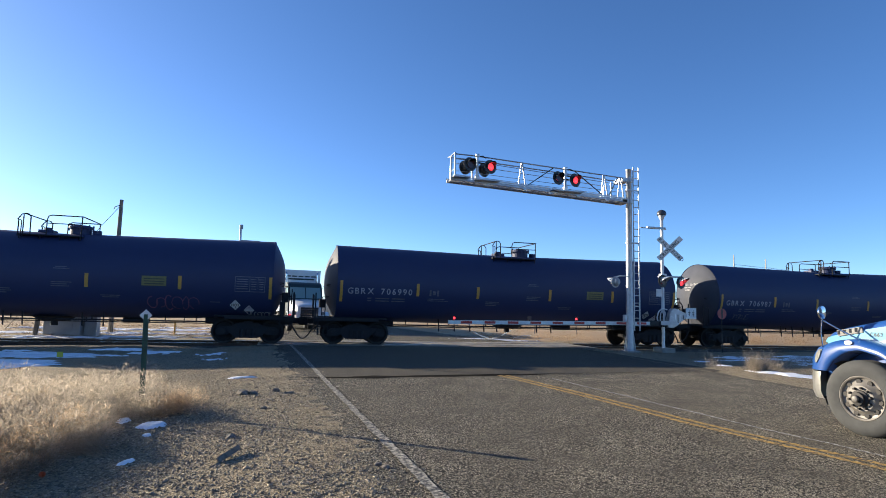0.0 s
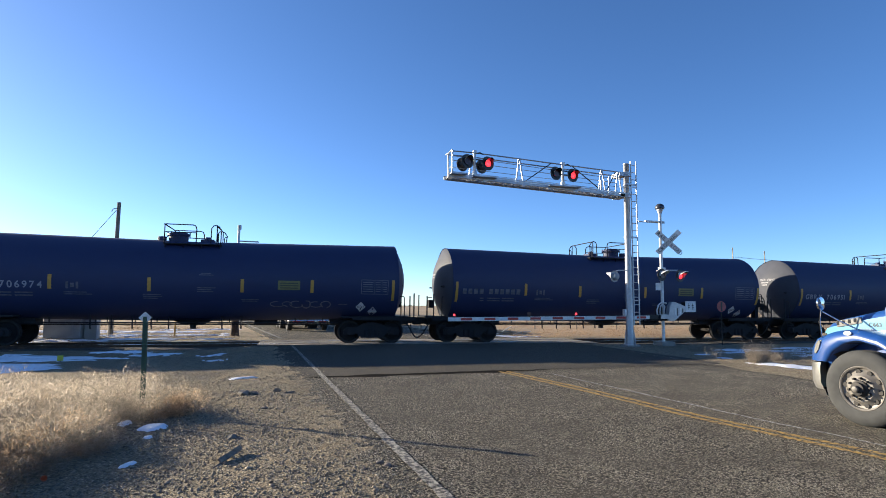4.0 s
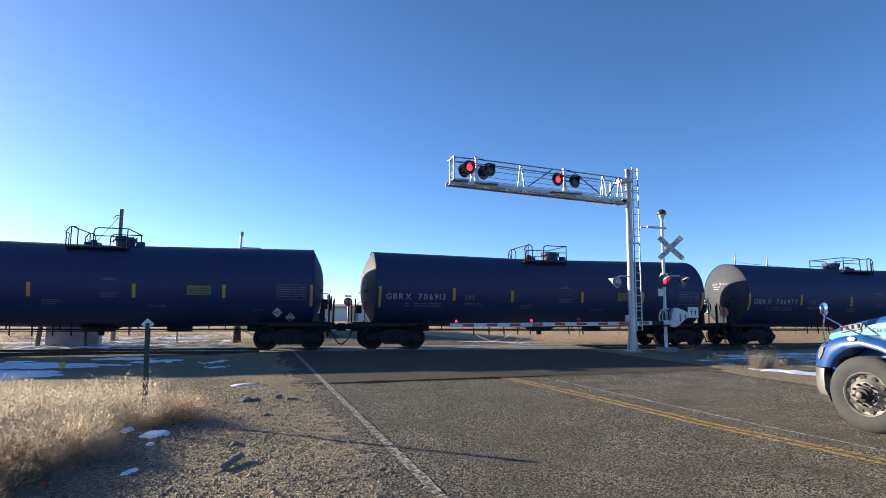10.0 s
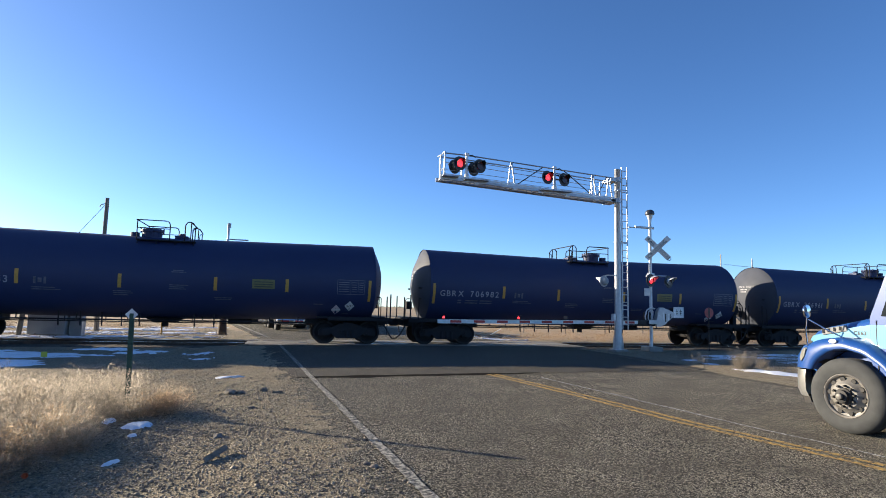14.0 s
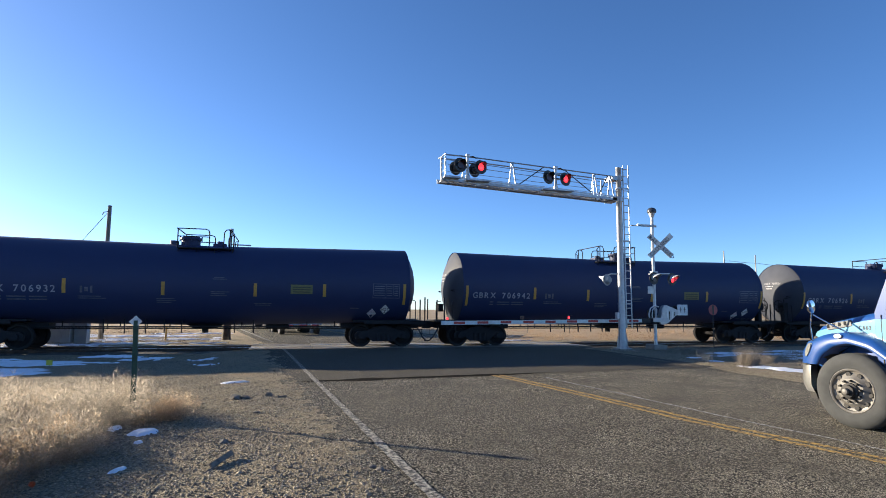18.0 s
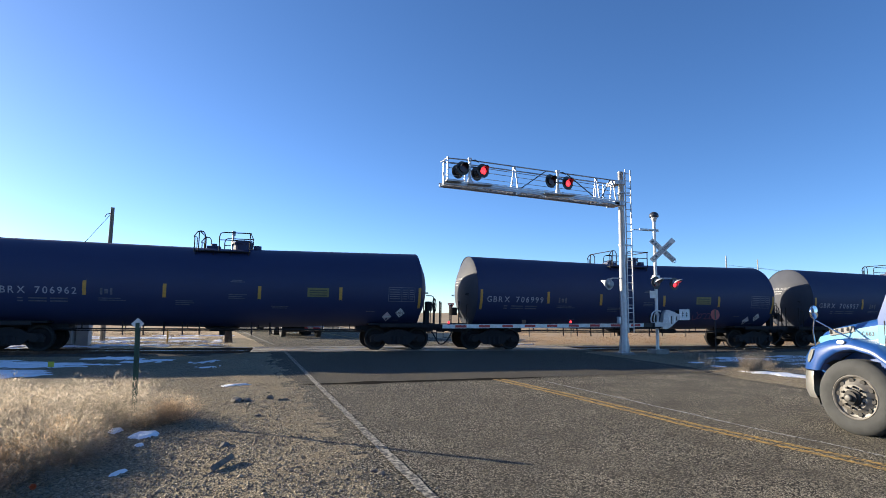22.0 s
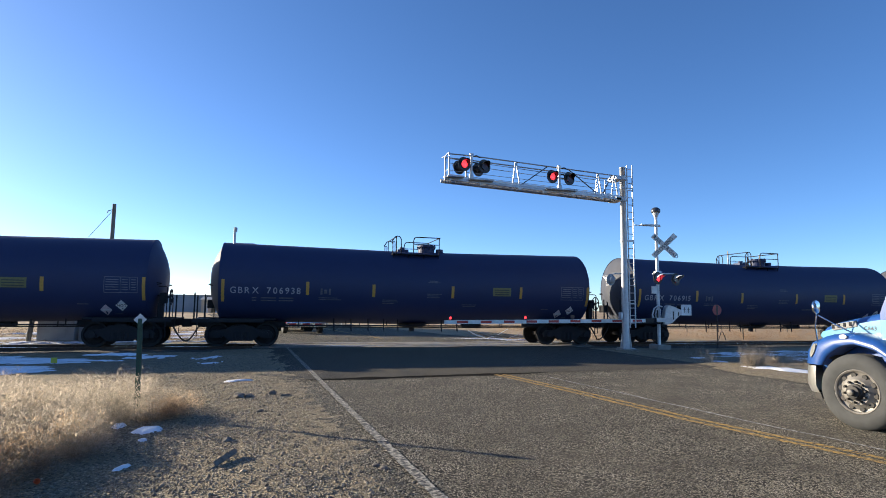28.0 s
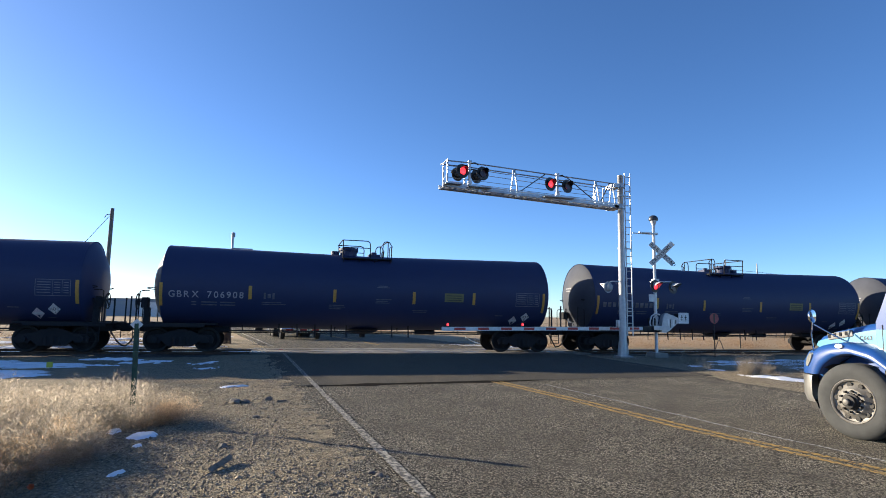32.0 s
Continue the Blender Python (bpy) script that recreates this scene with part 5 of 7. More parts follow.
    for x, z, ph in ((6.23, 7.06, "odd"), (7.02, 7.03, "even")):
        lamp_head(g, *P(x, y0 + 0.30, z), -160, ph)
    # ladder with rungs up the mast
    for x in (13.44, 13.69):
        bm = cut()
        tube(bm, [P(x, y0 - 0.10, 0.85), P(x, y0 - 0.10, 7.62)], 0.028, 6)
        part("ladder_rail", bm, M_ALU, g)
    for k in range(22):
        bm = cut()
        z = 1.05 + 0.305 * k
        tube(bm, [P(13.44, y0 - 0.10, z), P(13.69, y0 - 0.10, z)], 0.017, 6)
        part("ladder_rung", bm, M_ALU, g)
    for z in (1.8, 4.4, 6.6):
        bm = cut()
        spin(bm, [(0.155, z), (0.155, z + 0.07), (0.12, z + 0.07), (0.12, z)], None, 20)
        box(bm, 0.10, 0.40, -0.12, -0.08, z + 0.01, z + 0.06)
        part("ladder_clamp", bm, M_GALV, g)
    # arm clamp on the mast
    for z in (low(13) + 0.02, top(13) - 0.05):
        bm = cut()
        spin(bm, [(0.12, z - 0.10), (0.170, z - 0.10), (0.170, z + 0.08), (0.12, z + 0.08)], None, 20)
        box(bm, -0.34, 0.0, -0.10, 0.58, z - 0.09, z + 0.07)
        part("arm_clamp", bm, M_GALV, g)
    lamp_head(g, *P(12.62, y0 - 0.05, 2.80), -165, "odd", "side_lamp", 0.23, hood=M_SIGN_WHITE, body=M_GREYBOX)
    bm = cut()
    tube(bm, [P(13.15, y0 - 0.05, 3.05), P(12.80, y0 - 0.05, 3.05), P(12.66, y0 - 0.02, 3.0), P(12.62, y0, 2.84)], 0.025)
    part("lamp_bracket", bm, M_ALU, g)
    bm = cut()
    box(bm, -0.27, -0.16, -0.09, 0.09, 1.20, 1.48, bevel=0.02)
    part("junction_box", bm, M_ALU, g)


def build_gate():
    x0, y0 = 15.58, 21.5
    g = thing("crossing_signal", "silver crossing signal post with crossbuck, bell and lamps", "railway signal", pose(x0, y0, 0))
    bm = cut()
    spin(bm, [(0.0, 0.02), (0.22, 0.02), (0.22, 0.06), (0.075, 0.10), (0.068, 0.3), (0.066, 5.8), (0.0, 5.81)], None, 18)
    part("post", bm, M_ALU, g, smooth=40)
    bm = cut()
    box(bm, -0.30, 0.36, -0.32, 0.32, -0.35, 0.10, bevel=0.03)
    part("footing", bm, M_CONCRETE, g)
    bm = cut()
    spin(bm, [(0.0, 6.14), (0.08, 6.13), (0.15, 6.09), (0.195, 6.02), (0.205, 5.95), (0.19, 5.90), (0.185, 5.905), (0.0, 5.92)], None, 24)
    bell = part("bell", bm, M_BELL, g, "dark domed warning bell", smooth=40)
    bm = cut()
    spin(bm, [(0.0, 5.93), (0.13, 5.92), (0.135, 5.84), (0.10, 5.77), (0.085, 5.70), (0.0, 5.70)], None, 18)
    part("bell_base", bm, M_ALU, bell, "silver cup under the bell", smooth=40)
    bm = cut()
    tube(bm, [(-1.05, 0.05, 5.30), (0.22, 0.0, 5.28)], 0.022, 6)
    box(bm, -0.75, 0.18, -0.05, 0.05, 5.30, 5.36)
    part("top_bracket", bm, M_ALU, g)
    crossbuck(g, 0.08, -0.42, 4.38, -28)
    bm = cut()
    tube(bm, [(-0.30, -0.10, 3.16), (0.72, -0.16, 3.18)], 0.035, 8)
    box(bm, -0.12, 0.12, -0.14, 0.10, 3.02, 3.30, bevel=0.02)
    part("crossarm", bm, M_ALU, g)
    lamp_head(g, -0.26, -0.36, 2.96, 14, "odd", hood=M_ALU)
    lamp_head(g, 0.62, -0.40, 2.93, 14, "even", hood=M_ALU)
    bm = cut()
    box(bm, -0.40, -0.12, -0.13, -0.11, 2.30, 2.62, bevel=0.004)
    part("notice_plate", bm, M_SIGN_WHITE, g, "small blank pale plate")
    # gate machine
    bm = cut()
    prof = [(0.02, 0.98), (0.30, 0.97), (0.52, 1.08), (0.68, 1.28), (0.98, 1.42), (0.98, 1.60), (0.66, 1.68), (0.44, 1.80), (0.24, 1.80), (0.12, 1.62), (0.06, 1.30)]
    plate(bm, [(a, -0.32, b) for a, b in prof], 0.22, (0, 1, 0))
    bmesh.ops.bevel(bm, geom=bm.edges[:], offset=0.03, segments=2, affect="EDGES")
    part("gate_machine", bm, M_GALV, g, "grey cast gate machine housing")
    bm = cut()
    box(bm, -0.24, 0.06, -0.05, 0.25, 1.06, 1.60, bevel=0.05)
    part("motor_box", bm, M_CHASSIS, g, "dark motor box behind the post")
    bm = cut()
    box(bm, -0.95, 0.02, -0.30, -0.12, 1.00, 1.24, bevel=0.04)
    rod(bm, (-0.35, -0.36, 1.12), (-0.35, -0.05, 1.12), 0.13, seg=18)
    rod(bm, (-0.72, -0.34, 1.16), (-0.72, -0.08, 1.16), 0.07, seg=12)
    part("arm_hinge", bm, M_UNDER, g, "dark greasy hinge of the gate arm")
    bm = cut()
    tube(bm, [(-0.34, -0.14, 1.10), (-0.40, -0.14, 1.40), (-0.30, -0.12, 1.66), (-0.10, -0.10, 1.78), (0.12, -0.12, 1.74)], 0.03, 8)
    part("conduit", bm, M_ALU, g)
    for k in range(4):
        bm = cut()
        a = 0.36 + 0.13 * k
        box(bm, a, a + 0.035, -0.335, -0.318, 1.12 + 0.07 * k, 1.55 - 0.01 * k, bevel=0.005)
        part("housing_rib", bm, M_UNDER if k % 2 else M_ALU, g)
    bm = cut()
    rod(bm, (0.20, -0.36, 1.30), (0.20, -0.32, 1.30), 0.16, seg=20)
    for k in range(6):
        a = k * math.pi / 3
        rod(bm, (0.20 + 0.12 * math.cos(a), -0.38, 1.30 + 0.12 * math.sin(a)), (0.20 + 0.12 * math.cos(a), -0.35, 1.30 + 0.12 * math.sin(a)), 0.016, seg=6)
    part("machine_cover", bm, M_GALV, g)
    for x in (-0.20, 0.02):
        bm = cut()
        tube(bm, [(x, -0.15, 1.05), (x - 0.05, -0.15, 1.35), (x + 0.02, -0.1, 1.62), (0.0, -0.05, 1.70)], 0.022, 6)
        part("conduit", bm, M_ALU, g)
    bm = cut()
    box(bm, 0.96, 1.48, -0.27, -0.24, 1.37, 1.84, bevel=0.008)
    plt = part("counterweight_plate", bm, M_SIGN_WHITE, g, "white plate with two black crosses")
    for cx in (1.12, 1.32):
        bm = cut()
        box(bm, cx - 0.012, cx + 0.012, -0.276, -0.272, 1.48, 1.74)
        box(bm, cx - 0.06, cx + 0.06, -0.276, -0.272, 1.63, 1.655)
        box(bm, cx - 0.045, cx + 0.045, -0.276, -0.272, 1.555, 1.575)
        part("cross_mark", bm, M_INK, plt)
    bm = cut()
    box(bm, 0.98, 1.40, -0.23, 0.05, 1.42, 1.80, bevel=0.02)
    part("counterweight", bm, M_UNDER, g)
    # barrier across the road
    b = thing("crossing_gate", "lowered red and white striped gate arm with red lamps", "barrier", pose(15.45, 21.2, 1.14))
    bm = cut()
    box(bm, -0.75, 0.0, -0.05, 0.05, -0.09, 0.09, bevel=0.015)
    part("arm_root", bm, M_CHASSIS, b, "dark steel root of the arm")
    edges = [15.45 - 0.70] + [5.81 + 0.485 * k for k in range(18, -1, -1)]
    for k, (xa, xb) in enumerate(zip(edges, edges[1:])):
        bm = cut()
        box(bm, xb - 15.45, xa - 15.45, -0.025, 0.025, -0.075 - 0.115 * (15 - (xa + xb) / 2) / 9.2, 0.075 - 0.115 * (15 - (xa + xb) / 2) / 9.2)
        seg = part("arm_section", bm, M_SIGN_WHITE, b, "white section of the gate arm")
        if k % 2:
            bm = cut()
            mid = -0.115 * (15 - (xa + xb) / 2) / 9.2
            box(bm, xb + 0.015 - 15.45, xa - 0.015 - 15.45, -0.029, 0.029, mid - 0.048, mid + 0.048)
            part("red_stripe", bm, M_GATE_RED, seg, "red reflective stripe")
    for x, lit in ((6.05, ""), (9.18, "odd"), (11.26, "even")):
        bm = cut()
        zz = 0.07 - 0.115 * (15 - x) / 9.2
        spin(bm, [(0.0, 0.14), (0.028, 0.136), (0.042, 0.115), (0.045, 0.05)], Matrix.Translation((x - 15.45, 0, zz)), 14)
        lp = part("gate_lamp", bm, M_TIP_LIT, b, "small red gate lamp", smooth=50)
        bm = cut()
        rod(bm, (x - 15.45, 0, zz), (x - 15.45, 0, zz + 0.06), 0.045, seg=10)
        part("lamp_base", bm, M_BLACK, lp)
        if lit:
            # added blade: hides the glowing lamp while it should be dark
            bm = cut()
            box(bm, -0.11, 0.066, -0.13, 0.0, -0.003, 0.003)
            blade = part("shutter", bm, M_SHUTTER, lp, "added dark red blade that imitates the lamp going dark")
            blade.matrix_basis = Matrix.Translation((x - 15.45, -0.064, zz + 0.178)) @ Matrix.Rotation(radians(90), 4, "X")
            SHUTTERS.append((blade, blade.matrix_basis.copy(), lit))
    bm = cut()
    tube(bm, [(5.9 - 15.45, 0.035, -0.14), (12.0 - 15.45, 0.035, -0.10), (15.3 - 15.45, 0.03, -0.02)], 0.012, 5)
    part("lamp_cable", bm, M_CABLE, b)
    bm = cut()
    for s in (-0.09, 0.09):
        box(bm, -0.25, 0.55, s - 0.015, s + 0.015, -0.06, 0.12)
    part("arm_bracket", bm, M_GALV, b)


def build_far_signal():
    g = thing("crossing_signal", "grey crossing signal post with crossbuck beyond the track", "railway signal", pose(-2.78, 30.2, 0))
    bm = cut()
    spin(bm, [(0.0, -0.05), (0.16, -0.05), (0.10, 0.35), (0.065, 0.4), (0.06, 5.45), (0.0, 5.46)], None, 16)
    part("post", bm, M_GALV, g, smooth=40)
    bm = cut()
    spin(bm, [(0.0, -0.1), (0.23, -0.1), (0.17, 0.75), (0.0, 0.76)], None, 14)
    part("footing", bm, M_RUST, g)
    bm = cut()
    rod(bm, (0.02, 0, 5.30), (0.02, 0, 5.52), 0.09, seg=12)
    part("bell", bm, M_GREYBOX, g)
    bm = cut()
    tube(bm, [(0.0, 0, 4.72), (0.98, 0, 4.70)], 0.03, 6)
    box(bm, 0.35, 0.95, -0.04, 0.04, 4.68, 4.74)
    part("top_bracket", bm, M_GALV, g)
    crossbuck(g, 0.0, -0.10, 3.78, -8)
    bm = cut()
    tube(bm, [(-0.62, -0.06, 2.86), (0.48, -0.06, 2.86)], 0.03, 8)
    part("crossarm", bm, M_ALU, g)
    lamp_head(g, -0.50, -0.12, 2.62, 0, "odd")
    lamp_head(g, 0.42, -0.12, 2.62, 0, "even")


build_cantilever()
build_gate()
build_far_signal()


# ---- the waiting lorry with the blue bonnet ----
def loft(bm, rings, closed=False):
    made = [[bm.verts.new(p) for p in r] for r in rings]
    n = len(made[0])
    for a, b in zip(made, made[1:]):
        for k in range(n if closed else n - 1):
            bm.faces.new((a[k], a[(k + 1) % n], b[(k + 1) % n], b[k]))
    return made


def lorry_wheel(owner, x, y, z, side, r=0.515, wide=0.29, front=True, steer=0.0):
    """A wheel whose outer face looks along side * x."""
    m = Matrix.Translation((x, y, z)) @ Matrix.Rotation(radians(steer), 4, "Z") @ Matrix.Rotation(radians(90 * side), 4, "Y")
    bm = cut()
    w = wide
    spin(bm, [(0.285, -0.02), (0.30, 0.0), (0.36, 0.012), (0.43, 0.008), (r - 0.04, -0.012), (r - 0.012, -0.03), (r, -0.06), (r, -0.10), (r - 0.01, -0.104), (r - 0.01, -0.112), (r, -0.116), (r, -w + 0.116), (r - 0.01, -w + 0.112), (r - 0.01, -w + 0.104), (r, -w + 0.1), (r, -w + 0.06), (r - 0.04, -w + 0.01), (0.36, -w), (0.285, -w + 0.02)], m, 56)
    wheel = part("wheel", bm, M_TYRE, owner, "dusty black tyre on a dirty alloy rim", smooth=40)
    bm = cut()
    if front:
        prof = [(0.288, -0.22), (0.288, -0.03), (0.298, -0.005), (0.286, 0.004), (0.270, -0.006), (0.262, -0.035), (0.235, -0.045), (0.205, -0.020), (0.175, 0.010), (0.165, 0.018), (0.11, 0.020), (0.0, 0.020)]
    else:
        prof = [(0.288, -0.22), (0.288, -0.03), (0.298, -0.005), (0.280, 0.002), (0.262, -0.04), (0.20, -0.10), (0.12, -0.13), (0.0, -0.13)]
    spin(bm, prof, m, 48)
    part("rim", bm, M_RIM, wheel, "dirty polished rim", smooth=35)
    if not front:
        return wheel
    for k in range(10):
        a = 2 * math.pi * (k + 0.3) / 10
        bm = cut()
        c = Matrix.Translation((0.222 * math.cos(a), 0.222 * math.sin(a), -0.022))
        spin(bm, [(0.0, 0.004), (0.031, 0.004), (0.035, 0.0), (0.035, -0.01)], m @ c, 14)
        part("hand_hole", bm, M_CHASSIS, wheel)
    for k in range(10):
        a = 2 * math.pi * (k + 0.8) / 10
        bm = cut()
        p, q = m @ Vector((0.138 * math.cos(a), 0.138 * math.sin(a), 0.015)), m @ Vector((0.138 * math.cos(a), 0.138 * math.sin(a), 0.065))
        rod(bm, p, q, 0.018, 0.014, seg=6)
        part("wheel_nut", bm, M_CHASSIS, wheel)
    bm = cut()
    spin(bm, [(0.112, 0.018), (0.108, 0.05), (0.085, 0.06), (0.082, 0.10), (0.045, 0.105), (0.042, 0.125), (0.0, 0.128)], m, 24)
    part("hub", bm, M_CHASSIS, wheel, "black oily hub", smooth=40)
    bm = cut()
    spin(bm, [(0.040, 0.122), (0.038, 0.150), (0.03, 0.156), (0.0, 0.157)], m, 16)
    part("hub_cap", bm, M_RIM, wheel, smooth=40)
    return wheel


def build_lorry():
    g = thing("truck", "blue and pale blue lorry waiting at the crossing", "truck", pose(8.55, 5.985, 0, rz=-1.5))
    for side in (-1, 1):
        lorry_wheel(g, side * 1.165, 0, 0.494, side, steer=9.0, r=0.503)
    # bonnet: sections from the nose to the cowl
    def half(y, hw, zc, ze, zb):
        pts = [(-hw - 0.03, y, zb), (-hw - 0.02, y, ze - 0.12), (-hw + 0.01, y, ze - 0.03), (-hw + 0.07, y, ze + 0.02), (-hw * 0.6, y, zc - 0.02), (0, y, zc)]
        return pts + [(-a, b, c) for a, b, c in reversed(pts[:-1])]
    secs = [(0.93, 0.60, 1.10, 1.06, 0.62), (0.925, 0.66, 1.24, 1.18, 0.62), (0.89, 0.72, 1.32, 1.26, 0.62), (0.80, 0.77, 1.37, 1.31, 0.66), (0.55, 0.80, 1.43, 1.39, 0.80), (0.25, 0.81, 1.49, 1.455, 0.90), (0.0, 0.82, 1.54, 1.51, 0.90), (-0.10, 0.82, 1.555, 1.525, 0.90), (-0.20, 0.825, 1.575, 1.545, 0.90)]
    bm = cut()
    loft(bm, [half(*s) for s in secs])
    part("bonnet", bm, M_BLUE, g, "dark blue bonnet", smooth=50)
    for side in (-1, 1):
        # pale flash along the side of the bonnet
        bm = cut()
        rows = []
        for y, x, zt, zl in ((0.90, 0.735, 1.21, 1.02), (0.80, 0.800, 1.265, 1.08), (0.55, 0.835, 1.325, 1.14), (0.25, 0.845, 1.385, 1.16), (0.0, 0.855, 1.435, 1.16), (-0.095, 0.857, 1.45, 1.16), (-0.197, 0.859, 1.47, 1.16)):
            rows.append([(side * x, y, zl), (side * (x + 0.004), y, (zl + zt) / 2), (side * (x - 0.002), y, zt)])
        loft(bm, rows)
        part("side_flash", bm, M_PALE, g, "pale blue flash on the bonnet side", smooth=40)
        # wing with its wheel arch
        arch = [(-0.66, 0.70), (-0.50, 0.92), (-0.26, 1.06), (0.0, 1.115), (0.24, 1.07), (0.43, 0.94), (0.52, 0.80)]
        outer = [(-0.80, 0.70), (-0.62, 0.98), (-0.30, 1.20), (0.10, 1.285), (0.45, 1.24), (0.73, 1.13), (0.83, 0.98), (0.845, 0.80)]
        bm = cut()
        ring = []
        n = 24

        def along(path, t):
            d = [0.0]
            for p, q in zip(path, path[1:]):
                d.append(d[-1] + math.hypot(q[0] - p[0], q[1] - p[1]))
            s = t * d[-1]
            for i in range(len(path) - 1):
                if s <= d[i + 1] + 1e-9:
                    k = (s - d[i]) / (d[i + 1] - d[i])
                    return path[i][0] + k * (path[i + 1][0] - path[i][0]), path[i][1] + k * (path[i + 1][1] - path[i][1])
            return path[-1]
        for i in range(n + 1):
            a, o = along(arch, i / n), along(outer, i / n)
            sec = []
            for x, t in ((0.86, 0.02), (1.13, 0.0), (1.165, 0.10), (1.17, 0.28), (1.155, 0.62), (1.10, 0.90), (1.0, 1.0), (0.78, 1.03)):
                sec.append((side * x, a[0] + (o[0] - a[0]) * t, a[1] + (o[1] - a[1]) * t))
            ring.append(sec)
        loft(bm, ring)
        part("wing", bm, M_BLUE, g, "dark blue front wing", smooth=50)
        bm = cut()
        loft(bm, [[(side * 0.60, p[0], p[1] + 0.01), (side * 1.14, p[0], p[1] + 0.004)] for p in (along(arch, i / 16) for i in range(17))])
        part("arch_liner", bm, M_CHASSIS, g)
        bm = cut()
        hl = [(0.64, 1.10), (0.69, 1.13), (0.75, 1.08), (0.79, 0.97), (0.785, 0.90), (0.735, 0.90), (0.68, 0.98)]
        plate(bm, [(side * 1.118, a - 0.075, b - 0.015) for a, b in hl], 0.055, (side, 0, 0))
        bmesh.ops.bevel(bm, geom=bm.edges[:], offset=0.02, segments=2, affect="EDGES")
        head = part("headlamp", bm, M_LAMPGLASS, g, "cloudy headlamp", smooth=50)
        bm = cut()
        rod(bm, (side * 1.16, 0.15, 1.215), (side * 1.178, 0.15, 1.22), 0.03, seg=16)
        bmesh.ops.scale(bm, vec=(1, 1.9, 1), space=Matrix.Translation((0, -0.15, 0)), verts=bm.verts[:])
        part("marker_lamp", bm, M_AMBER, g, "oval marker lamp")
        # vent in the bonnet side
        bm = cut()
        box(bm, -0.20, 0.20, -0.012, 0.012, -0.045, 0.045, Matrix.Translation((side * 0.845, 0.40, 1.365)) @ Matrix.Rotation(radians(90), 4, "Z") @ Matrix.Rotation(radians(10 * 1), 4, "Y"), bevel=0.01)
        vent = part("vent", bm, M_VENT, g, "dark vent with a bright frame")
        for k in range(4):
            bm = cut()
            yy = 0.28 + 0.09 * k
            box(bm, *sorted((side * 0.855, side * 0.864)), yy, yy + 0.035, 1.340 - (yy - 0.42) * 0.18, 1.395 - (yy - 0.42) * 0.18)
            part("vent_slat", bm, M_UNDER, vent)
        bm = cut()
        rod(bm, (side * 0.775, 0.84, 1.155), (side * 0.805, 0.84, 1.155), 0.034, seg=16)
        part("badge", bm, M_CHASSIS, g, "small dark round badge")
        # wing mirror on its stalk
        bm = cut()
        tube(bm, [(side * 1.12, 0.60, 1.13), (side * 1.20, 0.55, 1.35), (side * 1.24, 0.48, 1.58)], 0.010, 8)
        mir = part("mirror_stem", bm, M_CHROME, g)
        bm = cut()
        tube(bm, [(side * 1.10, 0.05, 1.27), (side * 1.17, 0.25, 1.38), (side * 1.235, 0.46, 1.51)], 0.011, 8)
        part("mirror_stay", bm, M_CHROME, g)
        bm = cut()
        spin(bm, [(0.0, 0.045), (0.05, 0.040), (0.085, 0.022), (0.098, 0.0), (0.094, -0.012), (0.06, -0.022), (0.0, -0.024)], Matrix.Translation((side * 1.245, 0.475, 1.625)) @ Matrix.Rotation(radians(90), 4, "X") @ Matrix.Rotation(radians(-18 * side), 4, "Y") @ Matrix.Rotation(radians(180), 4, "X"), 28)
        part("mirror", bm, M_CHROME, g, "round convex chrome mirror", smooth=50)
        # bonnet strap behind the wing
        bm = cut()
        tube(bm, [(side * 0.87, -0.10, 1.20), (side * 1.0, -0.20, 1.16), (side * 1.13, -0.30, 1.10)], 0.02, 6)
        part("bonnet_latch", bm, M_CHASSIS, g)
    bm = cut()
    lettering(bm, "C663", 0.052, 0.012, 0.05, lambda x, y: Vector((-0.8625 + 0.04 * (0.095 - x) * (1.0 if x < 0.095 else 0.5), 0.095 - x, 1.315 + y)))
    part("fleet_number", bm, M_INK, g, "dark fleet number C663")
    # chrome bumper with ends turned back
    bm = cut()
    path = [(-1.15, 0.62), (-1.15, 0.71), (-1.08, 0.82), (-0.6, 0.92), (0.6, 0.92), (1.08, 0.82), (1.15, 0.71), (1.15, 0.62)]
    loft(bm, [[(x, y, 0.78), (x * 1.005, y + 0.01, 0.70), (x * 1.005, y + 0.01, 0.50), (x * 0.985, y - 0.02, 0.40), (x * 0.96, y - 0.05, 0.40)] for x, y in path])
    part("bumper", bm, M_BUMPER, g, "dull chrome bumper", smooth=50)
    bm = cut()
    loft(bm, [[(x * 0.98, y - 0.03, 0.40), (x * 0.97, y - 0.05, 0.30), (x * 0.95, y - 0.12, 0.29)] for x, y in path])
    part("bumper_valance", bm, M_CHASSIS, g)
    bm = cut()
    box(bm, -0.58, 0.58, 0.90, 0.945, 0.66, 1.12, bevel=0.03)
    grille = part("grille", bm, M_CHASSIS, g)
    for k in range(6):
        bm = cut()
        box(bm, -0.55, 0.55, 0.945, 0.955, 0.70 + 0.07 * k, 0.725 + 0.07 * k)
        part("grille_bar", bm, M_CHROME, grille)
    # cab
    bm = cut()
    cab = [(-0.20, 0.75), (-0.20, 1.55), (-0.50, 2.25), (-0.62, 2.42), (-1.95, 2.45), (-1.98, 2.30), (-1.98, 0.75)]
    plate(bm, [(-0.98, a, b) for a, b in cab], 1.96, (1, 0, 0))
    bmesh.ops.bevel(bm, geom=[e for e in bm.edges if abs(e.verts[0].co.x - e.verts[1].co.x) < 0.01], offset=0.05, segments=3, affect="EDGES")
    body = part("cab", bm, M_BLUE, g, "dark blue cab", smooth=40)
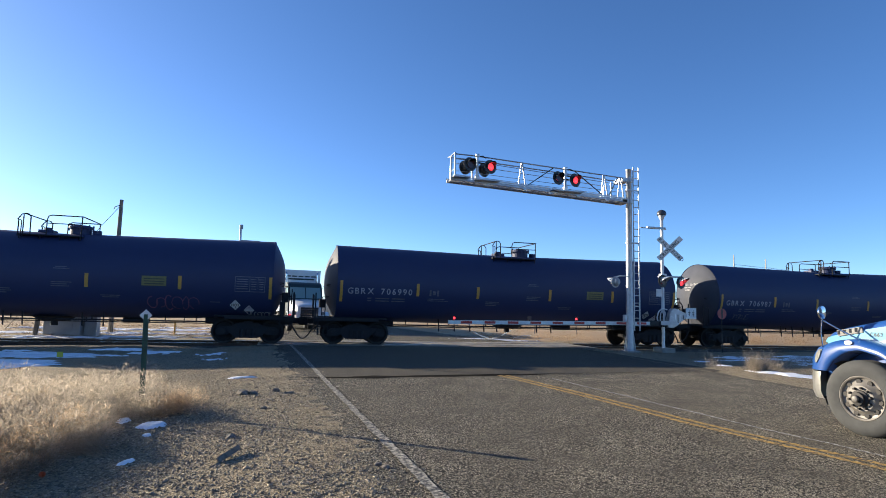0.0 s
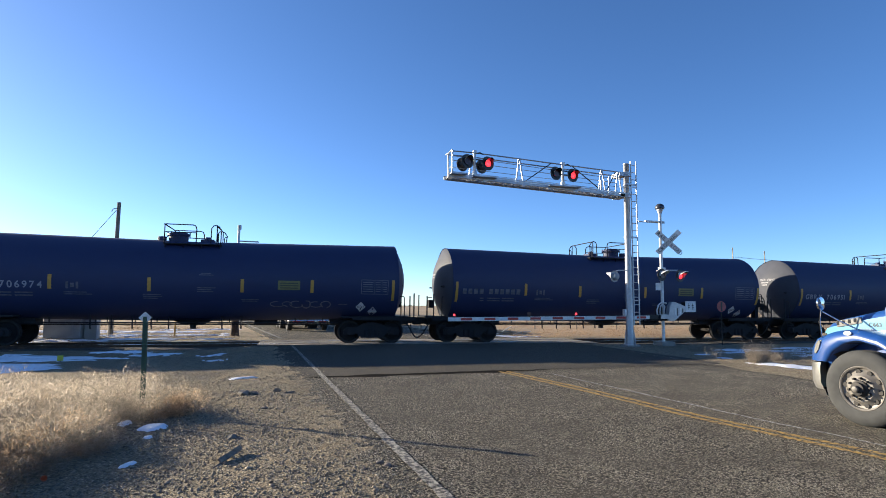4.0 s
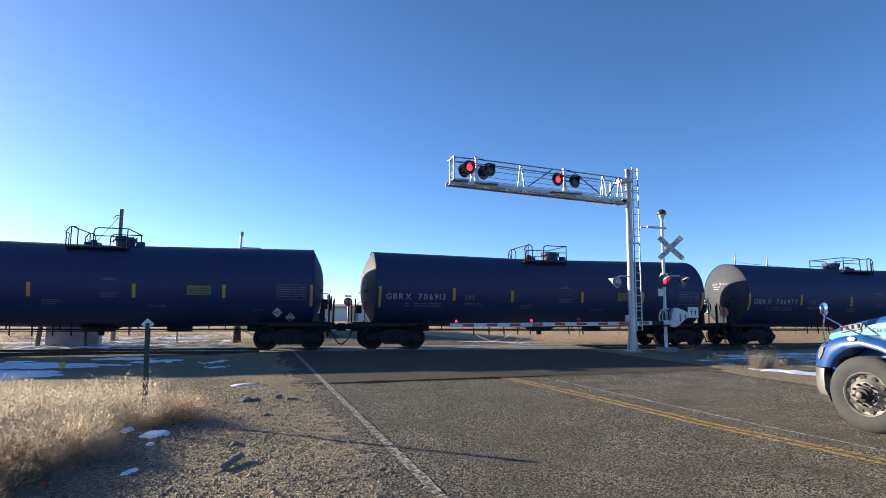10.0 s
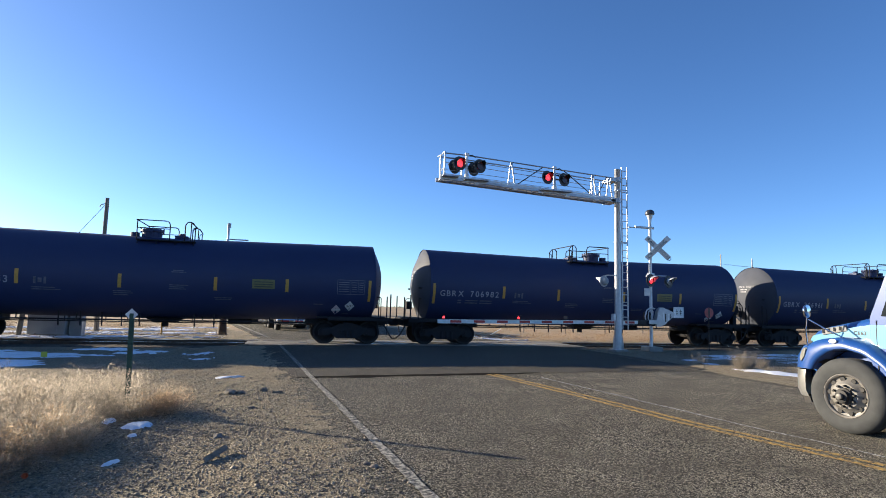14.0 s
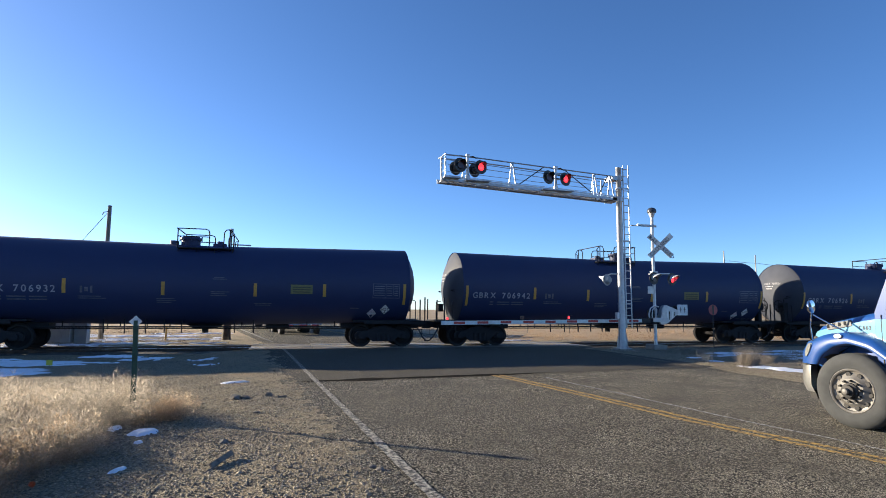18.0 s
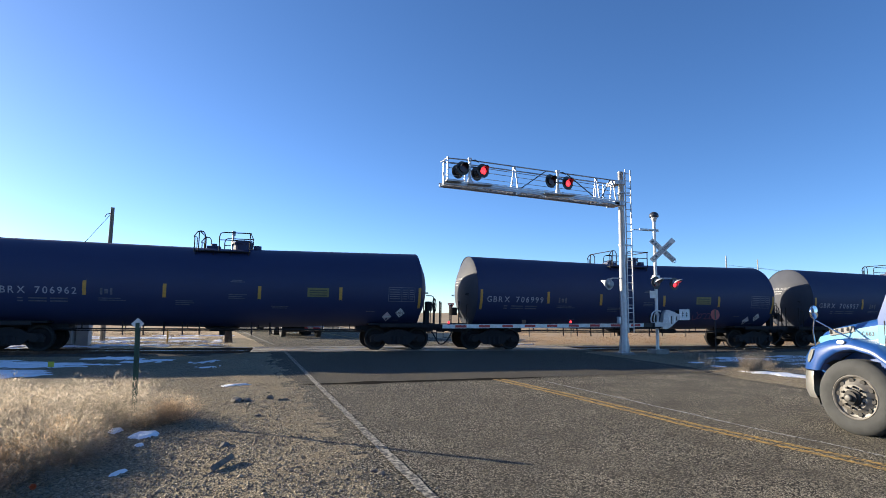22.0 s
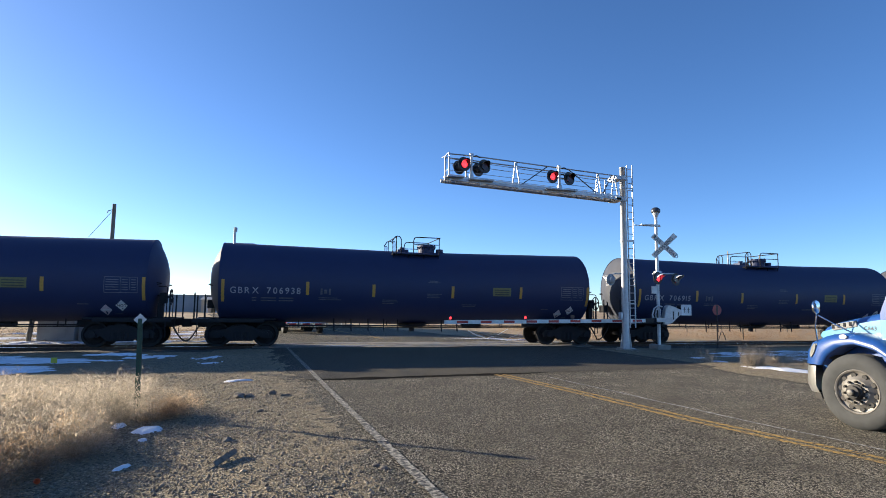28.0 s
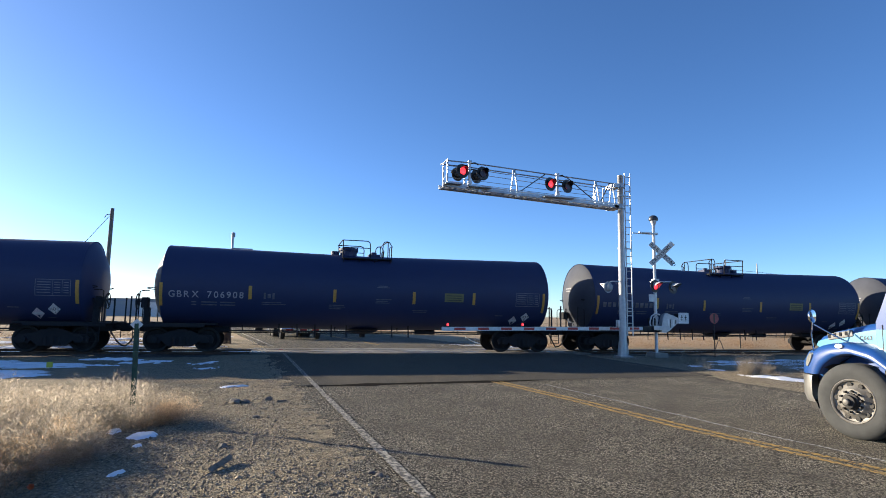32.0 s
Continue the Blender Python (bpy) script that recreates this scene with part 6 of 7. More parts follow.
    for side in (-1, 1):
        bm = cut()
        plate(bm, [(side * 0.985, a, b) for a, b in ((-0.40, 1.58), (-0.60, 2.10), (-0.66, 2.22), (-1.35, 2.24), (-1.38, 1.52))], 0.006, (side, 0, 0))
        part("side_window", bm, M_GLASS, body)
        bm = cut()
        plate(bm, [(side * 0.984, a, b) for a, b in ((-0.25, 1.16), (-0.25, 1.46), (-1.95, 1.46), (-1.95, 1.16))], 0.004, (side, 0, 0))
        part("side_flash", bm, M_PALE, body)
        bm = cut()
        for a, b in (((-0.33, 0.85), (-0.33, 1.52)), ((-1.42, 0.85), (-1.42, 2.3))):
            tube(bm, [(side * 0.986, a[0], a[1]), (side * 0.986, b[0], b[1])], 0.006, 4)
        part("door_seam", bm, M_CHASSIS, body)
        bm = cut()
        box(bm, *sorted((side * 0.99, side * 1.02)), -1.36, -1.20, 1.24, 1.28)
        part("door_handle", bm, M_CHROME, body)
        bm = cut()
        box(bm, *sorted((side * 0.80, side * 1.12)), -1.6, -0.75, 0.40, 0.78, bevel=0.04)
        part("step", bm, M_CHASSIS, g)
    bm = cut()
    n = Vector((0, 0.72, 0.32)).normalized()
    plate(bm, [(-0.86, -0.215, 1.58), (0.86, -0.215, 1.58), (0.80, -0.475, 2.18), (-0.80, -0.475, 2.18)], 0.012, n)
    part("windscreen", bm, M_GLASS, body)
    bm = cut()
    for side in (-1, 1):
        box(bm, *sorted((side * 0.38, side * 0.47)), -7.2, 0.75, 0.62, 0.88)
    for y in (-2.4, -3.6, -4.9, -6.2, -7.1):
        box(bm, -0.42, 0.42, y - 0.05, y + 0.05, 0.66, 0.84)
    part("chassis_frame", bm, M_CHASSIS, g)
    bm = cut()
    rod(bm, (-0.95, 0, 0.46), (0.95, 0, 0.46), 0.06, seg=10)
    part("front_axle", bm, M_CHASSIS, g)
    for y in (-4.6, -5.95):
        for side in (-1, 1):
            lorry_wheel(g, side * 1.19, y, 0.505, side, wide=0.6, front=False)


build_lorry()


# ---- the white semi-trailer lorry on the far side ----
def build_semi():
    ang = math.degrees(math.atan2(0.15, 1.0))
    g = thing("semi_truck", "semi-trailer lorry with white trailer and dark cab facing the crossing", "truck", pose(0.95, 34.6, 0, rz=ang))
    # local: -y is forward
    bm = cut()
    def sec(y, hw, z0, z1, crown):
        return [(-hw, y, z0), (-hw, y, z1 - 0.08), (-hw * 0.8, y, z1), (0, y, z1 + crown), (hw * 0.8, y, z1), (hw, y, z1 - 0.08), (hw, y, z0)]
    made = loft(bm, [sec(0.0, 0.70, 0.65, 1.50, 0.03), sec(0.25, 0.80, 0.60, 1.62, 0.04), sec(0.9, 0.92, 0.75, 1.74, 0.04), (sec(1.55, 0.98, 0.80, 1.86, 0.04))])
    bm.faces.new(made[0])
    part("bonnet", bm, M_CABWHITE, g, smooth=40)
    bm = cut()
    plate(bm, [(-1.05, a, b) for a, b in ((1.5, 0.7), (1.5, 1.88), (1.95, 2.75), (2.2, 2.95), (3.3, 2.98), (3.3, 0.7))], 2.10, (1, 0, 0))
    bmesh.ops.bevel(bm, geom=bm.edges[:], offset=0.05, segments=2, affect="EDGES")
    cab = part("cab", bm, M_CABDARK, g, "dark green day cab", smooth=40)
    for xa, xb in ((-0.93, -0.03), (0.03, 0.93)):
        bm = cut()
        plate(bm, [(xa, 1.53, 1.96), (xb, 1.53, 1.96), (xb, 1.87, 2.62), (xa, 1.87, 2.62)], 0.012, (0, -0.89, 0.46))
        part("windscreen", bm, M_SEEN_GLASS, cab)
    for s in (-1, 1):
        bm = cut()
        plate(bm, [(s * 1.052, 1.75, 1.95), (s * 1.052, 2.0, 2.6), (s * 1.052, 2.8, 2.65), (s * 1.052, 2.8, 1.95)], 0.006, (s, 0, 0))
        part("side_window", bm, M_SEEN_GLASS, cab)
        bm = cut()
        tube(bm, [(s * 1.05, 1.75, 2.05), (s * 1.32, 1.6, 2.1), (s * 1.32, 1.6, 2.55), (s * 1.05, 1.8, 2.6)], 0.015, 6)
        box(bm, *sorted((s * 1.24, s * 1.42)), 1.56, 1.64, 2.05, 2.55, bevel=0.02)
        part("door_mirror", bm, M_CHROME, g)
        bm = cut()
        tube(bm, [(s * 0.98, 3.4, 0.9), (s * 0.98, 3.4, 3.5), (s * 1.0, 3.5, 3.62)], 0.07, 10)
        part("exhaust_stack", bm, M_CHROME, g)
        bm = cut()
        rod(bm, (s * 0.80, 0.22, 1.06), (s * 0.80, 0.10, 1.06), 0.11, seg=14)
        part("headlamp", bm, M_LAMPGLASS, g)
        # wing over the front wheel
        bm = cut()
        rows = []
        for k in range(11):
            a = math.pi * k / 10
            rows.append([(s * 0.82, 0.75 - 0.66 * math.cos(a), 0.55 + 0.64 * math.sin(a)), (s * 1.22, 0.75 - 0.64 * math.cos(a), 0.55 + 0.60 * math.sin(a)), (s * 1.23, 0.75 - 0.56 * math.cos(a), 0.55 + 0.54 * math.sin(a))])
        loft(bm, rows)
        part("wing", bm, M_CABWHITE, g, smooth=40)
        lorry_wheel(g, s * 1.18, 0.75, 0.5, s, front=False)
        for y in (3.9, 5.2, 14.6, 15.9):
            lorry_wheel(g, s * 1.2, y, 0.5, s, wide=0.6, front=False)
    bm = cut()
    box(bm, -0.52, 0.52, -0.03, 0.02, 0.70, 1.40, bevel=0.03)
    gr = part("grille", bm, M_CHASSIS, g)
    for k in range(6):
        bm = cut()
        box(bm, -0.5, 0.5, -0.042, -0.03, 0.76 + 0.1 * k, 0.79 + 0.1 * k)
        part("grille_bar", bm, M_CHROME, gr)
    bm = cut()
    box(bm, -1.2, 1.2, -0.18, 0.05, 0.36, 0.66, bevel=0.05)
    bp = part("bumper", bm, M_CHROME, g)
    for s in (-0.95, -0.15, 0.55):
        bm = cut()
        box(bm, s, s + 0.42, -0.188, -0.182, 0.50, 0.60)
        part("red_tape", bm, M_GATE_RED, bp, "red reflective tape")
    bm = cut()
    rod(bm, (-1.10, 0.20, 0.90), (-1.10, 0.12, 0.90), 0.075, seg=12)
    part("turn_lamp", bm, M_TIP_LIT, g, "glowing red-orange turn lamp")
    bm = cut()
    for s in (-1, 1):
        box(bm, *sorted((s * 0.35, s * 0.45)), 0.2, 6.4, 0.6, 0.85)
    part("chassis_frame", bm, M_CHASSIS, g)
    # trailer
    bm = cut()
    box(bm, -1.28, 1.28, 3.75, 16.8, 1.12, 3.82, bevel=0.03)
    tr = part("trailer", bm, M_TRAILER, g, "white box trailer")
    for k in range(5):
        bm = cut()
        box(bm, -0.98 + 0.41 * k, -0.66 + 0.41 * k, 3.742, 3.747, 3.36, 3.44)
        part("sign_bar", bm, M_SIGN_INK, tr)
    bm = cut()
    box(bm, -0.8, 0.85, 3.742, 3.747, 3.17, 3.27)
    part("sign_bar", bm, M_SIGN_INK, tr)
    for s in (-1, 1):
        bm = cut()
        box(bm, *sorted((s * 1.27, s * 1.30)), 3.74, 16.8, 3.74, 3.82)
        box(bm, *sorted((s * 1.27, s * 1.30)), 3.74, 16.8, 1.10, 1.24)
        part("edge_rail", bm, M_ALU, tr)
        bm = cut()
        box(bm, *sorted((s * 0.85, s * 0.95)), 6.9, 7.0, 0.1, 1.2)
        part("landing_leg", bm, M_CHASSIS, tr)
    bm = cut()
    box(bm, -0.6, 0.6, 13.6, 16.6, 0.75, 1.12)
    part("trailer_bogie", bm, M_CHASSIS, tr)


build_semi()


# ---- roadside: posts, boxes, poles ----
def build_roadside():
    z = ground_height(-2.03, 8.91)
    g = thing("marker_post", "thin green steel post with a small white diamond marker", "sign post", pose(-1.99, 8.91, z, 0.5, -1.2, 0))
    bm = cut()
    plate(bm, [(-0.031, -0.012, -0.3), (-0.031, 0.026, -0.3), (-0.023, 0.026, -0.3), (-0.015, -0.004, -0.3), (0.015, -0.004, -0.3), (0.023, 0.026, -0.3), (0.031, 0.026, -0.3), (0.031, -0.012, -0.3)], 1.66, (0, 0, 1))
    part("post", bm, M_GREEN_POST, g)
    bm = cut()
    for k in range(26):
        rod(bm, (0, -0.0125, 0.1 + 0.05 * k), (0, -0.0135, 0.1 + 0.05 * k), 0.006, seg=6)
    tagged(part("bolt_holes", bm, M_CHASSIS, g), kind="stuff")
    bm = cut()
    plate(bm, [(-0.085, -0.016, 1.34), (0, -0.016, 1.255), (0.085, -0.016, 1.34), (0, -0.016, 1.425)], 0.004, (0, -1, 0))
    sg = part("marker", bm, M_PLACARD, g, "small white diamond marker")
    bm = cut()
    box(bm, -0.026, 0.026, -0.026, -0.0205, 1.20, 1.355)
    part("post_top", bm, M_GREEN_POST, sg, "green end of the post before the marker")
    # round faded red target by the track
    g = thing("target_marker", "faded red round marker on a thin post by the track", "marker", pose(18.6, 21.5, ground_height(18.6, 21.5)))
    bm = cut()
    rod(bm, (0, 0, -0.2), (0, 0, 1.95), 0.022, seg=8)
    part("post", bm, M_CHASSIS, g)
    bm = cut()
    rod(bm, (0, -0.024, 1.72), (0, -0.036, 1.72), 0.235, seg=28)
    d = part("disc", bm, M_TARGET, g, "faded red disc")
    bm = cut()
    box(bm, -0.042, 0.042, -0.042, -0.037, 1.51, 1.93)
    part("disc_bar", bm, M_SIGN_INK, d)
    # small yellow flag in the snow
    g = thing("marker_flag", "small yellow utility marker on a stake", "marker", pose(-6.28, 18.34, ground_height(-6.28, 18.34)))
    bm = cut()
    rod(bm, (0, 0.03, -0.1), (0, 0.03, 0.16), 0.008, seg=6)
    part("stake", bm, M_CHASSIS, g)
    bm = cut()
    box(bm, -0.075, 0.075, -0.02, 0.02, 0.02, 0.17, bevel=0.01)
    part("flag", bm, M_YELLOWFLAG, g)
    g = thing("marker_stake", "thin yellow utility marker stake beyond the track", "stake", pose(-5.49, 30.0, 0.0))
    bm = cut()
    rod(bm, (0, 0, -0.2), (0, 0, 0.66), 0.045, 0.04, seg=8)
    part("stake", bm, M_REFLECT, g)
    # signal bungalow across the track
    g = thing("equipment_cabinet", "grey metal signal equipment house beyond the track", "cabinet", pose(-9.48, 28.4, 0, rz=2))
    bm = cut()
    box(bm, -0.68, 0.68, -0.9, 0.9, 0.02, 2.02, bevel=0.015)
    body = part("body", bm, M_GREYBOX, g)
    bm = cut()
    plate(bm, [(-0.80, -1.0, 2.02), (0, -1.0, 2.14), (0.80, -1.0, 2.02)], 2.0, (0, 1, 0))
    part("roof", bm, M_ALU, g)
    bm = cut()
    box(bm, -0.40, 0.40, -0.925, -0.903, 0.15, 1.90, bevel=0.006)
    dr = part("door", bm, M_GREYBOX, body)
    bm = cut()
    box(bm, 0.28, 0.32, -0.96, -0.925, 0.95, 1.12)
    part("handle", bm, M_CHASSIS, dr)
    bm = cut()
    box(bm, -0.8, 0.8, -1.0, 1.0, -0.15, 0.03)
    part("plinth", bm, M_CONCRETE, g)
    g = thing("meter_cabinet", "small white service cabinet beside the equipment house", "cabinet", pose(-8.47, 28.1, 0))
    bm = cut()
    box(bm, -0.24, 0.24, -0.25, 0.25, -0.1, 1.05, bevel=0.02)
    part("body", bm, M_GREYBOX, g)
    bm = cut()
    box(bm, -0.31, 0.31, -0.29, 0.28, 1.05, 1.09)
    part("lid", bm, M_ALU, g)


def pole(label, x, y, h, r0, r1, lean=(0, 0), arms=False, wood=None):
    g = thing("utility_pole", label, "utility pole", pose(x, y, ground_height(x, y)))
    bm = cut()
    tube(bm, [(lean[0] * k / 6, lean[1] * k / 6, -0.4 + (h + 0.4) * k / 6) for k in range(7)], 1.0, 12)
    for v in bm.verts:
        k = max(0.0, min(1.0, v.co.z / h))
        c = Vector((lean[0] * k, lean[1] * k, v.co.z))
        v.co = c + (v.co - c) * (r0 + (r1 - r0) * k)
    part("pole", bm, wood or M_WOOD, g, smooth=40)
    if arms:
        bm = cut()
        box(bm, -1.1, 1.1, -0.05, 0.05, h - 0.55, h - 0.43)
        ca = part("crossarm", bm, M_WOOD, g)
        for s in (-1.0, -0.4, 0.4, 1.0):
            bm = cut()
            spin(bm, [(0.0, h - 0.26), (0.03, h - 0.27), (0.05, h - 0.33), (0.03, h - 0.37), (0.04, h - 0.43)], Matrix.Translation((s, 0, 0)), 8)
            part("insulator", bm, M_GREYBOX, ca)
    return g


def wire(a, b, sag, r=0.012, name="overhead_wire", label="thin dark overhead wire"):
    a, b = Vector(a), Vector(b)
    bm = cut()
    tube(bm, [a.lerp(b, k / 12) - Vector((0, 0, sag * 4 * (k / 12) * (1 - k / 12))) for k in range(13)], r, 5)
    tagged(link(name, bm, M_CABLE), label, "wire")


def build_poles():
    g = pole("weathered wooden utility pole with a guy wire", -8.55, 31.0, 6.55, 0.12, 0.085)
    bm = cut()
    tube(bm, [(0, 0, 6.3), (-4.6, 0.4, 0.05)], 0.012, 5)
    part("guy_wire", bm, M_CABLE, g)
    bm = cut()
    tube(bm, [(-0.02, -0.1, 6.25), (-0.22, -0.12, 6.18), (-0.28, -0.12, 6.05)], 0.02, 6)
    part("bracket", bm, M_CHASSIS, g)
    g = pole("short leaning timber post with a loose cable", -10.32, 27.2, 3.2, 0.10, 0.08, lean=(0.32, 0.0))
    bm = cut()
    tube(bm, [(0.32, 0, 3.15), (0.42, 0, 3.12), (0.46, 0, 2.9), (0.52, 0, 2.75), (0.60, 0, 2.85)], 0.014, 6)
    part("loose_cable", bm, M_CABLE, g)
    tops = [(54.0, 60.0, 8.55), (60.9, 62.0, 8.5)]
    for x, y, h in tops:
        pole("thin pale distant utility pole", x, y, h + 0.75, 0.095, 0.07, wood=M_PALEPOLE)
    far = [(20.0, 190.0, 8.0), (60.6, 62.0, 8.4), (130.0, 66.0, 8.4), (54.0, 60.0, 8.4)]
    for k in (0.0, 0.8):
        wire((54.0 + k, 60.0, 8.1), (60.6 + k, 62.0, 8.1), 0.05)
        wire((60.6 + k, 62.0, 8.1), (140.0, 75.0 + k, 8.1), 0.9)


build_roadside()
build_poles()


# ---- snow, stones and rubbish ----
def snow_patch(x, y, rx, ry, turn, seed, high=0.035):
    rnd = random.Random(seed)
    ph = rnd.uniform(0, 50)
    n, rings = (72, 6) if rx > 0.45 else (28, 3)
    vs, fs = [], []
    c, s = math.cos(radians(turn)), math.sin(radians(turn))
    for k in range(rings + 1):
        f = k / rings
        for i in range(n):
            a = 2 * math.pi * i / n
            rad = 1 + (1.0 if rx > 0.3 else 0.45) * (0.62 * noise.noise((math.cos(a) * 1.6 + ph, math.sin(a) * 1.6, seed)) + 0.60 * noise.noise((math.cos(a) * 4 + ph, math.sin(a) * 4, seed + 3)) + 0.34 * noise.noise((math.cos(a) * 11 + ph, math.sin(a) * 11, seed + 5)))
            px, py = rx * f * rad * math.cos(a), ry * f * rad * math.sin(a)
            wx, wy = x + c * px - s * py, y + s * px + c * py
            z = ground_height(wx, wy) + high * (1 - f ** 3) * (1 + 0.8 * noise.noise((wx * 4, wy * 4, seed))) - (0.02 if k == rings else 0)
            if abs(wy - TRACK_Y) < 2.6 and not -1.5 < wx < 13.3:
                z = max(z, -0.165 - 0.135 * max(0.0, (abs(wy - TRACK_Y) - 1.7) / 0.9) + high * (1 - f ** 3))
            vs.append((wx, wy, z))
    for k in range(rings):
        for i in range(n):
            j = (i + 1) % n
            fs.append((k * n + i, k * n + j, (k + 1) * n + j, (k + 1) * n + i))
    me = bpy.data.meshes.new("snow_patch")
    me.from_pydata(vs, [], fs)
    me.materials.append(M_SNOW)
    me.shade_smooth()
    tagged(new("snow_patch", me), "thin patch of old crusted snow on the dirt", "snow", group="snow patches")


PATCHES = [(-7.7, 16.4, 2.1, 1.25, -8), (-10.0, 17.7, 2.4, 1.2, 4), (-7.0, 19.2, 1.5, 0.40, 6), (-6.0, 18.6, 0.5, 0.2, 15), (-8.6, 18.9, 1.2, 0.3, 3), (-8.6, 20.0, 1.6, 0.45, 0), (-6.0, 15.2, 0.7, 0.30, 20), (-7.2, 14.2, 0.9, 0.35, 10), (-11.5, 20.6, 1.5, 0.5, 0), (-5.6, 21.2, 0.8, 0.22, 15), (-4.35, 20.3, 0.62, 0.30, 25), (-2.35, 19.6, 0.42, 0.25, 15), (-2.05, 17.0, 0.28, 0.22, 5), (-5.2, 19.2, 0.35, 0.12, 0),
           (-0.95, 12.6, 0.36, 0.12, 5), (-1.63, 7.92, 0.20, 0.26, 8), (-2.05, 8.30, 0.10, 0.24, 10), (-1.47, 6.16, 0.045, 0.13, -25), (-1.56, 7.32, 0.06, 0.07, 0),
           (13.55, 16.6, 0.30, 0.28, -20), (12.95, 14.9, 0.30, 0.28, -20), (13.0, 12.75, 0.85, 0.42, -50), (17.6, 18.6, 1.3, 0.5, -20), (15.5, 17.3, 0.5, 0.2, -30), (19.5, 17.0, 1.4, 0.35, -30), (17.5, 15.4, 0.8, 0.25, -40), (21.5, 19.6, 1.5, 0.4, -10),
           (-9.5, 27.0, 1.5, 0.5, 0), (-6.2, 27.6, 1.6, 0.35, 5), (-12.5, 29.5, 2.4, 0.6, 0), (-5.2, 30.6, 1.5, 0.4, 8), (-7.0, 33.5, 2.2, 0.5, -4), (-11.0, 34.5, 2.6, 0.6, 0), (-4.6, 36.5, 1.2, 0.4, 0), (-14.5, 26.9, 2.0, 0.35, 0), (9.9, 28.6, 1.7, 0.3, -15), (11.4, 27.8, 0.9, 0.22, -10)]
drifts = random.Random(12)
for k in range(20):
    PATCHES.append((drifts.uniform(-10.5, -2.6), drifts.uniform(26.9, 36.0), drifts.uniform(0.3, 0.95), drifts.uniform(0.12, 0.34), drifts.uniform(-12, 12)))
for x, y, rx, ry, turn in PATCHES[:14] + PATCHES[22:37]:
    # crumbs of snow round the larger patches
    for k in range(4):
        a = drifts.uniform(0, 6.28)
        PATCHES.append((x + rx * 1.25 * math.cos(a), y + ry * 1.6 * math.sin(a), rx * drifts.uniform(0.10, 0.28), ry * drifts.uniform(0.12, 0.35), turn + drifts.uniform(-15, 15)))
for i, (x, y, rx, ry, turn) in enumerate(PATCHES):
    snow_patch(x, y, rx, ry, turn, 20 + i, 0.05 if rx > 0.5 else 0.03)


def scatter_stones():
    """Loose gravel on the shoulder, too many to count: each stone a rough eight-sided lump."""
    rnd = random.Random(77)
    spots = []
    while len(spots) < 47000:
        k = len(spots)
        if k % 9 == 0:
            # the verge on the other side of the road
            y = rnd.uniform(8.5, 18.0)
            x = road_right(y) - 0.1 + 2.6 * rnd.random() ** 1.6
        else:
            y = 2.6 + 17.0 * rnd.random() ** 1.9 if k % 14 else 2.7 - abs(rnd.gauss(0, 2.4))
            x = rnd.uniform(-3.8, 1.5)
            edge = spline(WHITE, y) - 0.55
            if x > edge + 0.75 or (x > edge - 0.3 and rnd.random() < 0.30 + 0.55 * (x - edge + 0.3)):
                continue
            if noise.noise((x * 0.9, y * 0.9, 4.0)) < rnd.uniform(-0.9, 0.5):
                continue
        r = 0.007 + 0.010 * rnd.random() ** 1.5 + (0.012 if rnd.random() < 0.015 else 0.0)
        z = max(ground_height(x, y), 0.0 if road_left(y) < x < road_right(y) else -1)
        spots.append((x, y, z, r))
    rng = np.random.default_rng(78)
    q = np.array(spots)
    n = len(q)
    turn = rng.uniform(0, 6.283, n)
    ring = []
    for k in range(4):
        a, rr = turn + k * 1.5708 + rng.normal(0, 0.25, n), q[:, 3] * rng.uniform(0.7, 1.35, n)
        ring.append(np.stack([q[:, 0] + rr * np.cos(a), q[:, 1] + rr * np.sin(a), q[:, 2] + q[:, 3] * rng.uniform(0.1, 0.5, n)], 1))
    for k, up in ((0, 1.0), (1, -0.6)):
        ring.append(np.stack([q[:, 0] + rng.normal(0, 0.3, n) * q[:, 3], q[:, 1] + rng.normal(0, 0.3, n) * q[:, 3], q[:, 2] + q[:, 3] * up * rng.uniform(0.7, 1.3, n)], 1))
    v = np.stack(ring, 1).reshape(-1, 3)
    o = 6 * np.arange(n)[:, None]
    f = np.concatenate([o + np.array([[k, (k + 1) % 4, 4]]) for k in range(4)] + [o + np.array([[(k + 1) % 4, k, 5]]) for k in range(4)])
    raw_mesh("loose_gravel", v, f, M_STONE, "loose tan gravel on the road shoulder", "gravel")


scatter_stones()


def clod(x, y, rx, ry, rz, seed, mat=None, label="grey lump of broken asphalt on the dirt", name="rubble_lump"):
    bm = cut()
    bmesh.ops.create_icosphere(bm, subdivisions=2, radius=1.0)
    for v in bm.verts:
        k = 1 + 0.45 * noise.noise(v.co * 1.7 + Vector((seed, 0, 0))) + 0.12 * noise.noise(v.co * 5 + Vector((0, seed, 0)))
        v.co = Vector((v.co.x * rx * k, v.co.y * ry * k, max(-0.3, v.co.z) * rz * k))
    ob = link(name, bm, mat or M_LUMP)
    ob.matrix_basis = pose(x, y, ground_height(x, y) + rz * 0.25, rz=seed * 37 % 360)
    tagged(ob, label, "rubble", group="rubble on the shoulder")


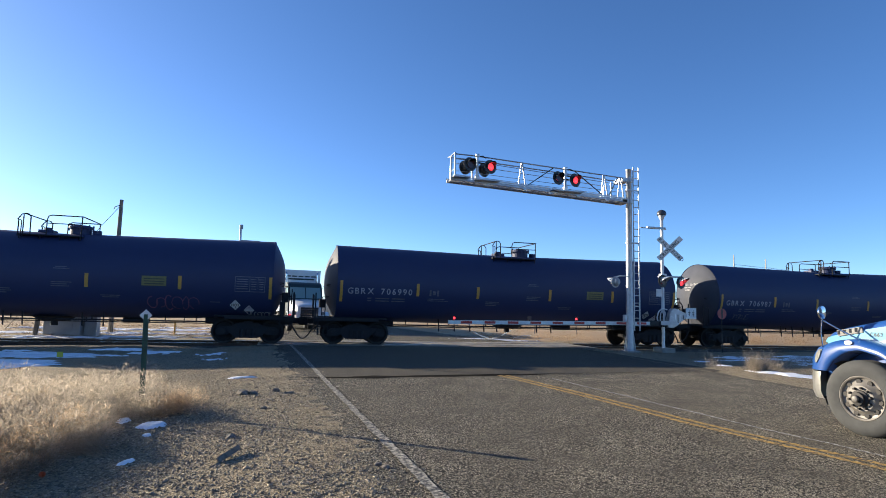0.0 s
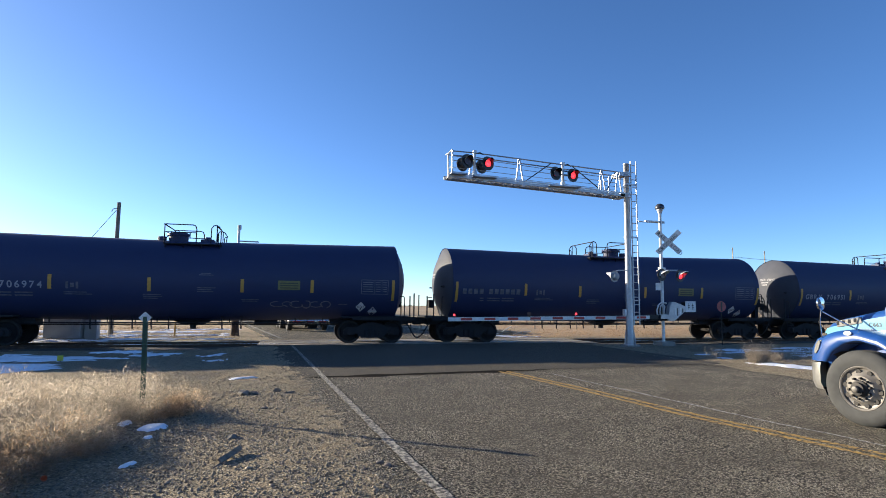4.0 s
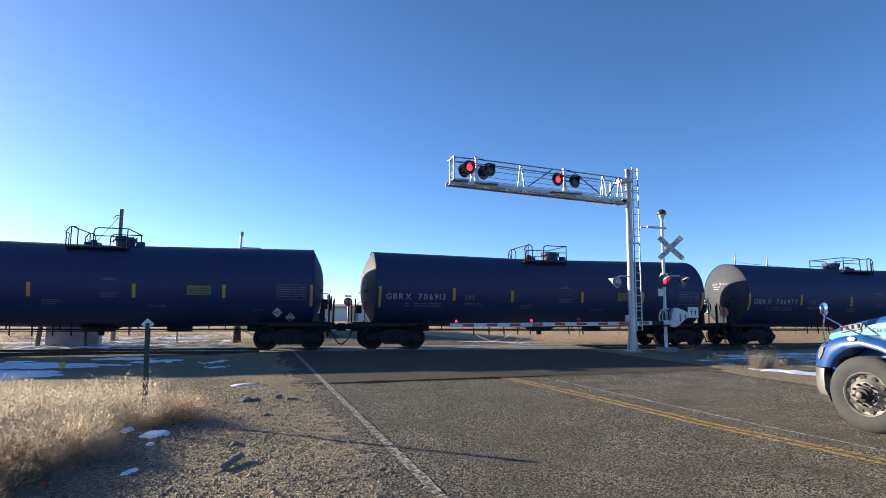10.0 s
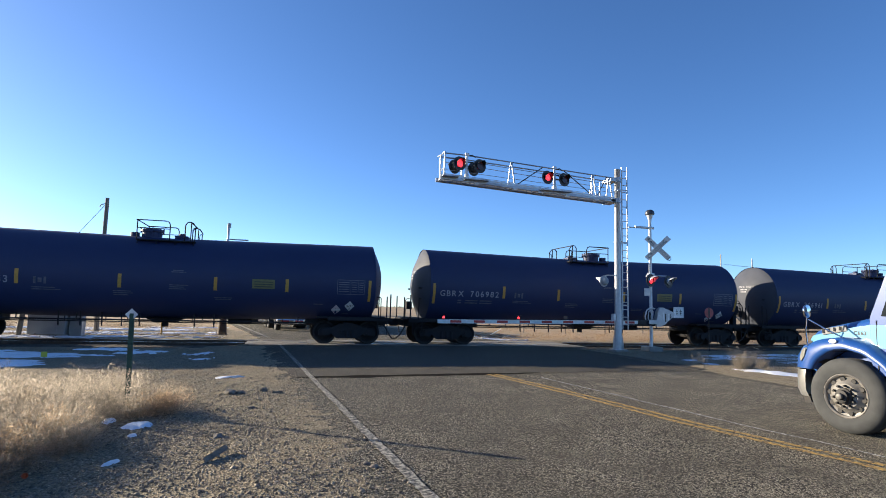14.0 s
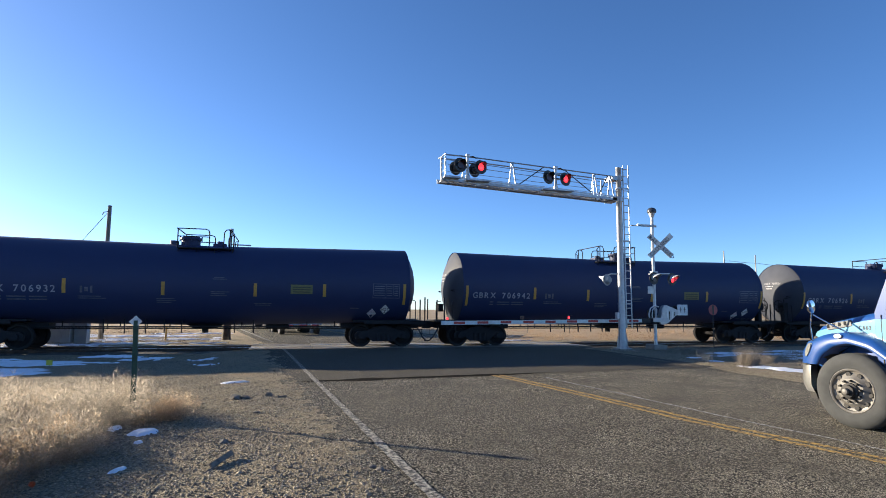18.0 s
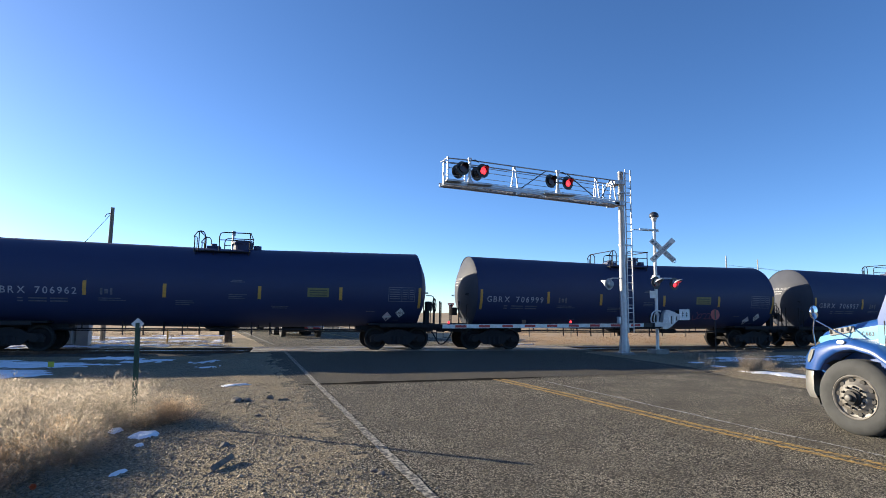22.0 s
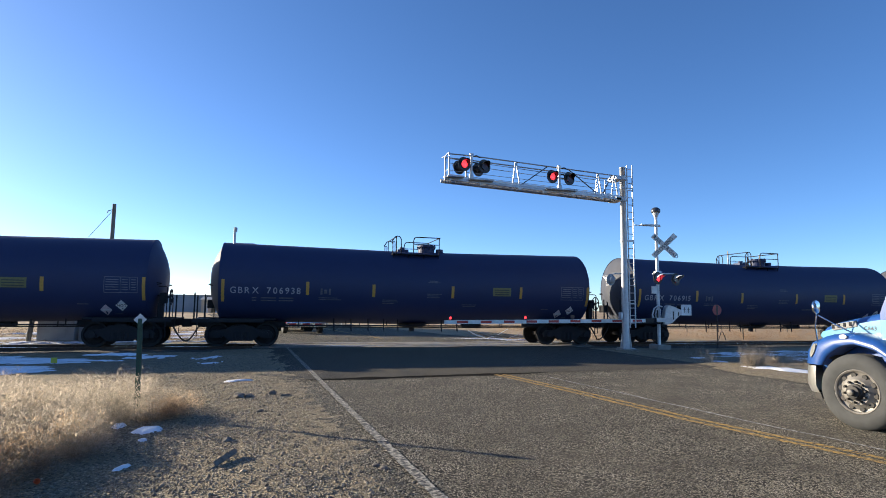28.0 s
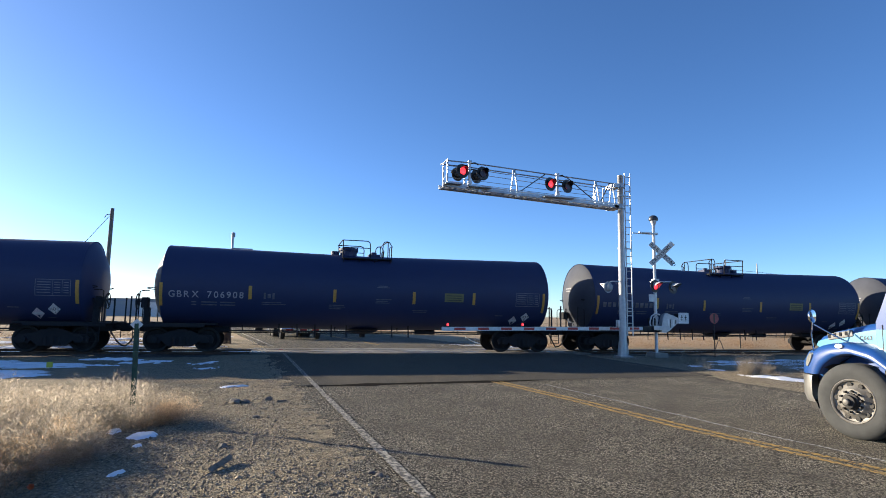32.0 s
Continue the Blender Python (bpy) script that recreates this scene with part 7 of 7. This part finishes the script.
for i, (x, y, a, b, c) in enumerate([(-0.76, 10.35, 0.13, 0.09, 0.06), (-0.60, 10.35, 0.10, 0.05, 0.045), (-0.22, 10.55, 0.06, 0.05, 0.06), (0.0, 10.40, 0.13, 0.02, 0.02), (-0.62, 7.1, 0.07, 0.05, 0.03), (0.94, 5.60, 0.05, 0.04, 0.03), (0.88, 5.70, 0.04, 0.035, 0.025), (-0.35, 8.9, 0.05, 0.04, 0.03)]):
    clod(x, y, a, b, c, i + 3)


def build_debris():
    g = thing("broken_board", "weathered piece of board lying in the dirt", "debris", pose(-0.62, 5.98, ground_height(-0.62, 6.0) + 0.012, 52, -4, 68))
    bm = cut()
    box(bm, 0.0, 0.42, -0.010, 0.046, -0.008, 0.008, bevel=0.003)
    part("board", bm, M_DEBRIS, g)
    bm = cut()
    box(bm, -0.14, 0.02, -0.016, 0.004, -0.012, 0.003, bevel=0.003)
    part("splinter", bm, M_DEBRIS, g)
    g = thing("litter_cup", "crushed orange plastic cup in the grass", "litter", pose(-2.06, 5.85, ground_height(-2.06, 5.85) + 0.03, 80, 0, 30))
    bm = cut()
    spin(bm, [(0.0, -0.03), (0.019, -0.03), (0.025, 0.03), (0.023, 0.03), (0.018, -0.027)], None, 16)
    part("cup", bm, M_ORANGE, g)
    g = thing("bent_rod", "thin bent steel rod sticking out of the ballast", "rod", pose(23.4, 26.7, -0.30))
    bm = cut()
    tube(bm, [(-0.30, 0, 0.0), (-0.24, 0, 0.28), (-0.05, 0, 0.72), (0.06, 0, 0.74), (0.22, 0, 0.40), (0.27, 0, 0.22)], 0.022, 6)
    part("rod", bm, M_CHASSIS, g)
    g = thing("marker_stake", "thin dark steel stake beside the track", "stake", pose(25.3, 27.2, -0.1))
    bm = cut()
    rod(bm, (0, 0, -0.2), (0, 0, 1.25), 0.03, seg=8)
    part("stake", bm, M_CHASSIS, g)
    # split branches beyond the track
    g = thing("fallen_branches", "pale broken branches lying beyond the track", "branches", pose(11.6, 28.9, 0.0))
    rnd = random.Random(4)
    for k in range(9):
        bm = cut()
        a = rnd.uniform(-0.5, 0.5) + (math.pi if k % 2 else 0)
        ln = rnd.uniform(0.5, 1.6)
        x, y = rnd.uniform(-1.8, 0.4), rnd.uniform(-0.4, 0.5)
        tube(bm, [(x, y, 0.03), (x + 0.5 * ln * math.cos(a), y + 0.1, 0.10 + 0.1 * rnd.random()), (x + ln * math.cos(a), y + 0.2 * math.sin(a), 0.25 * rnd.random() + (0.4 if k > 6 else 0.05))], 0.028, 6)
        part("branch", bm, M_SIGN_WHITE if k > 5 else M_WOOD, g)


build_debris()


# ---- dry grass ----
def blades(name, spots, mat, label, seed, category="grass", twigs=6):
    """Bent dry blades and stalks: spots of (x, y, height, spread, count, width)."""
    rng = np.random.default_rng(seed)
    vs, fs = [], []
    base = 0
    for x, y, h, spread, count, width in spots:
        z0 = ground_height(x, y) - 0.02
        n = int(count)
        ang = rng.uniform(0, 2 * np.pi, n)
        rad = spread * np.sqrt(rng.random(n))
        bx, by = x + rad * np.cos(ang), y + rad * np.sin(ang)
        la = ang + rng.normal(0, 0.8, n)
        hh = h * (0.38 + 0.78 * rng.random(n) ** 1.7)
        lean = rng.uniform(0.05, 0.8, n) * hh
        fa = rng.uniform(0, np.pi, n)
        wx, wy = np.cos(fa) * width, np.sin(fa) * width
        bend = rng.normal(0, 0.08, (n, 2)) * h
        pts = []
        for t, w in ((0.0, 1.0), (0.4, 0.85), (0.75, 0.6), (1.0, 0.1)):
            cx = bx + np.cos(la) * lean * t ** 1.6 + bend[:, 0] * math.sin(t * 3.1)
            cy = by + np.sin(la) * lean * t ** 1.6 + bend[:, 1] * math.sin(t * 3.1)
            cz = z0 + hh * (t - 0.12 * t * t)
            pts.append(np.stack([cx - wx * w, cy - wy * w, cz], 1))
            pts.append(np.stack([cx + wx * w, cy + wy * w, cz], 1))
        block = np.stack(pts, 1)
        # side twigs with seed heads
        k = n * twigs
        bx, by, la, lean, hh = (np.tile(q, twigs) for q in (bx, by, la, lean, hh))
        tt = rng.uniform(0.35, 1.0, k)
        cx = bx + np.cos(la) * lean * tt ** 1.6
        cy = by + np.sin(la) * lean * tt ** 1.6
        cz = z0 + hh * (tt - 0.12 * tt * tt)
        ta = rng.uniform(0, 2 * np.pi, k)
        tl = h * rng.uniform(0.025, 0.10, k)
        ex, ey, ez = cx + np.cos(ta) * tl, cy + np.sin(ta) * tl, cz + tl * rng.uniform(0.1, 0.9, k)
        w2 = width * 1.15
        twig = np.stack([np.stack([cx, cy, cz], 1), np.stack([(cx + ex) / 2 - w2 * np.sin(ta), (cy + ey) / 2 + w2 * np.cos(ta), (cz + ez) / 2 + w2], 1), np.stack([ex, ey, ez], 1), np.stack([(cx + ex) / 2 + w2 * np.sin(ta), (cy + ey) / 2 - w2 * np.cos(ta), (cz + ez) / 2 - w2], 1)], 1)
        vs.append(block.reshape(-1, 3))
        o = base + 8 * np.arange(n)[:, None]
        for s in (0, 2, 4):
            fs.append(o + np.array([[s, s + 1, s + 3, s + 2]]))
        base += 8 * n
        vs.append(twig.reshape(-1, 3))
        fs.append(base + 4 * np.arange(k)[:, None] + np.array([[0, 1, 2, 3]]))
        base += 4 * k
    v, f = np.concatenate(vs), np.concatenate(fs)
    raw_mesh(name, v, f, mat, label, category)


def brush(name, spots, mat, label, seed, category="grass"):
    """Rounded bushes of fine curled twigs: spots of (x, y, height, spread, count, width)."""
    rng = np.random.default_rng(seed)
    q = np.array([p for p in spots for k in range(int(p[4]))])
    n = len(q)
    base = np.array([ground_height(p[0], p[1]) - 0.02 for p in spots for k in range(int(p[4]))])
    az, up = rng.uniform(0, 6.283, n), np.arcsin(rng.random(n) ** 0.8)
    rad = rng.random(n) ** 0.45
    out = np.stack([np.cos(az) * np.cos(up), np.sin(az) * np.cos(up), np.sin(up)], 1)
    at = np.stack([q[:, 0] + q[:, 3] * rad * out[:, 0], q[:, 1] + q[:, 3] * rad * out[:, 1], base + q[:, 2] * rad * (0.10 + 0.90 * out[:, 2])], 1)
    way = out + rng.normal(0, 0.75, (n, 3)) + np.array([0, 0, 0.25])
    way /= np.linalg.norm(way, axis=1)[:, None]
    curl = rng.normal(0, 1.2, (n, 3))
    ln = (0.016 + 0.026 * rng.random(n))[:, None] * (0.6 + q[:, 2:3])
    side = np.cross(way, rng.normal(0, 1, (n, 3)))
    side *= (q[:, 5] * rng.uniform(0.6, 1.3, n) / np.linalg.norm(side, axis=1))[:, None]
    mid, tip = at + ln * (0.5 * way + 0.14 * curl), at + ln * (way + 0.55 * curl)
    pts = [at, mid - side, tip, mid + side]
    for c in pts:
        c[:, 2] = np.maximum(c[:, 2], base + 0.01)
    v = np.stack(pts, 1).reshape(-1, 3)
    f = 4 * np.arange(n)[:, None] + np.array([[0, 1, 2, 3]])
    raw_mesh(name, v, f, mat, label, category)


GRASS_EDGE = [(2.5, -2.5), (4.5, -2.08), (5.9, -1.92), (6.8, -1.92), (7.55, -1.95), (8.18, -2.0), (8.4, -1.6), (8.7, -1.42), (9.3, -1.40), (10.2, -1.7), (10.8, -2.4)]


def build_grass():
    rnd = random.Random(31)
    spots, weeds = [], []
    while len(spots) < 90:
        y = rnd.uniform(2.6, 10.6)
        edge = spline(GRASS_EDGE, y) + 0.32 * noise.noise((y * 2.3, 5.0, 1.0)) - 0.05
        x = edge - abs(rnd.gauss(0, 1.6)) if rnd.random() < 0.5 else rnd.uniform(-9.0, edge)
        if x < -0.78 * y - 1.5:
            continue
        d = edge - x
        if d < 0.15 and rnd.random() < 0.4:
            continue
        h = 0.58 + 0.34 * noise.noise((x * 1.1, y * 1.1, 3.0)) + rnd.uniform(-0.08, 0.10) - 0.05 * max(0, y - 8)
        h *= min(1.0, (0.62 if y < 8.2 else 0.45) + d * 0.55)
        if noise.noise((x * 1.6, y * 1.6, 11.0)) < (-0.02 if d < 0.8 else -0.2):
            continue
        if abs(x + 1.55) < 0.35 and abs(y - 9.1) < 0.4:
            h = 0.40
        spots.append((x, y, h, rnd.uniform(0.08, 0.20), rnd.randint(10, 20), 0.0014))
    for k in range(50):
        y = rnd.uniform(4.6, 10.2)
        x = spline(GRASS_EDGE, y) - 0.3 - 4.5 * rnd.random() ** 1.3
        if x > -0.78 * y - 1.5:
            spots.append((x, y, rnd.uniform(0.52, 0.74) - (0.15 if y > 9 else 0), 0.14, rnd.randint(4, 9), 0.0018))
    blades("dry_grass", spots, M_GRASS, "thin dry straw-coloured stalks in the roadside brush", 5)
    bushes = []
    while len(bushes) < 560:
        y = rnd.uniform(2.6, 10.5)
        edge = spline(GRASS_EDGE, y) + 0.30 * noise.noise((y * 2.3, 5.0, 1.0)) - 0.12
        x = edge - abs(rnd.gauss(0, 1.7)) if rnd.random() < 0.55 else rnd.uniform(-8.6, edge)
        if x < -0.78 * y - 1.3:
            continue
        d = edge - x
        h = 0.56 + 0.28 * noise.noise((x * 1.1, y * 1.1, 3.0)) + rnd.uniform(-0.12, 0.08) - 0.04 * max(0, y - 8)
        h *= min(1.0, (0.60 if y < 8.2 else 0.58) + d * 0.55)
        h += 0.12 * max(0.0, min(1.0, 6.4 - y)) * min(1.0, d)
        near = max(0.35, min(1.0, 1.35 - 0.11 * y)) * (0.70 if y < 4.8 else 0.85 if y < 6.2 else 1.0)
        bushes.append((x, y, max(0.16, h), rnd.uniform(0.17, 0.34), 930 * near, 0.0018 + 0.00015 * y))
    for k in range(26):
        bushes.append((rnd.uniform(-4.2, -1.7), rnd.uniform(8.1, 9.6), rnd.uniform(0.52, 0.74), rnd.uniform(0.10, 0.20), 330, 0.0034))
    brush("dry_brush", bushes, M_GRASS, "rounded bushes of pale dry curled weeds beside the road", 15)
    weeds = []
    for k in range(110):
        y = rnd.uniform(3, 10.2)
        edge = spline(GRASS_EDGE, y)
        weeds.append((edge - rnd.uniform(0.05, 3.0), y, rnd.uniform(0.22, 0.50), 0.24, 420, 0.0030))
    brush("dry_weeds", weeds, M_GRASS_DARK, "brown dead weeds among the roadside grass", 6)
    tufts = []
    for x, y, h, n in ((-2.3, 7.0, 0.42, 10), (-1.62, 8.75, 0.36, 12), (-2.6, 5.6, 0.5, 8), (-2.35, 6.2, 0.4, 8), (-3.4, 7.6, 0.6, 6)):
        for k in range(n):
            tufts.append((x + rnd.gauss(0, 0.16), y + rnd.gauss(0, 0.18), h * rnd.uniform(0.7, 1.1), 0.20, 480, 0.0032))
    brush("russet_weeds", tufts, M_GRASS_RED, "russet tufts of dead weeds at the edge of the grass", 16)
    spots = []
    for x, y, h, n in ((12.55, 13.35, 0.60, 90), (12.75, 13.45, 0.64, 90), (12.95, 13.6, 0.45, 50), (13.95, 14.1, 0.40, 60), (14.35, 14.2, 0.38, 60), (12.5, 14.8, 0.4, 16), (15.9, 16.2, 0.35, 40), (14.9, 18.6, 0.55, 40), (15.6, 19.2, 0.5, 40)):
        for k in range(4):
            spots.append((x + rnd.uniform(-0.14, 0.14), y + rnd.uniform(-0.14, 0.14), h * rnd.uniform(0.7, 1.1), 0.10, n // 2, 0.004))
    for k in range(60):
        spots.append((rnd.uniform(13.0, 24), rnd.uniform(12.6, 20), rnd.uniform(0.12, 0.32), 0.3, 26, 0.004))
    for k in range(16):
        spots.append((12.62 + 0.55 * rnd.random(), 13.4 + 0.25 * rnd.random(), rnd.uniform(0.50, 0.72), 0.06, 9, 0.005))
    scrub = []
    for k in range(230):
        y = 26.8 + 16 * rnd.random() ** 1.3
        scrub.append((rnd.uniform(-19, spline(WHITE, y) - 2.0), y, rnd.uniform(0.05, 0.20), rnd.uniform(0.2, 0.7), 90, 0.016))
    brush("low_scrub", scrub, M_SCRUB, "low brown dead scrub on the bare ground beyond the track", 41)
    blades("roadside_weeds", spots, M_GRASS, "dry tufts of weeds beside the track", 7)
    spots = []
    for k in range(900):
        y = 27.2 + 26 * rnd.random() ** 2
        x = rnd.uniform(spline(RIGHT_EDGE, y) + 1.0, 60)
        spots.append((x, y, rnd.uniform(0.14, 0.40), rnd.uniform(0.4, 0.9), 60, 0.016))
    for k in range(70):
        y = rnd.uniform(26.9, 33.0)
        spots.append((rnd.uniform(14.5, 46), y, rnd.uniform(0.30, 0.62), rnd.uniform(0.35, 0.8), 130, 0.014))
    for k in range(160):
        y = rnd.uniform(30, 60)
        spots.append((rnd.uniform(-40, spline(WHITE, y) - 3.5), y, rnd.uniform(0.1, 0.25), 0.7, 40, 0.016))
    brush("field_grass", spots, M_FIELD_GRASS, "tawny dry grass of the field beyond the track", 8)


build_grass()


# ---- distance ----
def block(name, label, x0, x1, y0, y1, h, mat, doors=(), roof=0.5):
    g = thing(name, label, "building", pose((x0 + x1) / 2, y0, 0))
    w = (x1 - x0) / 2
    bm = cut()
    box(bm, -w, w, 0, y1 - y0, -0.5, h)
    wall = part("wall", bm, mat, g)
    bm = cut()
    plate(bm, [(-w - 0.3, -0.4, h), (-w - 0.3, (y1 - y0) / 2, h + roof), (-w - 0.3, y1 - y0 + 0.4, h)], 2 * w + 0.6, (1, 0, 0))
    part("roof", bm, M_ROOF, g)
    for a, b, z in doors:
        bm = cut()
        box(bm, a - w, b - w, -0.06, -0.004, 0, z)
        part("door", bm, M_SIGN_WHITE, wall)
    return g


def build_distance():
    block("warehouse", "long blue-grey warehouse far across the field", -62, -17, 150, 175, 4.2, M_BUILD_GREY, ((6, 10, 3.4), (16, 20, 3.4), (28, 32, 3.4)), 0.3)
    block("shed", "low tan shed beyond the road", 4.0, 13.0, 92, 100, 2.3, M_BUILD, ((2, 4, 1.9), (6, 7, 1.8)), 0.4)
    block("shed", "pale shed far off beyond the far signal", -9.5, -3.5, 120, 128, 3.0, M_BUILD, ((1, 3, 2.4),), 0.5)
    g = thing("stop_sign", "red stop sign on a post far down the road", "road sign", pose(4.45, 50, 0, rz=4))
    bm = cut()
    rod(bm, (0, 0.03, -0.3), (0, 0.03, 2.75), 0.03, seg=8)
    part("post", bm, M_GALV, g)
    bm = cut()
    plate(bm, [(0.40 * math.cos(math.pi / 8 + k * math.pi / 4), 0, 2.36 + 0.40 * math.sin(math.pi / 8 + k * math.pi / 4)) for k in range(8)], 0.01, (0, -1, 0))
    pl = part("plate", bm, M_STOP, g, "red octagonal plate")
    bm = cut()
    lettering(bm, "STOP", 0.24, 0.03, 0.1, lambda x, y: Vector((-0.27 + x, -0.014, 2.24 + y)), wide=0.62)
    part("sign_letters", bm, M_SIGN_WHITE, pl)
    bm = cut()
    box(bm, -0.30, 0.30, -0.01, 0.0, 2.80, 2.92)
    part("street_plate", bm, M_GREEN_POST, g)
    g = thing("yield_sign", "red and white triangular sign on a post far off", "road sign", pose(20.25, 70, -0.12, rz=-17))
    bm = cut()
    rod(bm, (0, 0.03, -0.3), (0, 0.03, 2.9), 0.03, seg=8)
    part("post", bm, M_GALV, g)
    bm = cut()
    plate(bm, [(-0.46, 0, 2.92), (0.46, 0, 2.92), (0, 0, 2.10)], 0.01, (0, -1, 0))
    tri = part("plate", bm, M_STOP, g, "red triangular plate")
    bm = cut()
    plate(bm, [(-0.24, -0.014, 2.80), (0.24, -0.014, 2.80), (0, -0.014, 2.37)], 0.004, (0, -1, 0))
    part("plate_middle", bm, M_SIGN_WHITE, tri, "white middle of the sign")
    # low far houses of the town behind the far signal
    town = random.Random(21)
    for k in range(4):
        x = -19.5 + 2.9 * k + town.uniform(-0.4, 0.4)
        block("house", "small pale house far across the field", x, x + town.uniform(1.7, 2.5), 140 + town.uniform(-6, 8), 152, town.uniform(2.0, 4.2), (M_BUILD, M_SIGN_WHITE, M_BUILD_GREY)[k % 3], ((0.6, 1.5, 1.9),), town.uniform(0.6, 1.3))
    # far bare trees as ragged clumps
    rnd = random.Random(9)
    vs, fs = [], []
    for k in range(260):
        az = radians(rnd.uniform(-60, -4) if k < 200 else rnd.uniform(-4, 62))
        d = rnd.uniform(420, 760)
        x, y = d * math.sin(az), d * math.cos(az)
        h = rnd.uniform(2.0, 5.5) if k < 200 else rnd.uniform(1.0, 2.4)
        for j in range(34):
            cx, cy, cz = x + rnd.gauss(0, h * 0.45), y + rnd.gauss(0, h * 0.4), h * (0.2 + 0.8 * rnd.random())
            s = h * rnd.uniform(0.08, 0.2)
            o = len(vs)
            for q in range(4):
                vs.append((cx + rnd.uniform(-s, s), cy + rnd.uniform(-s, s), cz + rnd.uniform(-s, s)))
            fs += [(o, o + 1, o + 2), (o, o + 2, o + 3), (o, o + 1, o + 3), (o + 1, o + 2, o + 3)]
        o = len(vs)
        w = h * 0.05
        vs += [(x - w, y, -0.5), (x + w, y, -0.5), (x, y + w, -0.5), (x, y, h * 0.8)]
        fs += [(o, o + 1, o + 3), (o + 1, o + 2, o + 3), (o + 2, o, o + 3)]
    me = bpy.data.meshes.new("far_woods")
    me.from_pydata(vs, [], fs)
    me.materials.append(M_FARTREE)
    tagged(new("far_woods", me), "low line of bare trees along the horizon", "trees", kind="stuff")
    # wire fence along the field
    posts = thing("field_fence", "thin post and wire fence along the field", "fence", pose(0, 0, 0))
    bm = cut()
    rod(bm, (0, 0, -0.2), (0, 0, 1.15), 0.04, seg=6)
    one = part("post", bm, M_WOOD, posts)
    one.location = (16, 36, 0)
    for k in range(1, 14):
        ob = new("post", one.data)
        ob.parent = posts
        ob.location = (16 + 3.2 * k, 36 + 0.1 * k, 0)
    for z in (0.5, 0.85, 1.1):
        bm = cut()
        tube(bm, [(16, 36, z), (60, 37.4, z)], 0.008, 4)
        part("strand", bm, M_CABLE, posts)


build_distance()


# ---- what moves ----
SLACK = [(0, 0.28), (1, 0.16), (2, 0.42), (3, 0.37), (6, 0.12), (7, 0.1), (8, 0.04), (9, -0.02), (10, -0.02), (11, -0.03), (12, -0.13), (13, -0.29), (14, -0.46),
         (17, -0.4), (18, -0.44), (19, -0.53), (20, -0.56), (22, -0.72), (23, -0.84), (24, -0.93), (25, -1.04), (28, -0.9), (29, -0.98), (30, -1.09), (31, -1.2), (32, -1.24)]


def run(t):
    """How far the train has come by t seconds, from where it stands at 9 s."""
    d = t - 9.0
    return 12.784 * d + 0.03126 * d * d + 0.0000438 * d ** 3 - 0.046 + spline(SLACK, t)


def motions():
    times = [k * 1.0 for k in range(33)]
    for n, car in CARS.items():
        walk(car, [(t, TRACK @ pose(5.62 + PITCH * n - run(t), TRACK_Y, 0)) for t in times])
    # the wheelsets of all cars turn alike: the two of one bogie are keyed, the rest follow the same keys
    sets = {True: [], False: []}
    for car in CARS.values():
        for bogie in car.children:
            for w in bogie.children:
                if w.name.startswith("wheelset"):
                    sets[w.location.x > 0].append(w)
    for ahead, wheels in sets.items():
        first = wheels[0]
        x = first.location.x
        walk(first, [(k / FPS, pose(x, 0, 0.457, 0, -math.degrees(run(k / FPS) / 0.457) % 360, 0)) for k in range(32 * FPS + 1)])
        for w in wheels[1:]:
            w.rotation_mode = "QUATERNION"
            w.animation_data_create()
            w.animation_data.action = first.animation_data.action
            w.animation_data.action_slot = first.animation_data.action_slot
    # added blades make the lamps flash by turns, left and right of each pair
    period, shift = 1.2976, 3.05
    swaps = sorted([shift + period * k for k in range(-3, 24)] + [shift + 0.61 + period * k for k in range(-3, 24)])
    for blade, rest, phase in SHUTTERS:
        rows = []

        def closed(t):
            left_lit = (t - shift) % period < 0.61
            return left_lit if phase == "even" else not left_lit

        def at(shut):
            return rest if shut else rest @ Matrix.Rotation(radians(-84), 4, "X")
        rows.append((0.0, at(closed(0.0))))
        for s in swaps:
            if 0.1 < s < 31.9:
                rows.append((s - 0.034, at(closed(s - 0.05))))
                rows.append((s + 0.034, at(closed(s + 0.05))))
        rows.append((32.0, at(closed(32.0))))
        walk(blade, rows)


motions()
